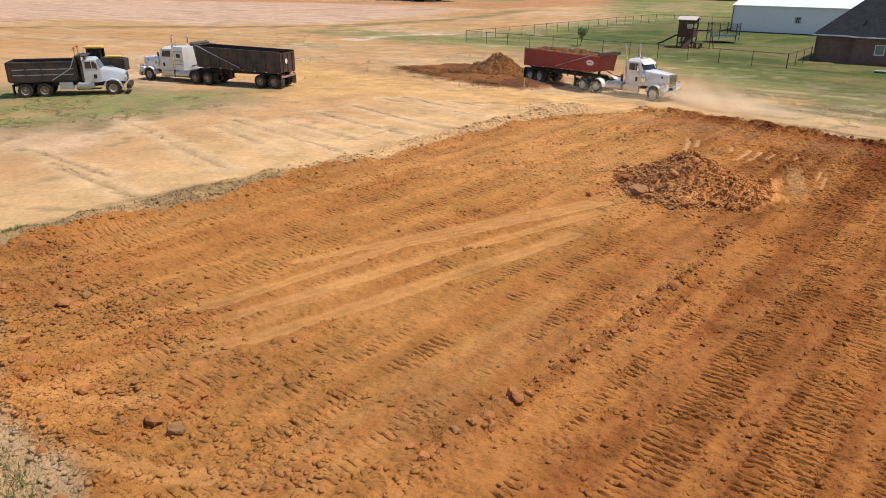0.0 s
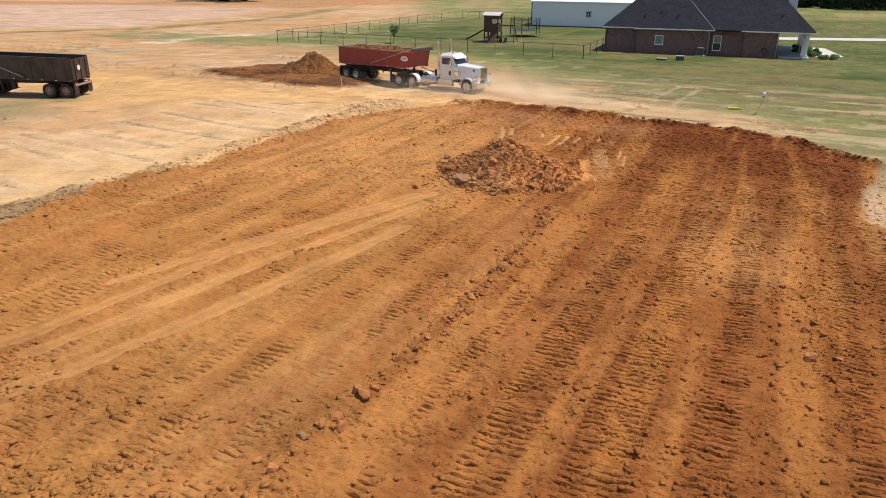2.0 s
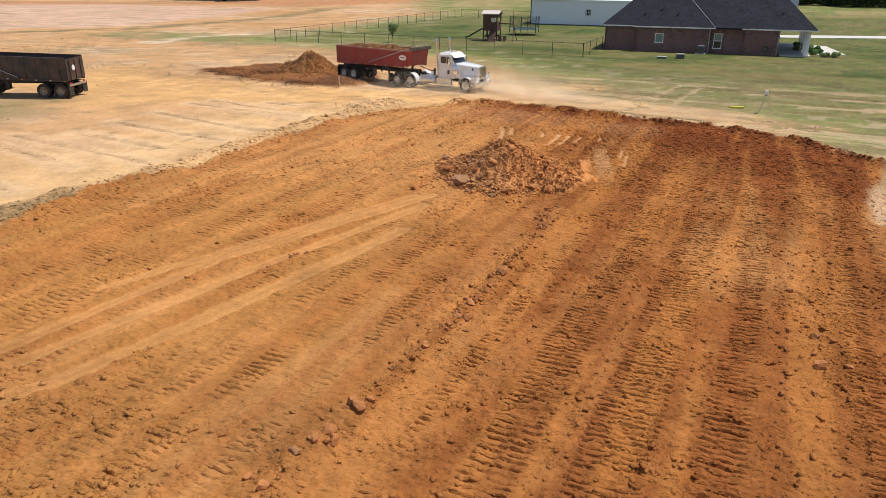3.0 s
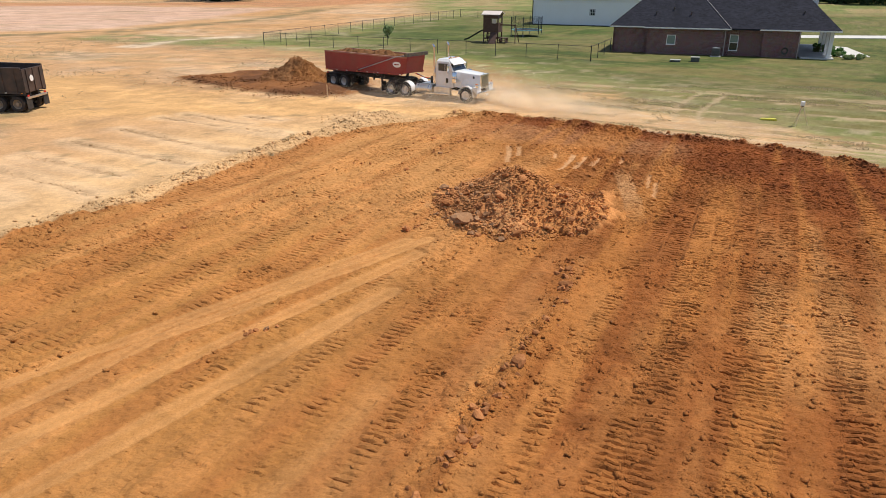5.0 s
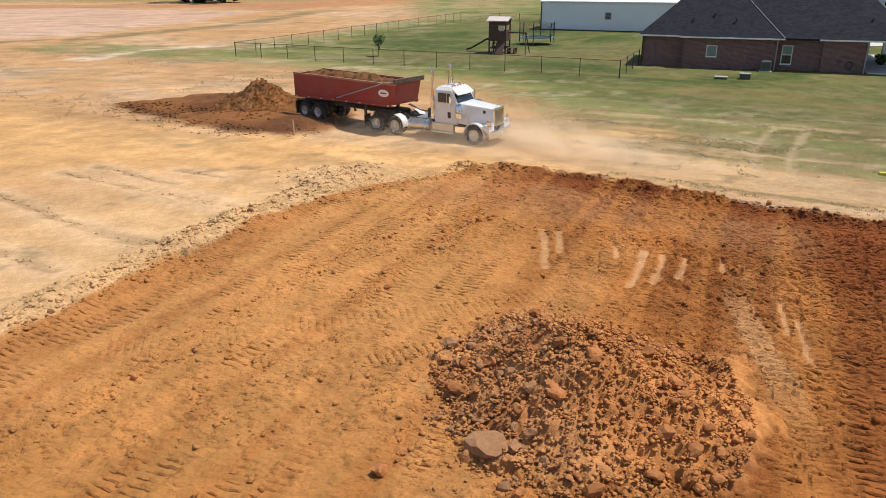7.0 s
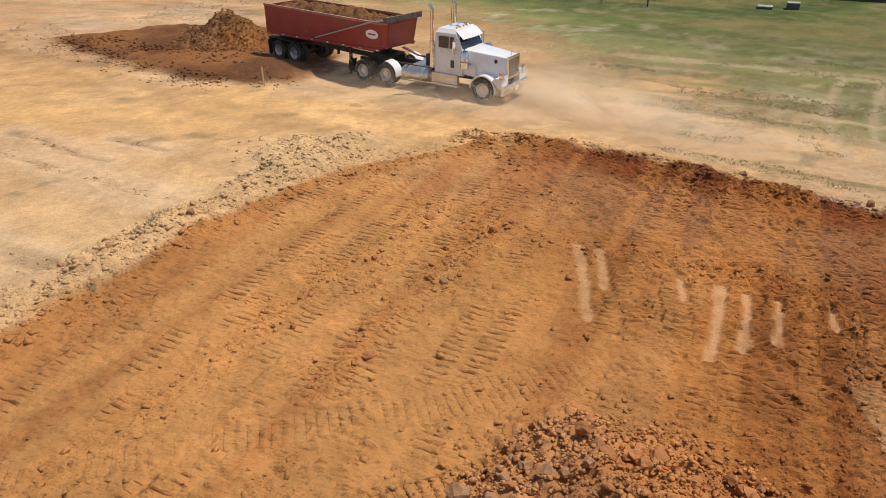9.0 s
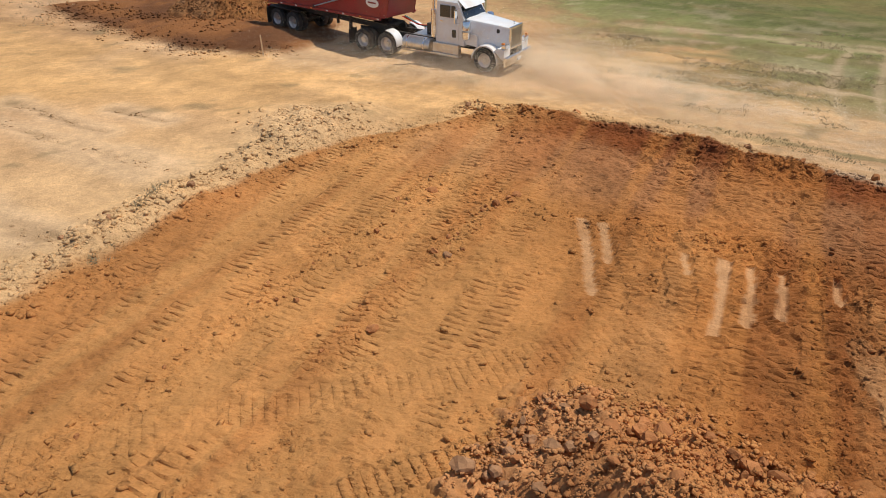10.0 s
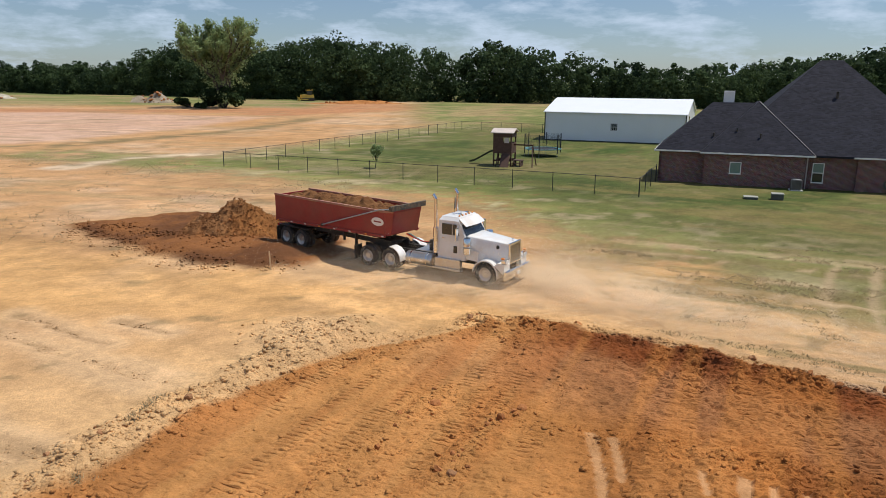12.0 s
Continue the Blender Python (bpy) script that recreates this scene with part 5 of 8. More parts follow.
# ---- trees ----
def leaf_cloud(rng, centres, radii, count, size, flat=0.75):
    """Triangles of foliage scattered in and on lobes."""
    pick = rng.integers(0, len(centres), count)
    d = rng.normal(size=(count, 3))
    d /= np.linalg.norm(d, axis=1)[:, None]
    r = radii[pick] * rng.uniform(0.45, 1.08, count) ** 0.6
    c = centres[pick] + d * r[:, None] * np.array([1, 1, flat])
    nrm = d + rng.normal(size=(count, 3)) * 0.7 + np.array([0, 0, 0.5])
    nrm /= np.linalg.norm(nrm, axis=1)[:, None]
    t = np.cross(nrm, rng.normal(size=(count, 3)))
    t /= np.linalg.norm(t, axis=1)[:, None] + 1e-9
    b = np.cross(nrm, t)
    s = size * rng.uniform(0.6, 1.5, count)[:, None]
    return np.stack([c + t * s, c - t * s * 0.5 + b * s * 0.9, c - t * s * 0.6 - b * s * 0.8], 1)


def tri_mesh(name, tris):
    tris = tris.reshape(-1, 3, 3)
    me = bpy.data.meshes.new(name)
    me.vertices.add(len(tris) * 3)
    me.vertices.foreach_set("co", tris.astype(np.float32).ravel())
    me.loops.add(len(tris) * 3)
    me.loops.foreach_set("vertex_index", np.arange(len(tris) * 3, dtype=np.int32))
    me.polygons.add(len(tris))
    me.polygons.foreach_set("loop_start", np.arange(0, len(tris) * 3, 3, dtype=np.int32))
    me.update(calc_edges=True)
    return me


def woods():
    """The belt of trees behind the fields."""
    rng = np.random.default_rng(5)
    edge = [(-420, 500), (-235, 440), (-130, 372), (-75, 335), (-37, 316), (26, 312), (70, 296), (100, 232), (126, 214), (220, 175), (330, 90)]
    tall = [(-420, 21), (-235, 19), (-175, 18), (-135, 30), (-110, 22), (-60, 30), (-20, 25), (26, 26.5), (60, 21), (80, 16), (108, 17), (125, 21), (170, 26), (330, 28)]
    leaves, stems = [], Shape()
    for (ax, ay), (bx, by) in zip(edge, edge[1:]):
        ln = math.hypot(bx - ax, by - ay)
        nx, ny = -(by - ay) / ln, (bx - ax) / ln
        for row in range(6):
            for k in range(-2, int(ln / (4.6 + row)) + 3):
                t = (k + rng.uniform(-0.4, 0.4)) / (ln / (4.6 + row))
                off = row * 7.5 + rng.uniform(-3.0, 3.0)
                x, y = ax + (bx - ax) * t + nx * off, ay + (by - ay) * t + ny * off
                top = np.interp(x, [p[0] for p in tall], [p[1] for p in tall]) * 1.1
                hgt = top * rng.uniform(0.62, 0.92) * (0.8 if row == 0 else 0.95)
                pine = rng.random() < 0.12
                if row > 1 and rng.random() < 0.07:
                    hgt, pine = top * rng.uniform(0.86, 0.98), True
                z = -0.5
                low = 0.5 if pine and row else 0.0
                w = hgt * (0.17 if pine else 0.27) * rng.uniform(0.8, 1.2)
                m = 6 if pine else 11
                cz = rng.uniform(low, 0.93, m)
                prof = np.sin(np.clip((cz - low * 0.6) / (1.04 - low * 0.6), 0.05, 1) * math.pi) ** 0.7
                ang = rng.uniform(0, 2 * math.pi, m)
                rad = w * prof * rng.uniform(0.1, 0.8, m)
                cen = np.stack([x + rad * np.cos(ang), y + rad * np.sin(ang), z + cz * hgt], 1)
                cen[0] = (x, y, z + hgt * 0.9)
                rr = w * rng.uniform(0.38, 0.62, m) * (0.9 if pine else 1)
                close = y < 262   # nearer trees carry finer foliage
                leaves.append(leaf_cloud(rng, cen, rr, 820 if close and row < 2 else 480 if row < 2 else 340 if pine else 200, 0.27 if close and row < 2 else 0.5 if row < 2 or pine else 0.75))
                if pine and row > 0:
                    stems.rod((x, y, z - 0.5), (x + rng.uniform(-0.5, 0.5), y, z + hgt * 0.85), 0.28, 0.08, 5)
        for k in range(int(ln / 2.6)):
            t = (k + rng.uniform(-0.4, 0.4)) / (ln / 2.6)
            x, y = ax + (bx - ax) * t - nx * rng.uniform(-4, 3), ay + (by - ay) * t - ny * rng.uniform(-4, 3)
            hgt = rng.uniform(5, 13)
            cen = np.stack([x + rng.normal(size=6) * 1.6, y + rng.normal(size=6) * 1.6, hgt * rng.uniform(0.08, 0.85, 6)], 1)
            leaves.append(leaf_cloud(rng, cen, np.full(6, hgt * 0.24), 240, 0.42))
    w = tagged(link_mesh("woods", tri_mesh("woods", np.concatenate(leaves)), "leaf_woods"), "dark green mixed woods behind the fields", "trees", kind="stuff")
    part("trunks", stems, "bark", w)
    return w


woods()


def branch_tree(name, x, y, hgt, spread, seed, leaf, leaf_mat, label, count, stems=1, bare=0.2, category="tree"):
    """A tree with a tapered trunk, forking limbs and a crown of small leaves round the twigs."""
    rng = np.random.default_rng(seed)
    z0 = height(x, y)
    t = tagged(empty(name, pose(x, y, z0)), label, category)
    wood, tips = Shape(), []

    def grow(p, d, ln, r, level):
        q = p + d * ln
        mid = p + d * ln * 0.5 + Vector(rng.normal(size=3) * ln * 0.05)
        wood.rod(p, mid, r, r * 0.8, 7 if level < 2 else 5)
        wood.rod(mid, q, r * 0.8, r * 0.6, 7 if level < 2 else 5)
        if level >= 1:
            tips.append((np.array(q), ln * 0.55))
            tips.append((np.array(mid), ln * 0.4))
        if level == 4:
            return
        for _ in range(4 if level == 0 else 3):
            side = Vector(rng.normal(size=3))
            side = (side - d * side.dot(d)).normalized()
            nd = (d * rng.uniform(0.65, 1.0) + side * rng.uniform(0.45, 0.85) * spread + Vector((0, 0, 0.18))).normalized()
            grow(q if rng.random() < 0.7 else mid, nd, ln * rng.uniform(0.6, 0.8), r * 0.55, level + 1)
    for k in range(stems):
        a = 2 * math.pi * k / max(stems, 1) + 0.4
        lean = Vector((math.cos(a) * 0.25 * (stems > 1), math.sin(a) * 0.25 * (stems > 1), 1)).normalized()
        grow(Vector((0, 0, -0.2)), lean, hgt * (0.30 if stems == 1 else 0.2), hgt * 0.018, 0)
    part("trunk", wood, "bark", t)
    cen, rad = np.array([c for c, _ in tips]), np.array([r for _, r in tips])
    top = cen[:, 2].max()
    if stems > 1:   # shoots low on the stems
        low = np.stack([rng.normal(size=70) * 0.14 * top, rng.normal(size=70) * 0.14 * top, rng.uniform(0.03, 0.6, 70) * top], 1)
        cen, rad = np.concatenate([cen, low]), np.concatenate([rad, np.full(70, 0.075 * top)])
    link_mesh("crown", tri_mesh("crown", leaf_cloud(rng, cen, rad * (0.7 if stems > 1 else 1.1), count, leaf, 0.9)), leaf_mat, t)
    s = hgt / top
    t.scale = (s, s, s)
    return t


def bush(x, y, w, hh, seed, mat="leaf_dark", label="dense dark green shrub", count=900, leaf=0.12, name="shrub"):
    rng = np.random.default_rng(seed)
    t = tagged(empty(name, pose(x, y, height(x, y))), label, "shrub")
    cen = np.stack([rng.uniform(-0.5, 0.5, 9) * w, rng.uniform(-0.5, 0.5, 9) * w * 0.7, rng.uniform(0.2, 0.75, 9) * hh], 1)
    link_mesh("foliage", tri_mesh("foliage", leaf_cloud(rng, cen, np.full(9, hh * 0.34), count, leaf)), mat, t)
    wood = Shape()
    for k in range(6):
        wood.rod((0, 0, -0.1), tuple(cen[k]), 0.03 * hh + 0.01, 0.01, 5)
    part("stems", wood, "bark", t)
    return t


branch_tree("field_tree", -66.5, 244.0, 25.5, 0.56, 3, 0.15, "leaf_tree", "tall open-crowned tree standing alone in the field", 34000, 4)
bush(-66.0, 242.5, 9.0, 6.5, 11, "leaf_dark", "dark undergrowth round the foot of the tall tree", 2200, 0.5, "undergrowth")
bush(-74.5, 240.0, 10.0, 3.0, 12, "leaf_dark", "low dark thicket beside the tall tree", 1500, 0.45, "thicket")
branch_tree("sapling", -7.2, 99.6, 2.4, 0.6, 8, 0.075, "leaf_tree", "small thin green sapling inside the fence", 800, 1)


# ---- lorries ----
TYRE_PROFILE = [(0.30, -0.13), (0.42, -0.145), (0.49, -0.14), (0.518, -0.105), (0.522, 0.0), (0.518, 0.105), (0.49, 0.14), (0.42, 0.145), (0.30, 0.13), (0.30, -0.13)]
wheel_cache = {}


def wheel(parent, x, y, side, rim_mat, dual=False, out=True):
    """side: -1 for the right-hand side. A deep dish faces out on driven wheels, a bulging one on steered wheels."""
    def rim_profile():
        if out:
            return [(0, 0.10), (0.09, 0.10), (0.11, 0.06), (0.20, 0.055), (0.235, 0.10), (0.29, 0.12), (0.305, 0.135), (0.31, 0.10), (0.30, -0.10), (0, -0.10)]
        return [(0, 0.10), (0.11, 0.10), (0.12, -0.03), (0.20, -0.05), (0.25, -0.02), (0.275, 0.10), (0.305, 0.135), (0.31, 0.10), (0.30, -0.12), (0, -0.12)]
    e = empty("wheel")
    e.parent = parent
    e.location = (x, y, 0.52)
    e.rotation_euler = (0, 0, 0 if side > 0 else math.pi)
    shift = (0.0, 0.34) if dual else (0.0,)
    for k, s in enumerate(shift):
        key = ("tyre", k)
        if key not in wheel_cache:
            ob = part("tyre", Shape().lathe(TYRE_PROFILE, (0, -s, 0), (0, 1, 0), 32), "tyre", e, "dusty black tyre", True)
            wheel_cache[key] = ob.data
        else:
            link_mesh("tyre", wheel_cache[key], None, e)
    key = ("rim", rim_mat, out)
    if key not in wheel_cache:
        s = Shape().lathe(rim_profile(), (0, 0, 0), (0, 1, 0), 28)
        for k in range(10):
            a = 2 * math.pi * k / 10
            s.rod((0.165 * math.cos(a), 0.0, 0.165 * math.sin(a)), (0.165 * math.cos(a), 0.085 if out else -0.01, 0.165 * math.sin(a)), 0.018, None, 6)
        wheel_cache[key] = part("rim", s, rim_mat, e, "", True).data
    else:
        link_mesh("rim", wheel_cache[key], None, e)
    return e


def arch(cx, cz, r, t, a0, a1, n=12):
    """A curved strip in x and z, round a wheel."""
    ang = [radians(a0 + (a1 - a0) * k / n) for k in range(n + 1)]
    return [(cx + (r + t) * math.cos(a), cz + (r + t) * math.sin(a)) for a in ang] + [(cx + r * math.cos(a), cz + r * math.sin(a)) for a in reversed(ang)]


def tractor(m, label, paint, rim, d1, d2, sleeper=False):
    """A long-nosed road tractor; x ahead, the front axle over the origin."""
    t = tagged(empty("tractor_unit", m), label, "truck")
    for s in (-1, 1):
        part("frame_rail", Shape().box(d2 - 0.7, 0.75, s * 0.43 - 0.05, s * 0.43 + 0.05, 0.72, 0.98), "chassis", t)
        wheel(t, 0.0, s * 1.02, s, rim)
        for x in (d1, d2):
            wheel(t, x, s * 1.08, s, rim, True, False)
    for x in (0.0, d1, d2):
        part("axle", Shape().rod((x, -0.95, 0.52), (x, 0.95, 0.52), 0.09 if x else 0.06, None, 10), "chassis", t)
    # hood: a loft from the cowl to the grille
    def sec(x, w, zb, zt, r):
        return [(x, -w, zb), (x, -w, zt - r), (x, -w + r * 0.35, zt - r * 0.3), (x, -w + r * 1.4, zt), (x, w - r * 1.4, zt), (x, w - r * 0.35, zt - r * 0.3), (x, w, zt - r), (x, w, zb)]
    part("hood", Shape().loft([sec(-1.18, 0.86, 1.0, 2.12, 0.16), sec(-0.4, 0.76, 1.0, 2.06, 0.16), sec(0.45, 0.64, 1.0, 1.98, 0.15), sec(0.86, 0.58, 0.95, 1.93, 0.13)]), paint, t, "", True)
    for s in (-1, 1):
        y0, y1 = (0.60, 1.17) if s > 0 else (-1.17, -0.60)
        part("front_fender", Shape().prism(arch(0.0, 0.52, 0.60, 0.05, -12, 178), y0, y1, "y", 0.012).prism([(0.45, 0.98), (0.90, 0.62), (0.95, 0.72), (0.95, 1.08), (0.62, 1.12)], y0 * 0.98, y1 * 0.97, "y", 0.02), paint, t, "", True)
        part("hood_side", Shape().prism([(-1.17, 1.0), (-1.17, 1.5), (-0.55, 1.45), (-0.50, 0.95)], s * 0.70 - 0.04, s * 0.86, "y", 0.01), paint, t)
        lamp = part("headlight", Shape().box(0.78, 0.98, s * 0.93 - 0.17, s * 0.93 + 0.17, 1.10, 1.28, 0.03), "chrome", t)
        part("lens", Shape().box(0.98, 1.0, s * 0.93 - 0.14, s * 0.93 + 0.14, 1.12, 1.26), "lamp_glass", lamp)
        part("turn_signal", Shape().box(0.80, 0.93, s * 1.1 - 0.05, s * 1.1 + 0.05, 1.30, 1.38, 0.02), "amber", t)
        cl = part("air_cleaner", Shape().lathe([(0, 0), (0.17, 0.02), (0.19, 0.08), (0.19, 0.70), (0.15, 0.78), (0, 0.8)], (-0.98, s * 1.06, 1.28), (0, 0, 1), 20), "chrome", t, "", True)
        part("intake_band", Shape().lathe([(0.193, 0), (0.2, 0.01), (0.2, 0.06), (0.193, 0.07)], (-0.98, s * 1.06, 1.6), (0, 0, 1), 20), "galv", cl)
        st = part("exhaust_pipe", Shape().rod((-2.72, s * 0.98, 1.15), (-2.72, s * 0.98, 2.35), 0.115, None, 16).rod((-2.72, s * 0.98, 2.35), (-2.72, s * 0.98, 3.68), 0.075, None, 14).rod((-2.72, s * 0.98, 3.68), (-2.86, s * 0.98, 3.88), 0.075, 0.078, 14), "chrome", t, "tall chrome exhaust stack", True)
        part("stack_shield", Shape().rod((-2.60, s * 1.0, 1.3), (-2.60, s * 1.0, 2.2), 0.02, None, 6).rod((-2.66, s * 1.08, 1.3), (-2.66, s * 1.08, 2.2), 0.02, None, 6), "chrome", st)
        tank = part("fuel_tank", Shape().lathe([(0, 0), (0.27, 0.01), (0.31, 0.05), (0.31, 1.45), (0.27, 1.49), (0, 1.5)], (-4.35, s * 0.88, 0.72), (1, 0, 0), 24), "alloy", t, "", True)
        for x in (-4.1, -3.2):
            part("tank_strap", Shape().lathe([(0.312, 0), (0.32, 0.0), (0.32, 0.06), (0.312, 0.06)], (x, s * 0.88, 0.72), (1, 0, 0), 24), "chrome", tank)
        part("step", Shape().box(-2.75, -1.3, s * 1.02 - 0.14, s * 1.02 + 0.14, 0.42, 0.52, 0.02).box(-2.70, -1.35, s * 0.96 - 0.12, s * 0.96 + 0.12, 0.52, 0.95, 0.03), "alloy", t, "polished step and battery box")
        part("mirror", Shape().box(-1.42, -1.36, s * 1.30 - 0.10, s * 1.30 + 0.10, 1.95, 2.5, 0.02).rod((-1.4, s * 0.95, 2.52), (-1.4, s * 1.32, 2.52), 0.015, None, 6).rod((-1.4, s * 0.95, 1.9), (-1.4, s * 1.32, 1.93), 0.015, None, 6), "chrome", t)
        part("rear_fender", Shape().prism(arch(d1, 0.52, 0.60, 0.03, -5, 92), s * 1.24 - 0.0, s * 0.70, "y", 0.008), paint if not sleeper else "alloy", t, "", True)
        door = part("door", Shape().box(-2.42, -1.42, s * 0.975 - 0.01, s * 0.975 + 0.01, 1.12, 2.02, 0.006), paint, t)
        part("door_handle", Shape().box(-2.36, -2.22, s * 1.0 - 0.012, s * 1.0 + 0.012, 1.88, 1.92), "chrome", door)
        part("peep_window", Shape().box(-1.74, -1.55, s * 0.99 - 0.008, s * 0.99 + 0.008, 1.25, 1.58, 0.02), "glass_dark", door)
        part("side_window", Shape().prism([(-2.38, 2.08), (-1.86, 2.08), (-1.86, 2.58), (-2.38, 2.58)], s * 0.965, s * 0.985, "y"), "glass_dark", t)
        part("vent_window", Shape().prism([(-1.80, 2.08), (-1.46, 2.08), (-1.62, 2.58), (-1.80, 2.58)], s * 0.965, s * 0.985, "y"), "glass_dark", t)
    # cab
    part("cab", Shape().loft([[(x0, -w, z), (x1, -w, z), (x1, w, z), (x0, w, z)] for x0, x1, w, z in ((-2.6, -1.16, 0.96, 0.92), (-2.6, -1.16, 0.965, 2.04), (-2.57, -1.5, 0.93, 2.72), (-2.50, -1.60, 0.82, 2.84))]), paint, t, "", True)
    part("cab_roof", Shape().box(-2.58, -1.52, -0.90, 0.90, 2.70, 2.90, 0.08, (0.85, 0.86)), paint, t, "", True)
    part("windscreen", Shape().loft([[(-1.145, -0.86, 2.10), (-1.125, -0.86, 2.10), (-1.49, -0.80, 2.66), (-1.51, -0.80, 2.66)], [(-1.09, 0.0, 2.10), (-1.07, 0.0, 2.10), (-1.43, 0.0, 2.66), (-1.45, 0.0, 2.66)], [(-1.145, 0.86, 2.10), (-1.125, 0.86, 2.10), (-1.49, 0.80, 2.66), (-1.51, 0.80, 2.66)]]), "glass_dark", t)
    part("sun_visor", Shape().loft([[(-1.18, -0.88, 2.52), (-1.14, -0.88, 2.52), (-1.52, -0.86, 2.82), (-1.56, -0.86, 2.82)], [(-1.10, 0, 2.52), (-1.06, 0, 2.52), (-1.48, 0, 2.84), (-1.52, 0, 2.84)], [(-1.18, 0.88, 2.52), (-1.14, 0.88, 2.52), (-1.52, 0.86, 2.82), (-1.56, 0.86, 2.82)]]), paint if not sleeper else "chrome", t)
    for k in range(5):
        part("marker_light", Shape().lathe([(0, 0.09), (0.04, 0.07), (0.05, 0), (0, 0)], (-1.68, -0.6 + 0.3 * k, 2.88), (0, 0, 1), 8), "amber", t)
    for y in (-0.32, 0.34):
        part("air_horn", Shape().lathe([(0.02, 0), (0.025, 0.35), (0.07, 0.5), (0.0, 0.49)], (-2.25, y, 2.96), (1, 0, 0), 10).box(-2.2, -2.1, y - 0.03, y + 0.03, 2.88, 2.96), "chrome", t)
    part("antenna", Shape().rod((-2.4, 0.2, 2.85), (-2.45, 0.2, 3.6), 0.012, None, 5), "chassis", t)
    # nose
    gr = part("grille_surround", Shape().box(0.84, 0.93, -0.56, 0.56, 0.98, 1.06, 0.01).box(0.84, 0.93, -0.56, 0.56, 1.84, 1.93, 0.02).box(0.84, 0.93, -0.56, -0.47, 1.06, 1.84, 0.01).box(0.84, 0.93, 0.47, 0.56, 1.06, 1.84, 0.01), "chrome", t)
    part("radiator_screen", Shape().box(0.85, 0.875, -0.47, 0.47, 1.06, 1.84), "chassis", gr)
    for k in range(15):
        part("grille_bar", Shape().box(0.876, 0.905, -0.44 + k * 0.062, -0.415 + k * 0.062, 1.06, 1.84), "chrome", gr)
    bum = part("front_bumper", Shape().prism([(0.98, 0.36), (1.10, 0.40), (1.12, 0.76), (1.02, 0.80), (0.96, 0.78), (0.96, 0.40)], -1.2, 1.2, "y", 0.02), "chrome", t, "", True)
    part("number_plate", Shape().box(1.122, 1.13, -0.16, 0.16, 0.46, 0.62), "plain_white", bum)
    part("hood_ornament", Shape().lathe([(0, 0), (0.03, 0.01), (0.02, 0.08), (0.045, 0.12), (0, 0.15)], (0.78, 0, 1.94), (0, 0, 1), 8), "chrome", t)
    for s in (-1, 1):
        part("hood_badge", Shape().lathe([(0, 0.02), (0.09, 0.015), (0.1, 0), (0, 0)], (0.35, s * 0.645, 1.72), (0, s, 0), 12), "chassis", t)
    # behind the cab
    part("deck_plate", Shape().box(-4.1, -2.75, -0.55, 0.55, 0.99, 1.03), "alloy", t)
    part("toolbox", Shape().box(-3.45, -3.0, -0.4, 0.4, 1.03, 1.55, 0.03), "chassis", t)
    part("fifth_wheel", Shape().lathe([(0, 0), (0.46, 0.0), (0.48, 0.05), (0.44, 0.1), (0, 0.1)], ((d1 + d2) / 2, 0, 1.06), (0, 0, 1), 20), "chassis", t)
    part("fifth_wheel_ramp", Shape().prism([(d2 - 0.55, 0.98), ((d1 + d2) / 2 - 0.3, 0.98), ((d1 + d2) / 2 - 0.3, 1.12)], -0.35, 0.35, "y"), "chassis", t)
    for k, y in enumerate((-0.12, 0.0, 0.12)):
        pts = [(-2.62, y, 1.9 - 0.1 * k)] + [(-2.75 - 0.35 * j, y + 0.1 * math.sin(j + k), 1.35 + 0.35 * (1 - j / 3.0) ** 2 - 0.05 * k) for j in range(5)] + [(d1 + 0.2, y, 1.6)]
        part("air_line", Shape().tube(pts, 0.022, 6), ("red_lens", "chassis", "tramp_pad")[k], t)
    for s in (-1, 1):
        part("mudflap", Shape().box(d2 - 0.78, d2 - 0.76, s * 1.0 - 0.3, s * 1.0 + 0.3, 0.25, 0.95), "chassis", t)
        part("tail_light", Shape().box(d2 - 0.74, d2 - 0.70, s * 0.38 - 0.06, s * 0.38 + 0.06, 0.78, 0.9, 0.01), "red_lens", t)
    if sleeper:
        part("sleeper", Shape().box(-3.75, -2.62, -0.98, 0.98, 1.0, 2.95, 0.10), paint, t, "white sleeper cabin with grey stripes", True)
        for s in (-1, 1):
            for k, z in enumerate((1.45, 1.75, 2.5)):
                part("stripe", Shape().box(-3.66, -2.72, s * 0.984 - 0.003, s * 0.984 + 0.003, z, z + 0.09), "galv", t)
            part("sleeper_window", Shape().box(-3.42, -3.02, s * 0.986 - 0.005, s * 0.986 + 0.005, 2.05, 2.38, 0.02), "glass_dark", t)
    return t


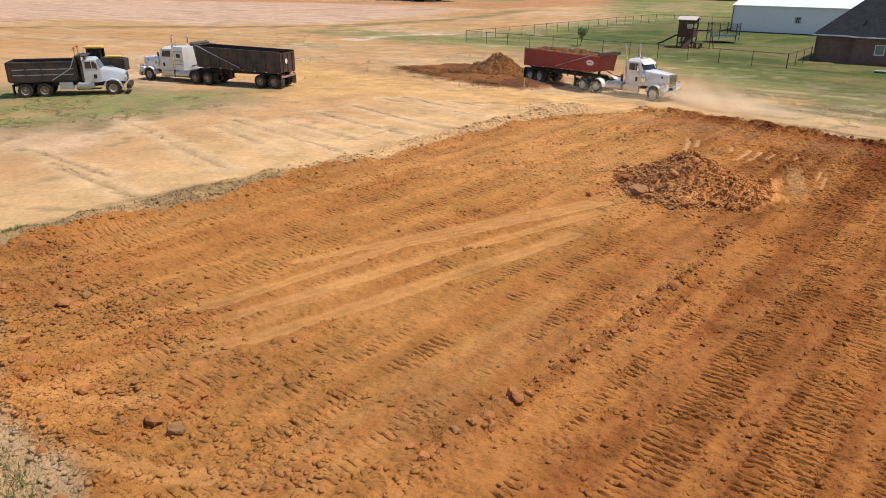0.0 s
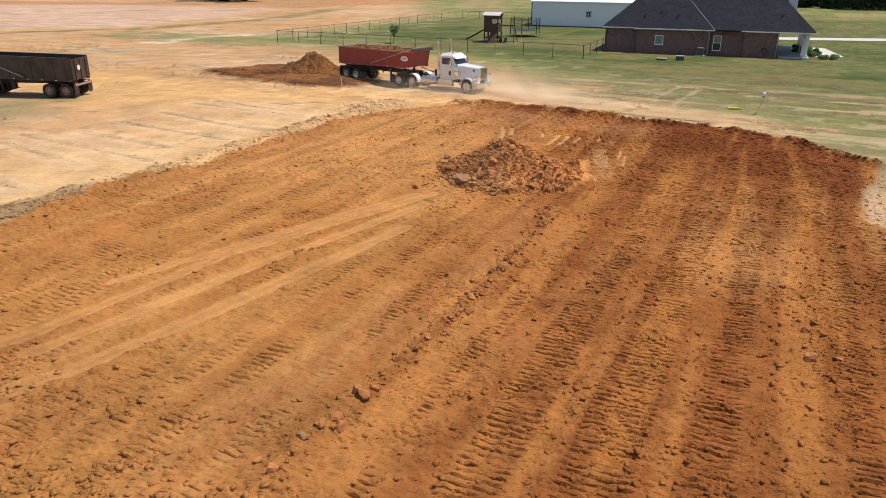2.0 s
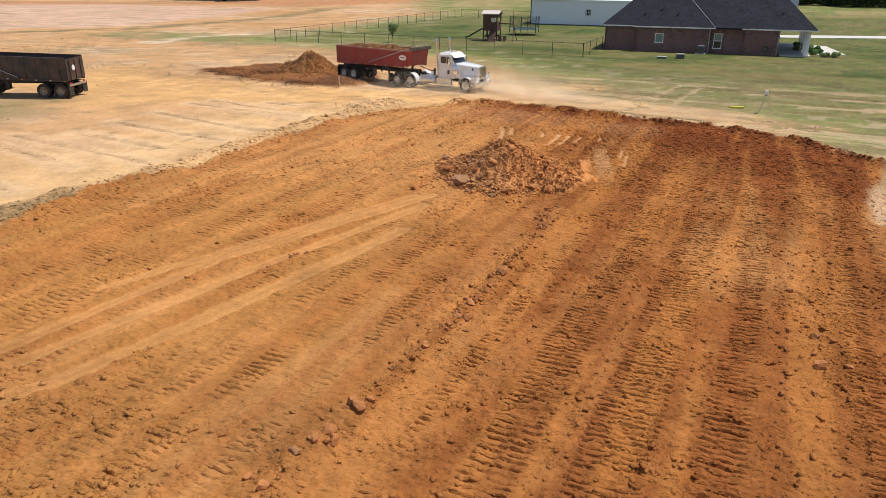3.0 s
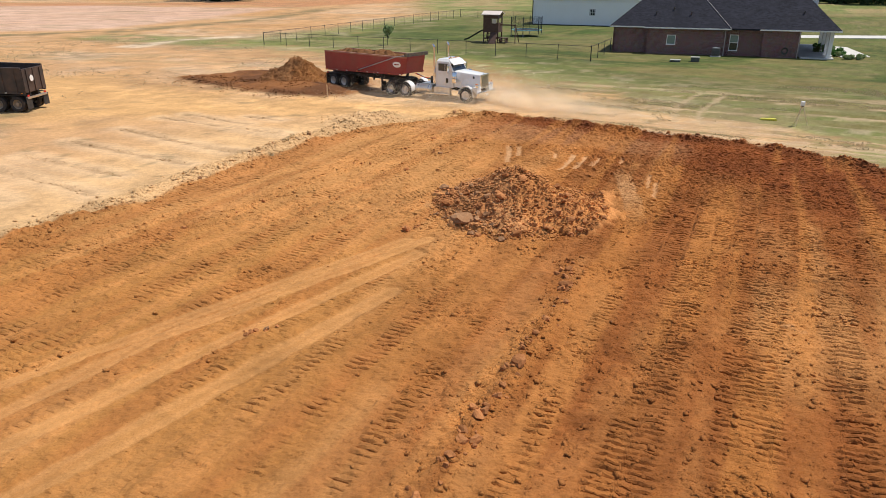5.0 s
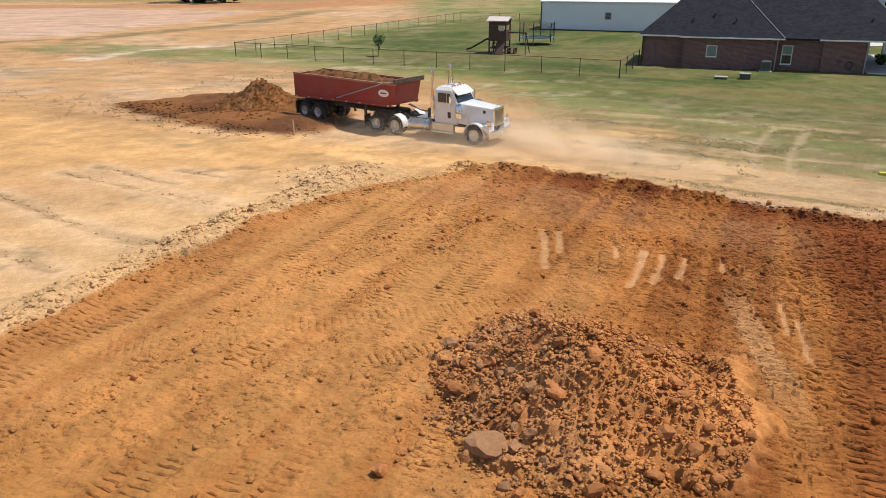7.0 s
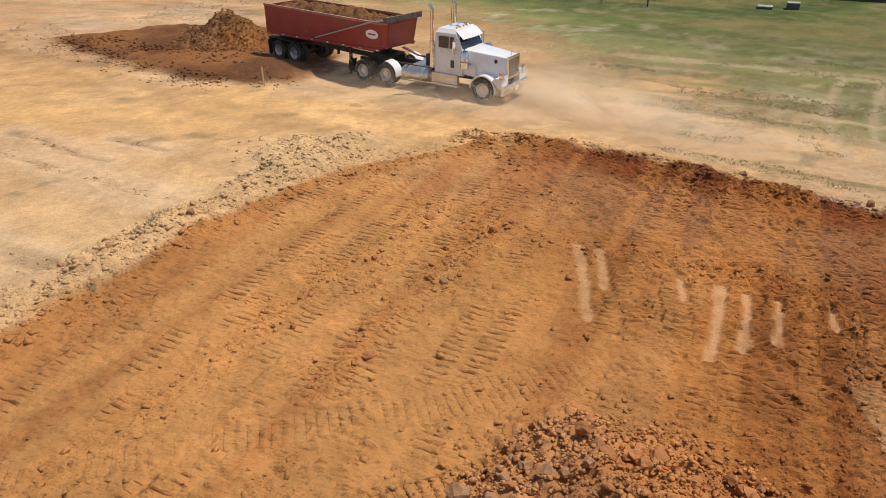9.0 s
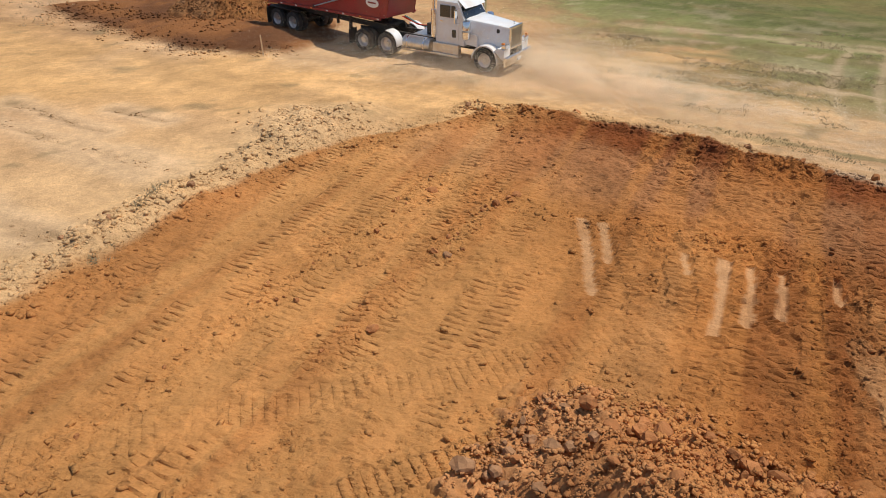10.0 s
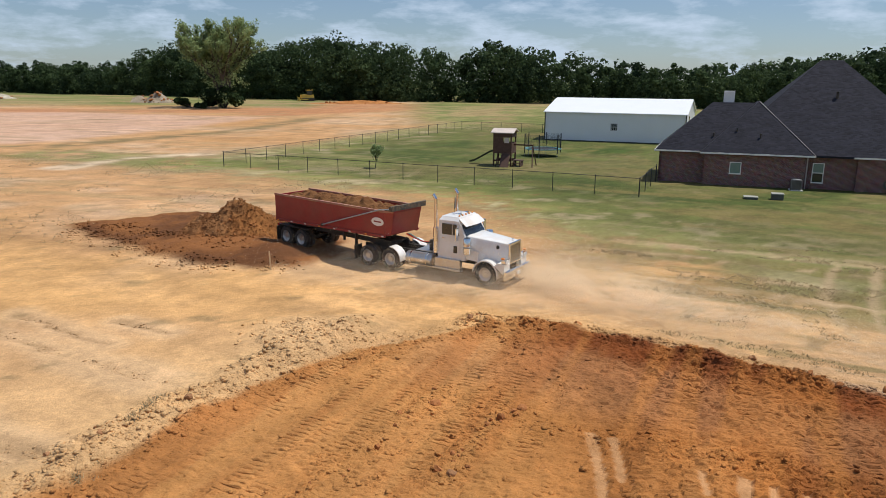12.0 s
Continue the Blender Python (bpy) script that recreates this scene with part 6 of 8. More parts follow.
def dump_trailer(m, label, paint, load, axles, x0, x1, badge_front=True, low=(1.30, 0.28), high=(2.82, 0.20)):
    """A framed tipping trailer; x ahead, the kingpin over the origin."""
    t = tagged(empty("dump_trailer", m), label, "trailer")

    def zb(x):
        return low[0] + low[1] * (x - x0) / (x1 - x0)

    def zt(x):
        return high[0] + high[1] * (x - x0) / (x1 - x0)
    W = 1.2
    xf = x1 - 0.42   # the front wall leans
    # tub: outer shell with real thickness
    for s in (-1, 1):
        part("side_wall", Shape().loft([[(x, s * (W - 0.02), zb(x)), (x, s * (W - 0.07), zb(x)), (x, s * (W - 0.03), zt(x)), (x, s * (W + 0.02), zt(x))] for x in (x0, xf)]), paint, t)
        part("front_corner", Shape().loft([[(xf, s * (W - 0.02), zb(xf)), (xf, s * (W - 0.07), zb(xf)), (xf, s * (W - 0.03), zt(xf)), (xf, s * (W + 0.02), zt(xf))], [(x1 - 0.22, s * 0.95, zb(x1)), (x1 - 0.26, s * 0.92, zb(x1)), (x1 - 0.04, s * 0.95, zt(x1)), (x1, s * 0.98, zt(x1))]]), paint, t)
        part("top_rail", Shape().loft([[(x, s * (W - 0.06), zt(x)), (x, s * (W + 0.06), zt(x)), (x, s * (W + 0.06), zt(x) + 0.10), (x, s * (W - 0.06), zt(x) + 0.10)] for x in (x0, xf)]).loft([[(xf, s * (W - 0.06), zt(xf)), (xf, s * (W + 0.06), zt(xf)), (xf, s * (W + 0.06), zt(xf) + 0.10), (xf, s * (W - 0.06), zt(xf) + 0.10)], [(x1 - 0.05, s * 0.90, zt(x1)), (x1, s * 1.0, zt(x1)), (x1, s * 1.0, zt(x1) + 0.1), (x1 - 0.05, s * 0.90, zt(x1) + 0.1)]]), "rail_dusty" if load else paint, t)
        part("bottom_rail", Shape().loft([[(x, s * (W - 0.10), zb(x) - 0.12), (x, s * (W + 0.03), zb(x) - 0.12), (x, s * (W + 0.03), zb(x)), (x, s * (W - 0.10), zb(x))] for x in (x0, xf)]), paint, t)
        n = 9
        for k in range(n if not load else 0):
            x = x0 + 0.5 + (xf - x0 - 0.9) * k / (n - 1)
            part("side_post", Shape().loft([[(x - 0.05, s * (W - 0.015), z), (x + 0.05, s * (W - 0.015), z), (x + 0.04, s * (W + 0.035), z), (x - 0.04, s * (W + 0.035), z)] for z in (zb(x) + 0.001, zt(x) - 0.001)]), paint, t)
        for k in range(8):
            x = x0 + 0.2 + (xf - x0 - 0.3) * k / 7
            part("marker_light", Shape().box(x - 0.07, x + 0.07, s * (W + 0.035) - 0.006, s * (W + 0.035) + 0.006, zb(x) - 0.09, zb(x) - 0.03), "lamp_glass" if k % 3 else "amber", t)
        # tarp arm
        a0, a1, xm = Vector((x0 + 0.47 * (xf - x0), s * (W + 0.07), zb(0) - 0.05)), Vector((xf - 0.25, s * (W + 0.10), zt(x1) + 0.12)), 0
        arm = part("tarp_arm", Shape().rod(a0, a1, 0.035, None, 8).rod(a1, (x1 - 0.2, s * (W * 0.9), zt(x1) + 0.17), 0.03, None, 8), "galv", t, "pale tarp arm along the side")
        part("arm_pivot", Shape().lathe([(0, 0.03), (0.08, 0.03), (0.08, 0), (0, 0)], a0, (0, s, 0), 12), "chassis", arm)
        part("frame_rail", Shape().box(x0 + 0.1, 0.7, s * 0.45 - 0.06, s * 0.45 + 0.06, 0.98, 1.20), "chassis", t)
        leg = part("landing_leg", Shape().box(-1.85, -1.73, s * 0.85 - 0.06, s * 0.85 + 0.06, 0.42, 1.42).box(-1.95, -1.63, s * 0.85 - 0.14, s * 0.85 + 0.14, 0.38, 0.42), "chassis", t)
        part("brace", Shape().box(-2.75, -2.65, s * 0.85 - 0.05, s * 0.85 + 0.05, 0.9, 1.4), "chassis", leg)
        for x in axles:
            wheel(t, x, s * 1.05, s, "rim_dull" if not load else "alloy", True, False)
        part("mudguard", Shape().box(axles[1] - 0.6, axles[0] + 0.6, s * 0.95 - 0.25, s * 0.95 + 0.25, 1.09, 1.12), "chassis", t)
        part("mudflap", Shape().box(axles[1] - 0.75, axles[1] - 0.73, s * 0.95 - 0.3, s * 0.95 + 0.3, 0.2, 0.98), "chassis", t)
        part("tail_light", Shape().box(x0 - 0.06, x0 - 0.02, s * 0.95 - 0.12, s * 0.95 + 0.12, 1.0, 1.12, 0.01), "red_lens", t)
    for x in axles:
        part("axle", Shape().rod((x, -0.95, 0.52), (x, 0.95, 0.52), 0.08, None, 10), "chassis", t)
    part("floor", Shape().loft([[(x, -W + 0.08, zb(x) - 0.02), (x, W - 0.08, zb(x) - 0.02), (x, W - 0.08, zb(x) + 0.05), (x, -W + 0.08, zb(x) + 0.05)] for x in (x0, x1 - 0.26)]), paint, t)
    part("front_wall", Shape().loft([[(x1 - 0.24, y, zb(x1)), (x1 - 0.30, y, zb(x1)), (x1 - 0.06, y, zt(x1)), (x1, y, zt(x1))] for y in (-0.93, 0.93)]), paint, t)
    part("front_rail", Shape().box(x1 - 0.08, x1 + 0.03, -0.97, 0.97, zt(x1) + 0.001, zt(x1) + 0.10), paint, t)
    part("hoist", Shape().rod((x1 - 1.0, 0, 1.2), (x1 - 0.45, 0, zt(x1) - 0.2), 0.10, 0.07, 12), "chassis", t)
    part("coupler_plate", Shape().box(-0.5, 0.5, -0.6, 0.6, 1.165, 1.25), "chassis", t)
    part("cross_member", Shape().box(axles[1], axles[0], -0.6, 0.6, 0.85, 1.0), "chassis", t)
    gate = part("tailgate", Shape().box(x0 - 0.06, x0 - 0.004, -W + 0.02, W - 0.02, zb(x0) - 0.02, zt(x0), 0.01), paint, t)
    for y in (-0.75, 0.0, 0.75):
        part("gate_rib", Shape().box(x0 - 0.12, x0 - 0.061, y - 0.06, y + 0.06, zb(x0), zt(x0) - 0.05), paint, gate)
    part("gate_badge", Shape().lathe([(0, 0.015), (0.2, 0.012), (0.21, 0), (0, 0)], (x0 - 0.121, 0.35, 2.15), (-1, 0, 0), 20), "plain_white", gate)
    part("rear_bumper", Shape().box(x0 - 0.1, x0 + 0.05, -1.1, 1.1, 0.85, 1.0, 0.02), "chassis" if load else "alloy", t)
    if badge_front:
        for s in (-1, 1):
            b = Shape().lathe([(0, 0.012), (0.40, 0.012), (0.42, 0), (0, 0)], (0, 0, 0), (0, s, 0), 28)
            for v in b.bm.verts:
                v.co.z *= 0.5
            for v in b.bm.verts:
                v.co += Vector((xf - 0.45, s * (W + 0.012), zb(xf) + 0.62))
            bd = part("badge", b, "plain_white", t, "oval white badge")
            part("badge_bar", Shape().box(xf - 0.70, xf - 0.20, s * (W + 0.026) - 0.003, s * (W + 0.026) + 0.003, zb(xf) + 0.59, zb(xf) + 0.66), "red_paint", bd)
    # tarp rolled up at the front with its hood
    part("tarp_roll", Shape().rod((x1 - 0.02, -1.18, zt(x1) + 0.24), (x1 - 0.02, 1.18, zt(x1) + 0.24), 0.10, None, 14), "tarp", t, "dark rolled tarpaulin")
    part("tarp_hood", Shape().prism([(x1 - 0.35, zt(x1) + 0.11), (x1 + 0.12, zt(x1) + 0.11), (x1 + 0.14, zt(x1) + 0.36), (x1 + 0.10, zt(x1) + 0.38), (x1 + 0.08, zt(x1) + 0.15), (x1 - 0.35, zt(x1) + 0.15)], -1.2, 1.2, "y"), "tarp", t)
    return t, zb, zt, xf, W


def soil_load(m, x0, x1, w, z, rise, seed):
    """Loose soil heaped in a tipping body: one mass with lumps."""
    rng = np.random.default_rng(seed)
    n, k = 90, 30
    X, Y = np.meshgrid(np.linspace(x0, x1, n), np.linspace(-w, w, k))
    base = rise * (1 - (Y / w) ** 2) * (1 - np.abs((X - (x0 + x1) / 2) / ((x1 - x0) / 2)) ** 3)
    Z = z + base + 0.16 * fbm(X, Y, 0.9, seed, 3) + 0.22 * lumps(X, Y, 0.4, seed, 0.7) + 0.12 * lumps(X, Y, 0.22, seed + 5, 0.7)
    Z -= 0.22 * (np.abs(Y) / w) ** 8
    bm = bmesh.new()
    vs = [[bm.verts.new((X[j, i], Y[j, i], Z[j, i])) for i in range(n)] for j in range(k)]
    for j in range(k - 1):
        for i in range(n - 1):
            bm.faces.new((vs[j][i], vs[j][i + 1], vs[j + 1][i + 1], vs[j + 1][i]))
    edge = vs[0] + [r[-1] for r in vs[1:]] + vs[-1][-2::-1] + [r[0] for r in vs[-2:0:-1]]
    low = [bm.verts.new((v.co.x, v.co.y, z - 0.9)) for v in edge]
    for i in range(len(edge)):
        j = (i + 1) % len(edge)
        bm.faces.new((edge[i], low[i], low[j], edge[j]))
    bm.faces.new(low)
    ob = part("soil_load", bm, "load_soil", None)
    ob.matrix_basis = m
    return tagged(ob, "heaped load of loose brown soil in the red trailer", "soil")


RED_YAW, RED_FRONT = -32.0, (2.16, 57.75)
red_tractor_pose = pose(RED_FRONT[0], RED_FRONT[1], 0.02, 0, 0, RED_YAW)
tractor(red_tractor_pose, "white long-nosed tractor unit pulling the red trailer", "white_paint", "alloy", -5.2, -6.55)
king = red_tractor_pose @ Vector((-5.87, 0, 0))
trailer_pose = pose(king.x, king.y, 0.02, 0, 0, -40.5)
_, zb_, zt_, xf_, w_ = dump_trailer(trailer_pose, "faded red tipping trailer loaded with soil", "red_paint", True, (-5.87, -7.15), -7.95, 1.0, True, (1.42, 0.26), (2.74, 0.04))
soil_load(trailer_pose, -7.85, 0.5, 1.12, 2.50, 0.42, 21)

left_pose = pose(-40.95, 55.65, 0.0, 0, 0, 173.5)
tractor(left_pose, "parked white tractor unit with a striped sleeper cabin", "white_paint", "rim_dull", -4.95, -6.25, True)
king = left_pose @ Vector((-5.6, 0, 0))
dump_trailer(pose(king.x, king.y, 0.0, 0, 0, 177.0), "empty dark brown tipping trailer behind the parked tractor", "black_body", False, (-5.6, -6.9), -7.6, 0.7, False)


def dump_truck(m):
    t = tagged(empty("dump_truck", m), "parked silver dump truck with a black tipping body", "truck")
    for s in (-1, 1):
        part("frame_rail", Shape().box(-6.9, 0.85, s * 0.43 - 0.05, s * 0.43 + 0.05, 0.75, 1.02), "chassis", t)
        wheel(t, 0.0, s * 1.02, s, "rim_dull")
        for x in (-4.75, -6.05):
            wheel(t, x, s * 1.08, s, "rim_dull", True, False)
        y0, y1 = (0.62, 1.16) if s > 0 else (-1.16, -0.62)
        part("front_fender", Shape().prism(arch(0.0, 0.52, 0.62, 0.06, 0, 170), y0, y1, "y", 0.012), "silver_paint", t, "", True)
        part("fuel_tank", Shape().lathe([(0, 0), (0.27, 0.01), (0.31, 0.05), (0.31, 1.2), (0.27, 1.24), (0, 1.25)], (-2.55, s * 0.88, 0.72), (1, 0, 0), 20), "alloy", t, "", True)
        part("toolbox", Shape().box(-3.7, -2.75, s * 0.9 - 0.22, s * 0.9 + 0.22, 0.55, 1.05, 0.03), "silver_paint", t)
        part("step", Shape().box(-1.6, -0.85, s * 1.0 - 0.14, s * 1.0 + 0.14, 0.45, 0.55, 0.02), "chassis", t)
        part("mirror", Shape().box(-0.98, -0.92, s * 1.28 - 0.1, s * 1.28 + 0.1, 1.9, 2.4, 0.02).rod((-0.95, s * 0.95, 2.2), (-0.95, s * 1.2, 2.2), 0.015, None, 6), "chassis", t)
        part("side_window", Shape().prism([(-1.75, 2.0), (-1.35, 2.0), (-1.35, 2.5), (-1.75, 2.5)], s * 0.955, s * 0.975, "y"), "glass_dark", t)
        part("vent_window", Shape().prism([(-1.28, 2.0), (-0.92, 2.0), (-1.1, 2.5), (-1.28, 2.5)], s * 0.955, s * 0.975, "y"), "glass_dark", t)
        part("peep_window", Shape().box(-1.25, -1.02, s * 0.975 - 0.01, s * 0.975 + 0.01, 1.25, 1.55, 0.03), "glass_dark", t)
        part("headlight", Shape().box(0.92, 1.06, s * 0.72 - 0.14, s * 0.72 + 0.14, 1.12, 1.34, 0.03), "lamp_glass", t)
        part("exhaust_pipe", Shape().rod((-2.05, s * 0.95, 1.1), (-2.05, s * 0.95, 2.2), 0.12, None, 14).rod((-2.05, s * 0.95, 2.2), (-2.05, s * 0.95, 3.0), 0.07, None, 12), "chassis", t)
        part("tarp_arm", Shape().rod((-4.1, s * 1.32, 1.25), (-2.75, s * 1.32, 2.05), 0.035, None, 8).rod((-2.75, s * 1.32, 2.05), (-2.35, s * 1.3, 2.95), 0.035, None, 8), "galv", t, "pale bent tarp arm")
        part("side_wall", Shape().box(-7.0, -2.35, s * 1.2 - 0.05, s * 1.2 + 0.05, 1.2, 2.48), "black_body", t)
        for k in range(5):
            x = -6.9 + k * 1.1
            part("side_rib", Shape().box(x - 0.05, x + 0.05, s * 1.27 - 0.019, s * 1.27 + 0.03, 1.26, 2.42), "black_body", t)
        for z in (1.62, 2.02):
            part("side_stripe", Shape().box(-6.7, -2.55, s * 1.253 - 0.002, s * 1.253 + 0.004, z, z + 0.06), "galv", t)
        part("top_rail", Shape().box(-7.0, -2.35, s * 1.2 - 0.08, s * 1.2 + 0.08, 2.48, 2.6, 0.02), "black_body", t)
        part("mudflap", Shape().box(-6.85, -6.83, s * 1.0 - 0.3, s * 1.0 + 0.3, 0.2, 0.98), "chassis", t)
    for x in (0.0, -4.75, -6.05):
        part("axle", Shape().rod((x, -0.95, 0.52), (x, 0.95, 0.52), 0.08, None, 10), "chassis", t)

    def sec(x, w, zb, zt, r):
        return [(x, -w, zb), (x, -w, zt - r), (x, -w + r * 0.35, zt - r * 0.3), (x, -w + r * 1.4, zt), (x, w - r * 1.4, zt), (x, w - r * 0.35, zt - r * 0.3), (x, w, zt - r), (x, w, zb)]
    part("hood", Shape().loft([sec(-0.75, 0.90, 1.0, 2.0, 0.22), sec(0.2, 0.80, 1.0, 1.88, 0.24), sec(0.95, 0.68, 0.9, 1.66, 0.22)]), "silver_paint", t, "", True)
    part("cab", Shape().loft([[(a, -w, z), (b, -w, z), (b, w, z), (a, w, z)] for a, b, w, z in ((-1.95, -0.72, 0.95, 0.95), (-1.95, -0.72, 0.955, 1.98), (-1.92, -1.02, 0.92, 2.6), (-1.85, -1.15, 0.8, 2.72))]), "silver_paint", t, "", True)
    part("windscreen", Shape().loft([[(-0.70, y, 2.02), (-0.68, y, 2.02), (-0.99, y * 0.94, 2.55), (-1.01, y * 0.94, 2.55)] for y in (-0.84, 0.84)]), "glass_dark", t)
    gr = part("grille", Shape().box(0.95, 1.02, -0.55, 0.55, 0.95, 1.55, 0.03), "chrome", t)
    for k in range(6):
        part("grille_bar", Shape().box(1.02, 1.04, -0.5, 0.5, 1.0 + k * 0.09, 1.04 + k * 0.09), "chassis", gr)
    part("front_bumper", Shape().box(0.98, 1.28, -1.2, 1.2, 0.42, 0.78, 0.05), "chassis", t)
    part("floor", Shape().box(-7.0, -2.35, -1.15, 1.15, 1.1, 1.24), "black_body", t)
    part("front_wall", Shape().box(-2.42, -2.32, -1.25, 1.25, 1.2, 2.75, 0.02), "black_body", t)
    part("cab_guard", Shape().box(-2.40, -1.55, -1.1, 1.1, 2.88, 2.95, 0.02).box(-2.42, -2.32, -1.1, 1.1, 2.751, 2.88), "black_body", t)
    gate = part("tailgate", Shape().box(-7.08, -7.0, -1.22, 1.22, 1.2, 2.6, 0.02), "black_body", t)
    part("gate_pin", Shape().rod((-7.04, -1.3, 2.58), (-7.04, 1.3, 2.58), 0.035, None, 8), "galv", gate)
    for y in (-0.75, 0.75):
        part("beacon", Shape().rod((-2.37, y, 2.9), (-2.37, y, 3.42), 0.03, None, 6).box(-2.47, -2.27, y - 0.1, y + 0.1, 3.42, 3.58, 0.03), "amber", t, "amber beacon on a short mast")
    return t


dump_truck(pose(-39.4, 47.9, 0.0, 0, 0, 32.0))


def yellow_loader(m):
    """A wheeled loader, yellow with a black cab frame."""
    t = tagged(empty("wheel_loader", m), "yellow wheel loader with a black cab behind the trucks", "loader")
    for x in (-1.3, 1.3):
        for s in (-1, 1):
            w = empty("wheel")
            w.parent = t
            w.location, w.scale = (x, s * 1.0, 0.70), (1.35, 1.45, 1.35)
            w.rotation_euler = (0, 0, 0 if s > 0 else math.pi)
            link_mesh("tyre", wheel_cache[("tyre", 0)], None, w)
            link_mesh("rim", wheel_cache[("rim", "rim_dull", True)], None, w)
    part("body", Shape().prism([(-2.6, 0.9), (-2.6, 1.95), (-0.6, 2.1), (-0.3, 1.2), (1.8, 1.1), (1.8, 0.6), (-2.2, 0.6)], -0.75, 0.75, "y", 0.05), "chassis", t, "", True)
    part("engine_cover", Shape().box(-2.4, -0.9, -0.6, 0.6, 2.06, 2.2, 0.04), "yellow_paint", t)
    part("cab_floor", Shape().box(-0.7, 0.7, -0.7, 0.7, 1.35, 1.5, 0.02), "chassis", t)
    for x in (-0.62, 0.62):
        for y in (-0.62, 0.62):
            part("cab_post", Shape().box(x - 0.05, x + 0.05, y - 0.05, y + 0.05, 1.5, 2.95), "chassis", t)
    part("cab_roof", Shape().box(-0.85, 0.85, -0.8, 0.8, 2.95, 3.12, 0.04), "yellow_paint", t)
    part("rear_guard", Shape().box(-2.75, -2.60, -0.9, 0.9, 0.8, 1.9, 0.03), "chassis", t)
    part("cab_glass", Shape().box(-0.6, 0.6, -0.6, -0.58, 1.55, 2.9).box(-0.6, 0.6, 0.58, 0.6, 1.55, 2.9).box(0.6, 0.62, -0.55, 0.55, 1.55, 2.9), "glass_dark", t)
    for s in (-1, 1):
        part("lift_arm", Shape().prism([(0.8, 1.7), (1.1, 1.85), (2.9, 0.9), (3.0, 0.6), (2.7, 0.6)], s * 0.6 - 0.08, s * 0.6 + 0.08, "y", 0.02), "yellow_paint", t)
    part("bucket", Shape().prism([(2.75, 0.15), (3.7, 0.1), (3.72, 0.16), (2.95, 0.25), (2.9, 0.95), (3.2, 1.15), (3.15, 1.2), (2.75, 1.0)], -1.25, 1.25, "y", 0.01), "chassis", t)
    return t


yellow_loader(pose(-45.9, 54.0, 0.0, 0, 0, 205.0) @ Matrix.Scale(0.9, 4))


def far_dozer(m):
    t = tagged(empty("bulldozer", m), "small yellow bulldozer working far off by the woods", "bulldozer")
    for s in (-1, 1):
        part("track", Shape().prism([(-1.6, 0.0), (1.5, 0.0), (1.9, 0.35), (1.6, 0.8), (-1.6, 0.85), (-2.0, 0.4)], s * 0.95 - 0.28, s * 0.95 + 0.28, "y", 0.06), "chassis", t)
    part("body", Shape().prism([(-1.8, 0.7), (2.0, 0.7), (2.0, 1.7), (0.3, 1.9), (-1.8, 1.7)], -0.65, 0.65, "y", 0.06), "yellow_paint", t)
    part("cab", Shape().box(-1.3, 0.2, -0.75, 0.75, 1.7, 2.95, 0.06), "glass_dark", t)
    part("cab_roof", Shape().box(-1.5, 0.4, -0.9, 0.9, 2.951, 3.1, 0.04), "yellow_paint", t)
    part("blade", Shape().prism([(2.5, 0.05), (2.7, 0.05), (2.55, 0.6), (2.7, 1.15), (2.5, 1.15), (2.4, 0.6)], -1.8, 1.8, "y"), "yellow_paint", t)
    for s in (-1, 1):
        part("push_arm", Shape().box(0.0, 2.45, s * 1.35 - 0.08, s * 1.35 + 0.08, 0.35, 0.55), "yellow_paint", t)
    return t


far_dozer(pose(-52.5, 306.0, height(-52.5, 306.0) + 0.02, 0, 0, 200) @ Matrix.Scale(1.35, 4))


# ---- heaps and clods ----
def lump_meshes(name, count, seed, material, squash=0.75):
    """Angular lumps of about one metre across, to be scaled."""
    rng = np.random.default_rng(seed)
    out = []
    for k in range(count):
        bm = bmesh.new()
        if name == "crumb":
            bmesh.ops.create_cube(bm, size=0.62)
            bmesh.ops.triangulate(bm, faces=bm.faces[:])
        elif name == "grain":
            v = [bm.verts.new(p) for p in ((0.5, 0.1, -0.15), (-0.35, 0.4, -0.2), (-0.3, -0.45, -0.18), (0.06, 0.02, 0.32))]
            for q in ((0, 1, 3), (1, 2, 3), (2, 0, 3)):   # the underside lies in the soil
                bm.faces.new([v[i] for i in q])
        else:
            bmesh.ops.create_icosphere(bm, subdivisions=2, radius=0.5)
        ax = rng.uniform(0.7, 1.2, 3) * np.array([1, 1, squash * (0.6 if name == "crumb" else 1)])
        cuts = [(Vector(rng.normal(size=3)).normalized(), rng.uniform(0.28, 0.46)) for _ in range(8)]
        for v in bm.verts:
            p = v.co.copy()
            for nrm, d in cuts:
                over = p.dot(nrm) - d
                if over > 0:
                    p -= nrm * over
            p *= 1 + (0.6 if name == "grain" else 0.42) * noise.noise(p * 4.5 + Vector((k, 0, seed)))
            v.co = (p.x * ax[0], p.y * ax[1], p.z * ax[2])
        me = bpy.data.meshes.new(name)
        bm.to_mesh(me)
        bm.free()
        me.materials.append(M[material])
        out.append(me)
    return out


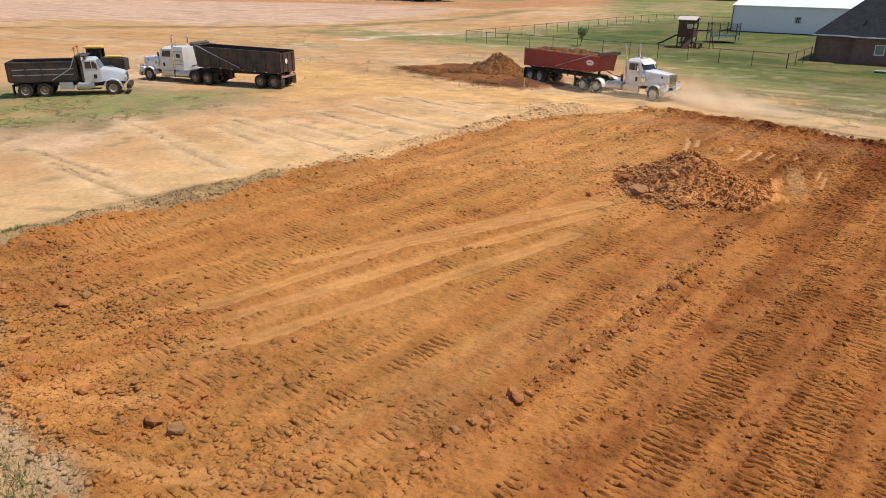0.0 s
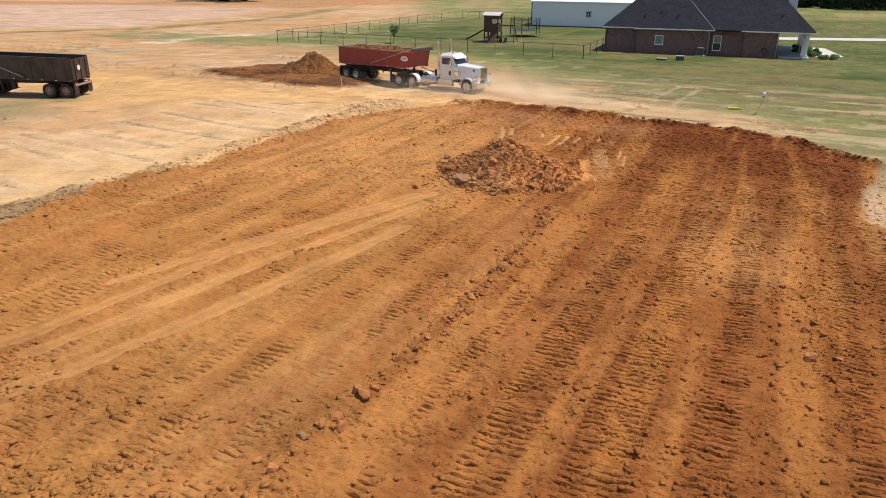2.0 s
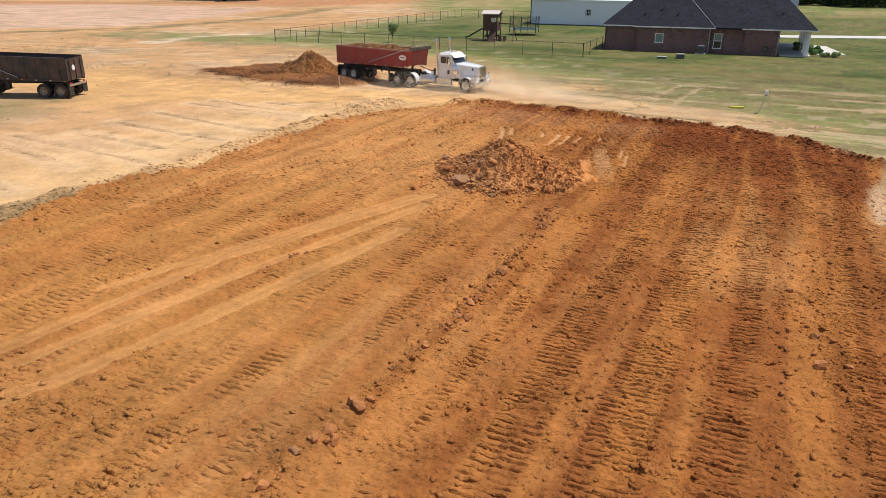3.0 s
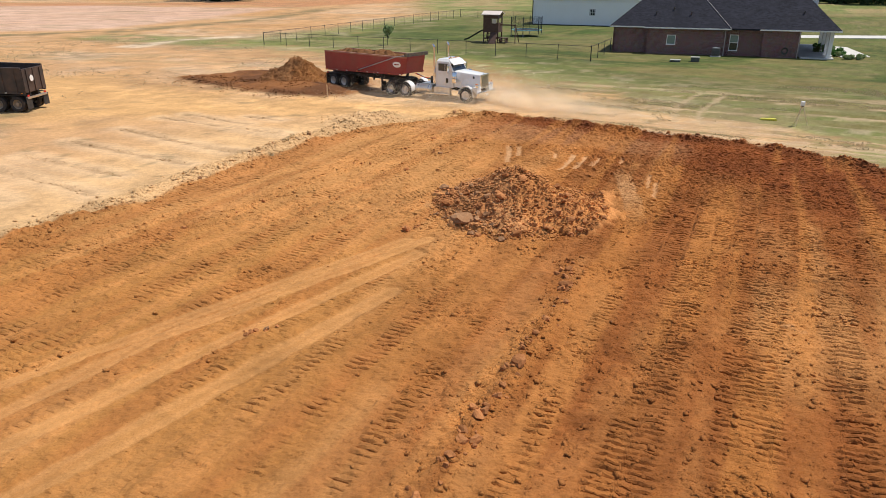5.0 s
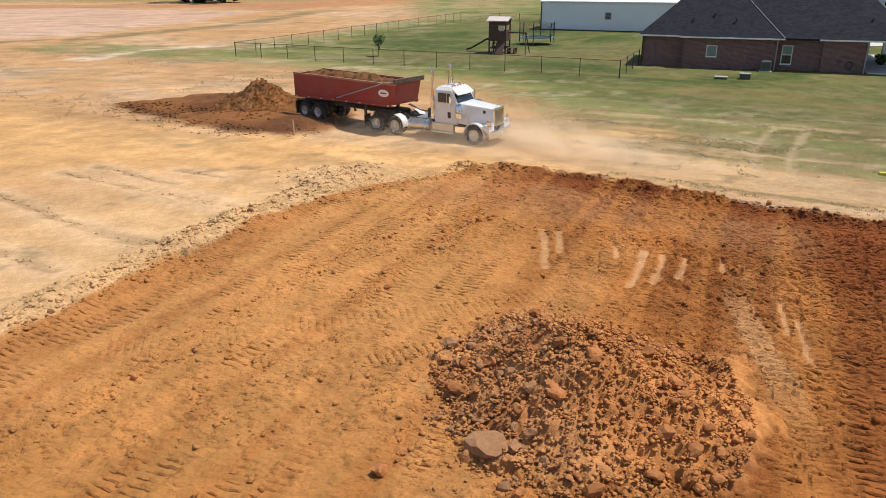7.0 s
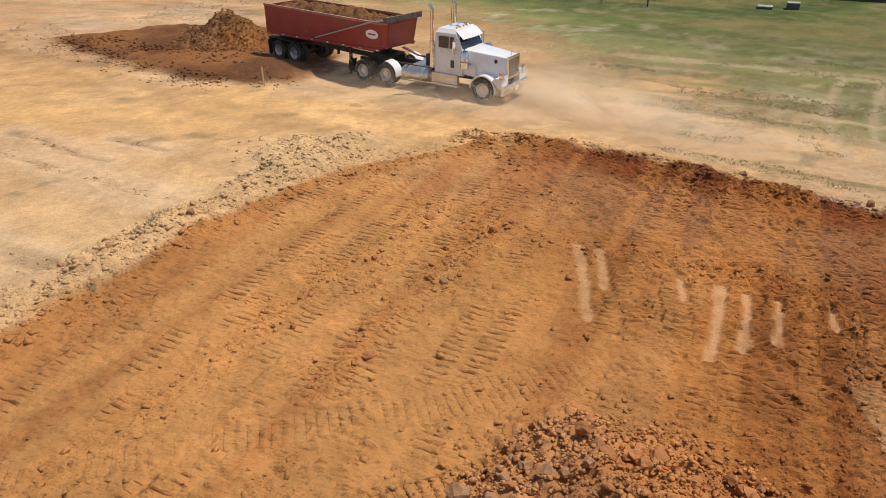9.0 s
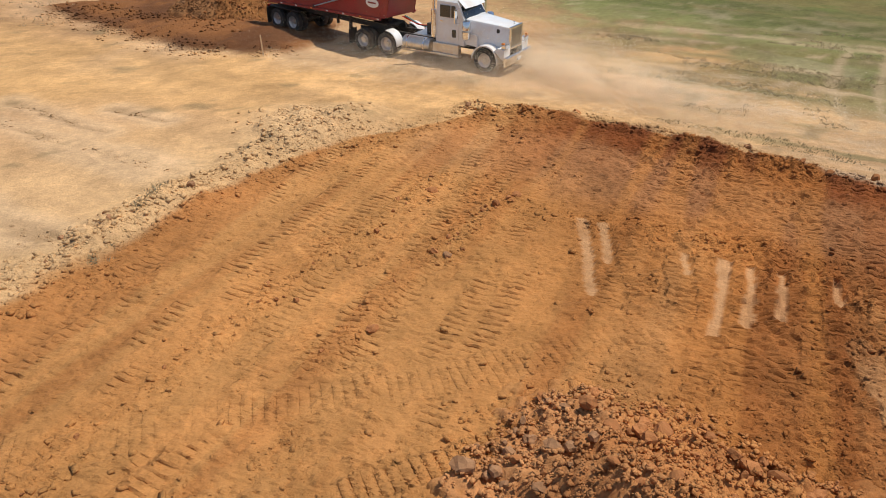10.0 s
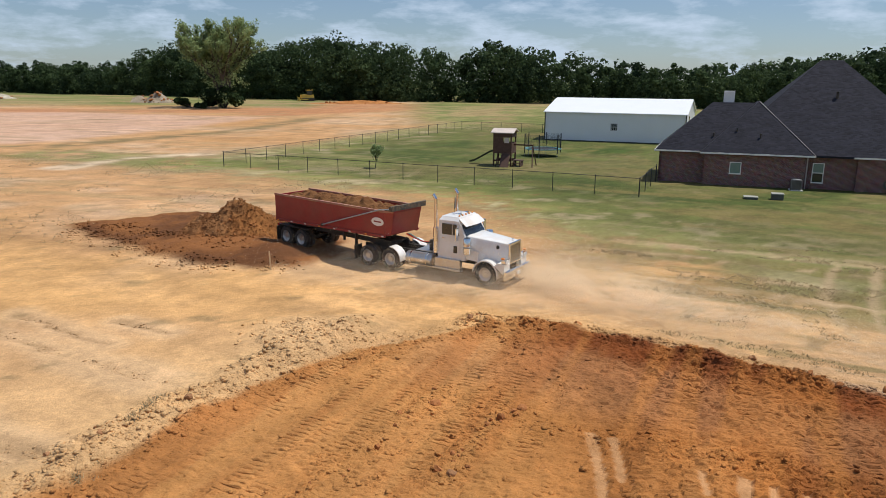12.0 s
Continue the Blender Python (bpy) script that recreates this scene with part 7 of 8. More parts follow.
def joined_lumps(name, meshes, places, parent=None, colour=soils):
    """Many lumps in one mesh. places: (x, y, z, size, turn)."""
    base = []
    for me in meshes:
        co = np.empty(len(me.vertices) * 3, np.float32)
        me.vertices.foreach_get("co", co)
        tri = np.array([list(p.vertices) for p in me.polygons], np.int32)
        base.append((co.reshape(-1, 3), tri))
    cs, fs, at = [], [], 0
    every = np.asarray(places, float)
    for k, (shape, tri) in enumerate(base):
        pl = every[k::len(base)]
        if not len(pl):
            continue
        x, y, z, s, a, tilt = (pl[:, i, None] for i in range(6))
        c, sn, ct, st = np.cos(a), np.sin(a), np.cos(tilt), np.sin(tilt)
        px, py, pz = (shape[None, :, i] * s for i in range(3))
        py, pz = ct * py - st * pz, st * py + ct * pz
        p = np.stack([c * px - sn * py + x, sn * px + c * py + y, pz + z], -1)
        cs.append(p.reshape(-1, 3))
        fs.append((tri[None] + at + (np.arange(len(pl)) * len(shape))[:, None, None]).reshape(-1, 3))
        at += p.shape[0] * p.shape[1]
    co, fa = np.concatenate(cs).astype(np.float32), np.concatenate(fs).astype(np.int32)
    me = bpy.data.meshes.new(name)
    me.vertices.add(len(co))
    me.vertices.foreach_set("co", co.ravel())
    me.loops.add(fa.size)
    me.loops.foreach_set("vertex_index", fa.ravel())
    me.polygons.add(len(fa))
    me.polygons.foreach_set("loop_start", np.arange(0, fa.size, 3, dtype=np.int32))
    me.update(calc_edges=True)
    earth(me, co, in_blocks(colour, co[:, 0].astype(float), co[:, 1].astype(float), 3) * 1.05)
    return link_mesh(name, me, "ground", parent)


def heap_height(x, y, cx, cy, rx, ry, hh, seed):
    u, v = (x - cx) / rx, (y - cy) / ry
    a = np.arctan2(v, u)
    d = np.hypot(u, v) * (1 + 0.10 * np.sin(2 * a + seed) + 0.08 * np.sin(3 * a + 2 * seed)) + 0.10 * fbm(x, y, 1.3, seed, 3)
    return hh * (np.clip(1.06 - d, -0.3, 1) * 0.72 + 0.42 * np.exp(-(d / 0.38) ** 2)) * (1 + 0.15 * fbm(x, y, 1.0, seed + 2, 3)) + 0.14 * hh * fbm(x, y, 0.5, seed + 4, 3, 0.6) + 0.05 * np.clip(1.1 - d, 0, 1) * fbm(x, y, 0.2, seed + 6, 2)


def dirt_heap(cx, cy, rx, ry, hh, seed, label, bumps, clods, crumbs, size, grey=0.4, res=0.06, tone=1.0, dry=None):
    """A tipped heap: its mass, the large clods one by one, and the crumbs."""
    rng = np.random.default_rng(seed)
    soil = (lambda px, py: heap_soil(px, py, cx, rx, grey) * tone) if dry is None else (lambda px, py: np.array(dry) * (1 + 0.35 * fbm(px, py, 1.5, 91, 3))[..., None])
    h = tagged(empty("dirt_heap", pose(cx, cy, 0)), label, "dirt heap")
    xs, ys = np.arange(-rx * 1.25, rx * 1.25, res), np.arange(-ry * 1.25, ry * 1.25, res)
    X, Y = np.meshgrid(xs, ys)

    def top(x, y):
        z = heap_height(x, y, cx, cy, rx, ry, hh, seed)
        for bx, by, br, bh in bumps:
            z = np.maximum(z, heap_height(x, y, bx, by, br, br, bh, seed + 9))
        return z + step(-0.05, 0.2, z) * (0.13 * lumps(x, y, 0.44, seed, 0.5) + 0.13 * lumps(x, y, 0.27, seed + 5, 0.6) + 0.09 * lumps(x, y, 0.17, seed + 8, 0.6))
    G = heights(X + cx, Y + cy)
    T = top(X + cx, Y + cy)
    Z = np.where(T > 0.05, G + T - 0.04, G - 0.12)
    n, k = len(xs), len(ys)
    keep = T > -0.06
    i, j = np.meshgrid(np.arange(n - 1), np.arange(k - 1))
    a = j * n + i
    q = np.stack([a, a + 1, a + n + 1, a + n], -1).reshape(-1, 4)
    q = q[keep.ravel()[q].any(1)]
    me = bpy.data.meshes.new("mass")
    me.vertices.add(n * k)
    me.vertices.foreach_set("co", np.stack([X, Y, Z], -1).astype(np.float32).ravel())
    me.loops.add(q.size)
    me.loops.foreach_set("vertex_index", q.astype(np.int32).ravel())
    me.polygons.add(len(q))
    me.polygons.foreach_set("loop_start", np.arange(0, q.size, 4, dtype=np.int32))
    me.update(calc_edges=True)
    bm = bmesh.new()
    bm.from_mesh(me)
    bmesh.ops.delete(bm, geom=[v for v in bm.verts if not v.link_faces], context="VERTS")
    bm.to_mesh(me)
    bm.free()
    me.shade_smooth()
    vc = np.empty(len(me.vertices) * 3, np.float32)
    me.vertices.foreach_get("co", vc)
    vc = vc.reshape(-1, 3).astype(float)
    edge = step(0.22, 0.04, top(vc[:, 0] + cx, vc[:, 1] + cy))
    earth(me, vc, mix3(soil(vc[:, 0] + cx, vc[:, 1] + cy), soils(vc[:, 0] + cx, vc[:, 1] + cy), edge))
    link_mesh("mass", me, "ground", h)
    cand = crumbs * 3
    r, t = rng.uniform(0, 1.15, cand) ** 0.6, rng.uniform(0, 2 * math.pi, cand)
    x, y = cx + rx * r * np.cos(t), cy + ry * r * np.sin(t)
    tz = top(x, y)
    ok = tz > -0.04
    x, y, tz = x[ok], y[ok], np.maximum(tz[ok], 0)
    z = heights(x, y) + tz
    for k in range(clods):
        s = size * rng.uniform(0.3, 1.0) ** 2.2 + 0.07
        left = (x[k] - cx) / rx < -0.1 - 0.3 * rng.random()
        me = (GREY_LUMPS if left and rng.random() < grey * 1.6 else RED_LUMPS)[int(rng.integers(8))]
        ob = link_mesh("clod", me, None, h)
        ob.matrix_basis = pose(x[k] - cx, y[k] - cy, z[k] + s * 0.12, rng.uniform(-30, 30), rng.uniform(-30, 30), rng.uniform(0, 360)) @ Matrix.Scale(s, 4)
    x, y, z = x[clods:clods + crumbs], y[clods:clods + crumbs], z[clods:clods + crumbs]
    rest = [(a - cx, b - cy, c + 0.02, 0.05 + 0.14 * rng.random() ** 2.5, rng.uniform(0, 6.3), rng.uniform(-0.6, 0.6)) for a, b, c in zip(x, y, z)]
    tagged(joined_lumps("crumb", CRUMBS, rest, h, lambda px, py: soil(px + cx, py + cy)), kind="stuff")
    return h


def heap_soil(x, y, cx, rx, grey):
    n1, n2 = fbm(x, y, 1.1, 91, 3), fbm(x, y, 0.35, 93, 3)
    col = np.zeros(x.shape + (3,)) + np.array((0.48, 0.205, 0.066))
    col = mix3(col, np.array((0.37, 0.185, 0.085)), step(0.25, -0.35, (x - cx) / rx * (grey < 0.85) + 0.4 * n1 - 0.5 * (grey >= 0.85)) * grey)
    col = mix3(col, np.array((0.28, 0.108, 0.037)), step(-0.1, 0.5, n1 + 0.4 * n2) * 0.6)
    return np.clip(col * (1 + 0.2 * n2[..., None]), 0.01, 0.8)


GREY_LUMPS = lump_meshes("clod", 8, 3, "rock_grey")
RED_LUMPS = lump_meshes("clod", 8, 7, "clod_red")
CRUMBS = lump_meshes("crumb", 10, 9, "clod_red")

main_heap = dirt_heap(2.9, 32.3, 3.2, 3.6, 1.25, 31, "tipped heap of reddish brown clay clods on the building pad", [(6.4, 33.0, 1.0, 0.45)], 190, 6400, 0.30, 0.5, 0.05, 1.1)
rock = link_mesh("clod", GREY_LUMPS[2], None, main_heap, "large flat greyish clod")
rock.matrix_basis = pose(0.72 - 2.9, 30.15 - 32.3, height(0.72, 30.15) + 0.30, 8, -12, 20) @ Matrix.Diagonal((0.85, 0.6, 0.5, 1))
dirt_heap(-12.4, 67.6, 2.7, 2.6, 1.45, 41, "second heap of dark reddish soil beside the wooden stake", [(-14.6, 68.6, 1.8, 0.5)], 60, 2200, 0.2, 0.6, 0.08, 0.55)


# clods that the blade pushed up along its way
def clod_line(line, count, size, seed, spread, group, label, mix=0.25):
    rng = np.random.default_rng(seed)
    seg = [(Vector(a), Vector(b)) for a, b in zip(line, line[1:])]
    lens = np.array([(b - a).length for a, b in seg])
    for k in range(count):
        i = rng.choice(len(seg), p=lens / lens.sum())
        p = seg[i][0].lerp(seg[i][1], rng.random())
        x, y = p.x + rng.normal() * spread, p.y + rng.normal() * spread
        s = size * (0.3 + 0.9 * rng.random() ** 2.2)
        ob = link_mesh("soil_clod", (GREY_LUMPS if rng.random() < mix else RED_LUMPS)[int(rng.integers(8))], None)
        ob.matrix_basis = pose(x, y, height(x, y) + s * 0.1, rng.uniform(-40, 40), rng.uniform(-40, 40), rng.uniform(0, 360)) @ Matrix.Scale(s, 4)
        tagged(ob, label, "clod", group)


clod_line(WINDROWS[0][0], 85, 0.30, 51, 0.17, "clods along the blade's ridge", "rough brown clod of dry clay along a ridge", 0.04)
clod_line(WINDROWS[1][0], 22, 0.24, 52, 0.18, "clods along the short ridge", "rough brown clod of dry clay along a ridge", 0.05)
clod_line(WINDROWS[2][0], 22, 0.26, 53, 0.3, "clods between the track lanes", "loose clod of orange clay between track marks", 0.05)
clod_line(RIGHT_EDGE, 34, 0.34, 54, 0.35, "clods on the pad's far edge", "dark reddish clod on the edge of the pad", 0.05)
clod_line(LEFT_EDGE, 22, 0.26, 55, 0.5, "clods on the sandy berm", "crumbling greyish clod on the sandy berm", 0.8)
clod_line([(-18.6, 16.4), (-15.0, 13.2), (-12.2, 10.8), (-8.0, 9.6)], 72, 0.36, 56, 1.0, "clods at the pad's corner", "large broken clod of clay at the corner of the pad", 0.15)
clod_line([(-5.1, 22.1), (-4.6, 22.1), (-4.3, 22.3)], 7, 0.3, 57, 0.12, "clods beside the tyre path", "small dark clod lying beside a tyre path", 0.1)
clod_line([(-0.8, 30.3), (-1.0, 29.9)], 3, 0.42, 58, 0.15, "clods beside the heap", "clod that rolled off the heap", 0.1)
clod_line([(8.6, 14.0), (9.0, 17.5), (10.5, 20.5)], 14, 0.3, 59, 0.5, "clods in the wheel marks", "dark reddish clod in the track marks", 0.05)


def crumb_field(seed, count, lo, hi, power, shapes, name, label):
    """Crumbs all over the pad and its edges, thickest where the clay broke up."""
    rng = np.random.default_rng(seed)
    n = count * 6
    x, y = from_lane(rng.uniform(-27, 8, n), rng.uniform(2.4, 50, n))
    e = inside(x, y, PAD)
    dense = 0.04 + 0.9 * step(-0.1, 0.45, fbm(x, y, 2.6, 36, 4)) * step(-0.3, 0.4, fbm(x, y, 0.7, 82, 3)) + 0.8 * step(1.6, 0.2, np.abs(e + 0.3))
    dense = dense + 0.45 * step(-7.0, -3.0, x * math.cos(LANE) - y * math.sin(LANE)) * step(30, 24, y)
    for line, w in SMOOTH + STRIPS:
        dense = dense * (1 - 0.97 * step(w * 1.3, w, along(x, y, line)[0]))
    dense = dense + 0.8 * sum(step(0.75, 0.1, along(x, y, l)[0]) for l, _, _ in WINDROWS) + 0.7 * step(3.2, 1.0, np.hypot(x - 3.0, y - 32.3) - 2.4) + 0.9 * step(3.0, 0.8, along(x, y, NEAR_EDGE)[0]) + 0.7 * step(5.0, 2.0, np.hypot(x - 10.0, y - 35.0)) * step(-0.3, 0.3, fbm(x, y, 1.2, 84, 3))
    ok = (e > -1.2) & (rng.random(n) < dense * 0.55)
    x, y = x[ok][:count], y[ok][:count]
    z = heights(x, y)
    s = lo + (hi - lo) * rng.random(len(x)) ** power
    places = np.stack([x, y, z + 0.06 * s, s, rng.uniform(0, 6.3, len(x)), rng.uniform(-0.7, 0.7, len(x))], 1)
    return tagged(joined_lumps(name, shapes, places), label, "soil", kind="stuff")


GRAINS = lump_meshes("grain", 8, 13, "clod_red")
crumb_field(61, 15000, 0.06, 0.26, 3.2, CRUMBS, "soil_crumbs", "crumbs of orange clay strewn over the pad")
crumb_field(62, 135000, 0.05, 0.15, 1.6, GRAINS, "soil_grains", "fine broken clay lying on the pad")



def edge_crumbs(seed, lines, count, spread, lo, hi, name, label):
    """Broken lumps strewn along lines."""
    rng = np.random.default_rng(seed)
    seg = [(np.array(a), np.array(b)) for line in lines for a, b in zip(line, line[1:])]
    ln = np.array([np.linalg.norm(b - a) for a, b in seg])
    i = rng.choice(len(seg), count, p=ln / ln.sum())
    t = rng.random(count)[:, None]
    a, b = np.array([k[0] for k in seg])[i], np.array([k[1] for k in seg])[i]
    xy = a + (b - a) * t + rng.normal(size=(count, 2)) * spread
    keep = fbm(xy[:, 0], xy[:, 1], 1.4, seed, 3) + 0.6 * rng.random(count) > 0.1
    x, y = xy[keep, 0], xy[keep, 1]
    s = lo + (hi - lo) * rng.random(len(x)) ** 3.0
    places = np.stack([x, y, heights(x, y) + 0.05 * s, s, rng.uniform(0, 6.3, len(x)), rng.uniform(-0.7, 0.7, len(x))], 1)
    return tagged(joined_lumps(name, CRUMBS, places), label, "soil", kind="stuff")


edge_crumbs(71, [LEFT_EDGE], 2600, 0.6, 0.06, 0.32, "berm_lumps", "torn sandy lumps and roots along the berm")
edge_crumbs(72, FURROWS, 2200, 0.13, 0.05, 0.17, "furrow_lumps", "sandy lumps turned up along the ripped furrows")
edge_crumbs(73, [RIGHT_EDGE], 2600, 0.42, 0.06, 0.34, "edge_lumps", "dark red lumps heaped along the edge of the pad")
edge_crumbs(74, [NEAR_EDGE, [(-16.0, 14.6), (-12.0, 12.2), (-8.0, 10.6), (-4.0, 9.4)], [(-18.2, 18.4), (-14.0, 15.3), (-10.0, 13.9)]], 6000, 0.8, 0.05, 0.27, "corner_lumps", "broken lumps of clay at the corner of the pad")
edge_crumbs(76, [[(-23.9, 69.6), (-19.5, 65.5), (-15.5, 62.3), (-12.4, 59.9), (-7.8, 59.9)], [(-21.0, 68.6), (-16.0, 66.0), (-11.0, 63.0)]], 2200, 0.55, 0.06, 0.34, "spread_lumps", "dark red lumps along the spread soil")
edge_crumbs(75, [[(-6.6, 51.0), (-5.4, 50.0), (-4.4, 48.8)]], 500, 0.9, 0.05, 0.26, "mound_lumps", "pale dry lumps on the sandy mound")

dirt_heap(-98.0, 274.0, 7.0, 4.0, 3.2, 45, "far pile of grey brush and rubble in the field", [(-104.5, 275.0, 4.0, 2.2)], 40, 400, 1.3, 0.95, 0.4, 1.0, (0.27, 0.22, 0.16))
dirt_heap(-176.0, 314.0, 6.0, 3.5, 1.8, 46, "far low heap of pale soil at the field's edge", [], 12, 160, 1.2, 0.95, 0.5, 1.0, (0.40, 0.36, 0.28))
dirt_heap(-30.0, 281.0, 17.0, 4.0, 1.1, 47, "long low far bank of red soil before the woods", [(-22.0, 281.0, 6.0, 0.9)], 20, 300, 1.0, 0.0, 0.5, 0.85)


# ---- small things on the site ----
def stake(x, y, hh, lean=2.0):
    ob = part("stake", Shape().prism([(-0.03, -0.25), (0.03, -0.25), (0.03, hh - 0.02), (0.0, hh), (-0.03, hh - 0.02)], -0.02, 0.02, "y"), "stake_wood")
    ob.matrix_basis = pose(x, y, height(x, y), lean, -lean, 20)
    return tagged(ob, "pale wooden survey stake standing in sandy soil", "stake")


stake(-8.7, 59.45, 0.95)


def tripod(x, y):
    t = tagged(empty("survey_tripod", pose(x, y, height(x, y))), "surveying instrument on a pale tripod in the grass", "tripod")
    for k in range(3):
        a = radians(100 + 120 * k)
        part("leg", Shape().rod((0.04 * math.cos(a), 0.04 * math.sin(a), 1.25), (0.5 * math.cos(a), 0.5 * math.sin(a), -0.05), 0.03, 0.02, 6), "stake_wood", t)
    part("head", Shape().lathe([(0, 0), (0.1, 0), (0.1, 0.05), (0, 0.05)], (0, 0, 1.24), (0, 0, 1), 14), "chassis", t)
    part("instrument", Shape().box(-0.11, 0.11, -0.1, 0.1, 1.29, 1.58, 0.03).lathe([(0, -0.14), (0.05, -0.14), (0.05, 0.14), (0, 0.14)], (0, 0, 1.46), (0, 1, 0), 12), "plain_white", t)
    t.scale = (0.95, 0.95, 0.9)
    return t


tripod(21.7, 48.9)


def grade_pole(x, y, yaw):
    ob = part("measuring_case", Shape().prism([(-0.5, 0), (0.5, 0), (0.46, 0.1), (0.2, 0.12), (-0.46, 0.11)], -0.12, 0.12, "y", 0.03), surface("case_yellow", (0.62, 0.55, 0.05, 1), 0.5))
    ob.matrix_basis = pose(x, y, height(x, y) + 0.01, 0, 0, yaw)
    return tagged(ob, "long yellow instrument case lying in the grass", "case")


grade_pole(20.5, 50.5, -12)
pipe = part("pipe_stub", Shape().rod((0, 0, -0.2), (0, 0, 0.75), 0.06, None, 12).rod((0, 0, 0.75), (0.05, 0, 0.82), 0.065, None, 12), "galv")
pipe.matrix_basis = pose(0.6, 76.6, height(0.6, 76.6), 0, 4, 0)
tagged(pipe, "grey vent pipe standing in the dry grass", "pipe")

# drive and planting by the porch
def slab(name, pts, z, label):
    s = Shape()
    zs = [height(x, y) for x, y in pts]
    top = [(x, y, h + z) for (x, y), h in zip(pts, zs)]
    low = [(x, y, h - 0.3) for (x, y), h in zip(pts, zs)]
    s.loft([low, top])
    return tagged(part(name, s, "concrete"), label, "drive", kind="structure")


slab("path_walk", [(42.9, 84.6), (46.4, 85.2), (49.0, 95.0), (47.0, 97.0), (45.5, 95.0)], 0.07, "pale concrete walk beside the porch")
slab("drive", [(44, 108.5), (64, 106.2), (110, 99), (112, 103.5), (66, 110.5), (44, 113)], 0.07, "pale concrete driveway behind the house")
for k, (x, y, w, hh) in enumerate(((43.2, 83.4, 2.3, 0.85), (43.3, 86.4, 2.2, 0.95), (43.6, 89.0, 2.0, 1.0), (44.2, 91.6, 1.8, 0.9))):
    bush(x, y, w, hh, 70 + k, "leaf_young" if k % 2 else "leaf_tree", "rounded green shrub beside the porch", 1500, 0.09)


def tufts(name, where, seed, mat, label, lo, hi):
    """Clumps of blades; where: (x, y) arrays."""
    rng = np.random.default_rng(seed)
    x, y = where
    n, blades = len(x), 7
    bx = np.repeat(x, blades) + rng.normal(size=n * blades) * 0.06
    by = np.repeat(y, blades) + rng.normal(size=n * blades) * 0.06
    bz = np.repeat(heights(x, y), blades) - 0.02
    hh = rng.uniform(lo, hi, n * blades)
    a = rng.uniform(0, 2 * math.pi, n * blades)
    w = 0.012 + 0.012 * rng.random(n * blades)
    lean = rng.normal(size=(n * blades, 2)) * 0.45 * hh[:, None]
    p = np.stack([bx, by, bz], 1)
    d = np.stack([np.cos(a) * w, np.sin(a) * w, np.zeros_like(a)], 1)
    tip = p + np.stack([lean[:, 0], lean[:, 1], hh], 1)
    return tagged(link_mesh(name, tri_mesh(name, np.stack([p - d, p + d, tip], 1)), mat), label, "grass", kind="stuff")


def scatter(seed, count, x0, x1, y0, y1, keep):
    rng = np.random.default_rng(seed)
    x, y = rng.uniform(x0, x1, count), rng.uniform(y0, y1, count)
    k = keep(x, y)
    return x[k], y[k]


tufts("dry_grass", scatter(81, 26000, -24, -2, 14, 52, lambda x, y: (along(x, y, LEFT_EDGE)[0] < 1.3) & (fbm(x, y, 1.4, 83, 3) > 0.15 + 0.5 * step(26, 32, y))), 82, "grass_dry", "dry grass roots torn up in the sandy berm", 0.05, 0.15)
tufts("weeds", scatter(85, 20000, -60, -24, 20, 62, lambda x, y: (fbm(x, y, 4.0, 63, 4) > 0.15) & (inside(x, y, [(-60, 45), (-36, 52), (-26.5, 57), (-27, 46), (-36, 32), (-60, 24)]) > 0)), 86, "grass", "low weeds round the parked trucks", 0.04, 0.12)
tufts("corner_grass", scatter(90, 9000, -23, -9, 7, 24, lambda x, y: (inside(x, y, PAD) < -0.6) & (along(x, y, NEAR_EDGE)[0] < 4) & (fbm(x, y, 1.5, 92, 3) > -0.1)), 93, "grass", "thin green grass at the pad's corner", 0.06, 0.22)
tufts("field_weeds", scatter(94, 7000, -60, -8, 58, 110, lambda x, y: fbm(x, y, 6.0, 95, 4) > 0.12), 96, "grass_dry", "scattered dry weeds on the sandy field", 0.05, 0.16)

tufts("road_weeds", scatter(87, 26000, 7, 34, 36, 64, lambda x, y: (inside(x, y, PAD) < -1.8) & (fbm((x * 0.88 - y * 0.47) * 0.2, x * 0.47 + y * 0.88, 1.5, 88, 3) > 0.12) & (fbm(x, y, 3.0, 89, 3) > -0.1)), 91, "grass_dry", "trampled dry weeds beside the haul road", 0.03, 0.11)


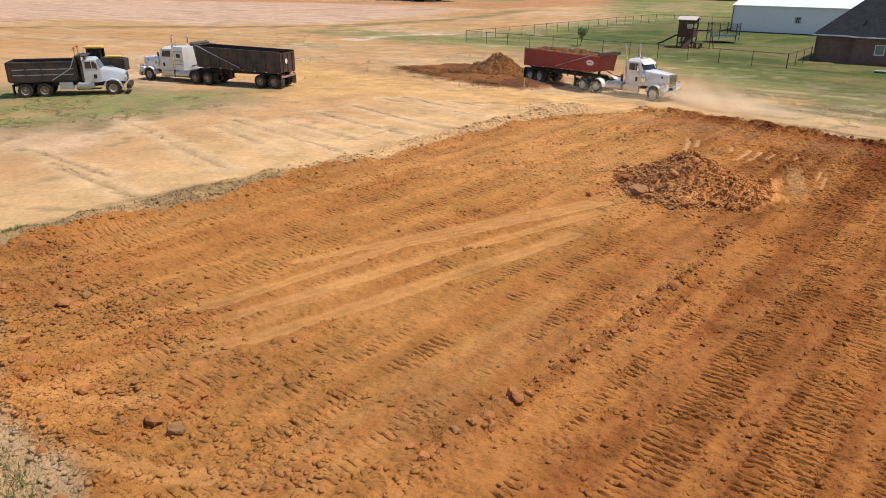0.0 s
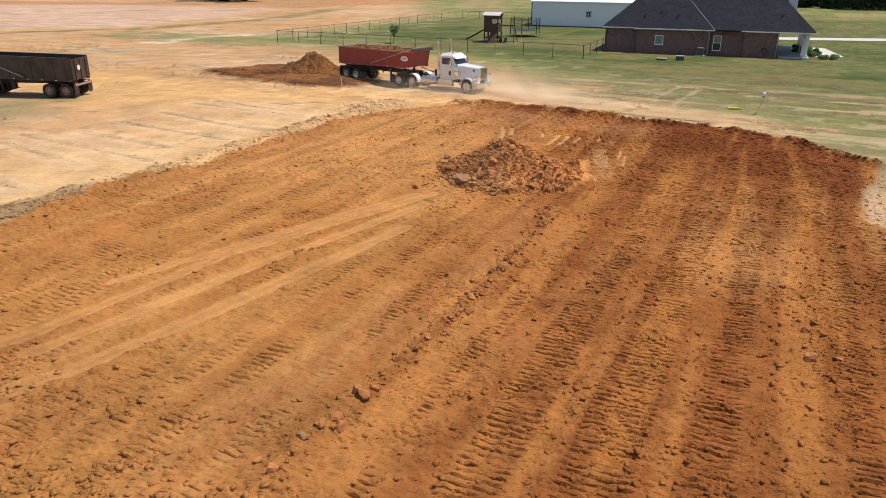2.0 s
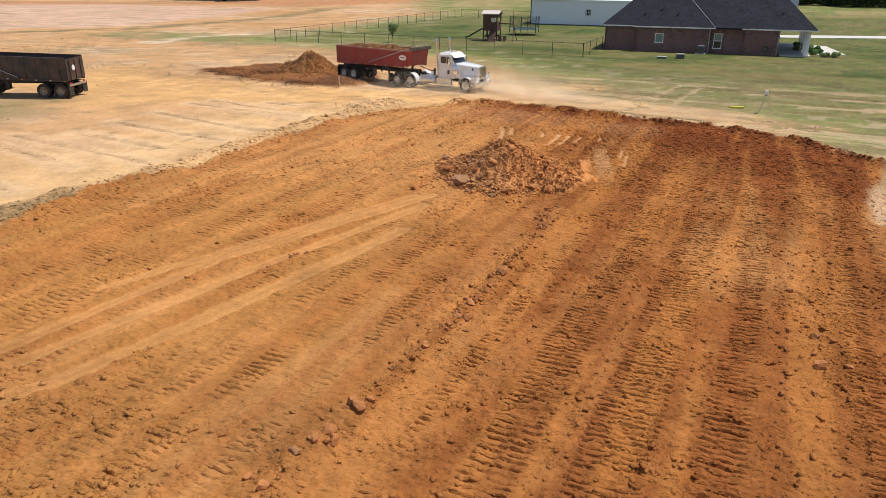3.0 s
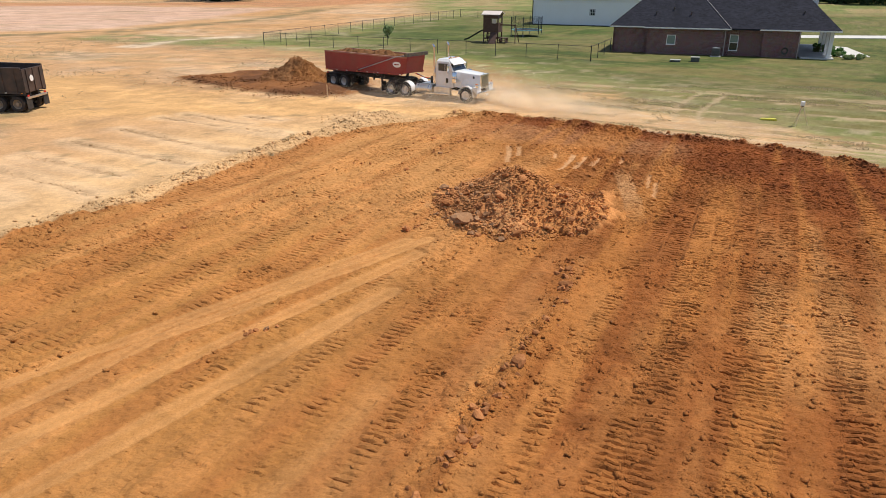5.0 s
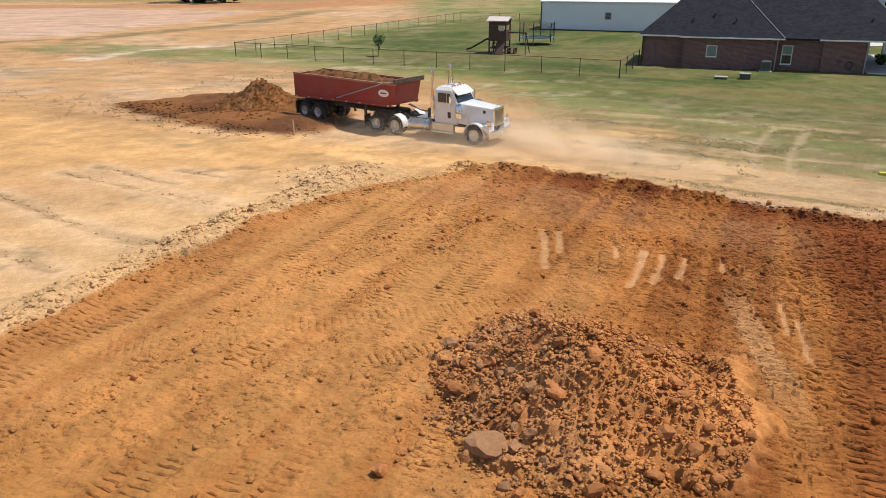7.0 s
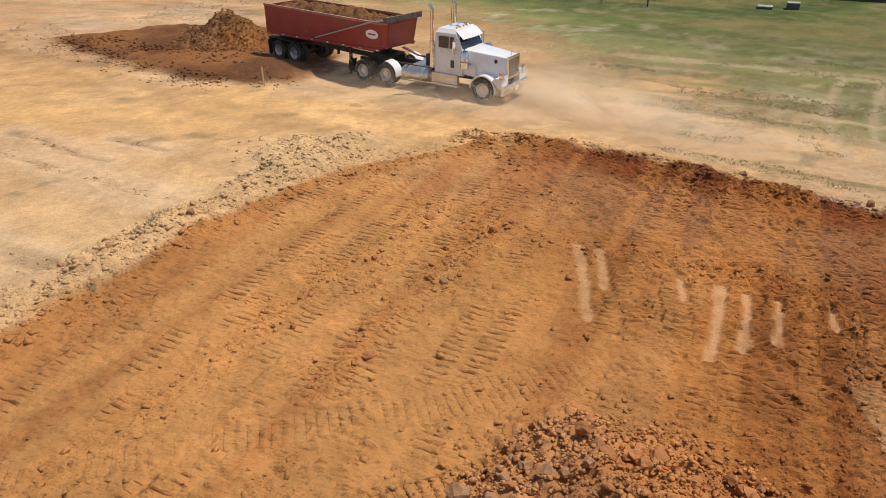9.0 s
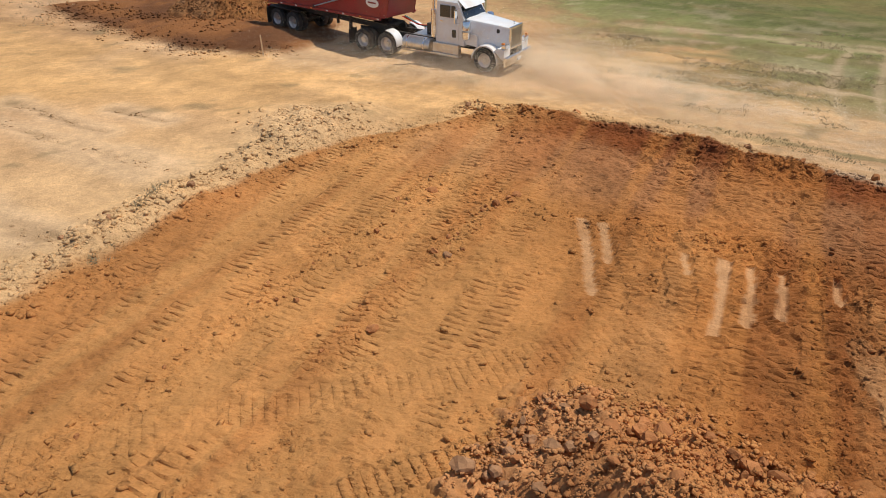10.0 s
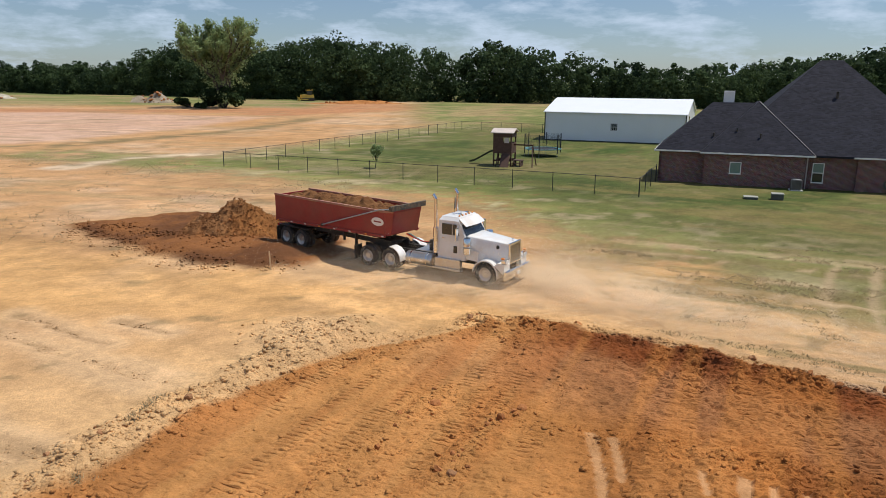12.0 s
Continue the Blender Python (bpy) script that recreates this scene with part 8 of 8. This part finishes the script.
# ---- dust in the air round the moving truck ----
def dust_cloud():
    rng = np.random.default_rng(97)
    puffs = [(4.4, 56.2, 0.7, 1.9, 0.75, 52000), (6.8, 54.6, 0.5, 2.4, 0.6, 60000), (1.2, 56.0, 0.6, 2.4, 0.6, 32000), (-3.5, 58.4, 0.6, 3.0, 0.6, 18000),
             (10.5, 51.8, 0.4, 2.6, 0.4, 14000), (8.6, 52.6, 0.3, 2.2, 0.4, 16000)]
    cs = []
    for x, y, z, w, h, n in puffs:
        c = rng.normal(size=(n, 3)) * np.array([w, w * 0.5, h])
        c[:, 2] = np.abs(c[:, 2])
        r = radians(-34)
        cs.append(np.stack([x + c[:, 0] * math.cos(r) - c[:, 1] * math.sin(r), y + c[:, 0] * math.sin(r) + c[:, 1] * math.cos(r), z * 0.2 + c[:, 2]], 1))
    c = np.concatenate(cs)
    keep = fbm(c[:, 0] + c[:, 2], c[:, 1], 1.8, 98, 3) > -0.35 + 0.5 * rng.random(len(c)) - 0.3
    c = c[keep]
    flat = np.array([1, 1, 0.45])
    a, b = rng.normal(size=(len(c), 3)) * flat, rng.normal(size=(len(c), 3)) * flat
    s = 0.0085 + 0.006 * rng.random(len(c))[:, None]
    m = bpy.data.materials.new("dust")
    m.use_nodes = True
    n, l = m.node_tree.nodes, m.node_tree.links
    bs = n["Principled BSDF"]
    bs.inputs["Base Color"].default_value, bs.inputs["Roughness"].default_value, bs.inputs["Specular IOR Level"].default_value = (0.95, 0.83, 0.64, 1), 1.0, 0.0
    tr, mx = n.new("ShaderNodeBsdfTranslucent"), n.new("ShaderNodeMixShader")
    tr.inputs["Color"].default_value = (0.95, 0.83, 0.64, 1)
    mx.inputs["Fac"].default_value = 0.5
    l.new(bs.outputs["BSDF"], mx.inputs[1])
    l.new(tr.outputs["BSDF"], mx.inputs[2])
    l.new(mx.outputs["Shader"], n["Material Output"].inputs["Surface"])
    tris = np.stack([c + a * s, c + b * s, c - (a + b) * s * 0.5], 1)
    return tagged(link_mesh("airborne_dust", tri_mesh("airborne_dust", tris), m), "thin tan dust hanging in the air round the truck", "dust", kind="stuff")


dust_cloud()
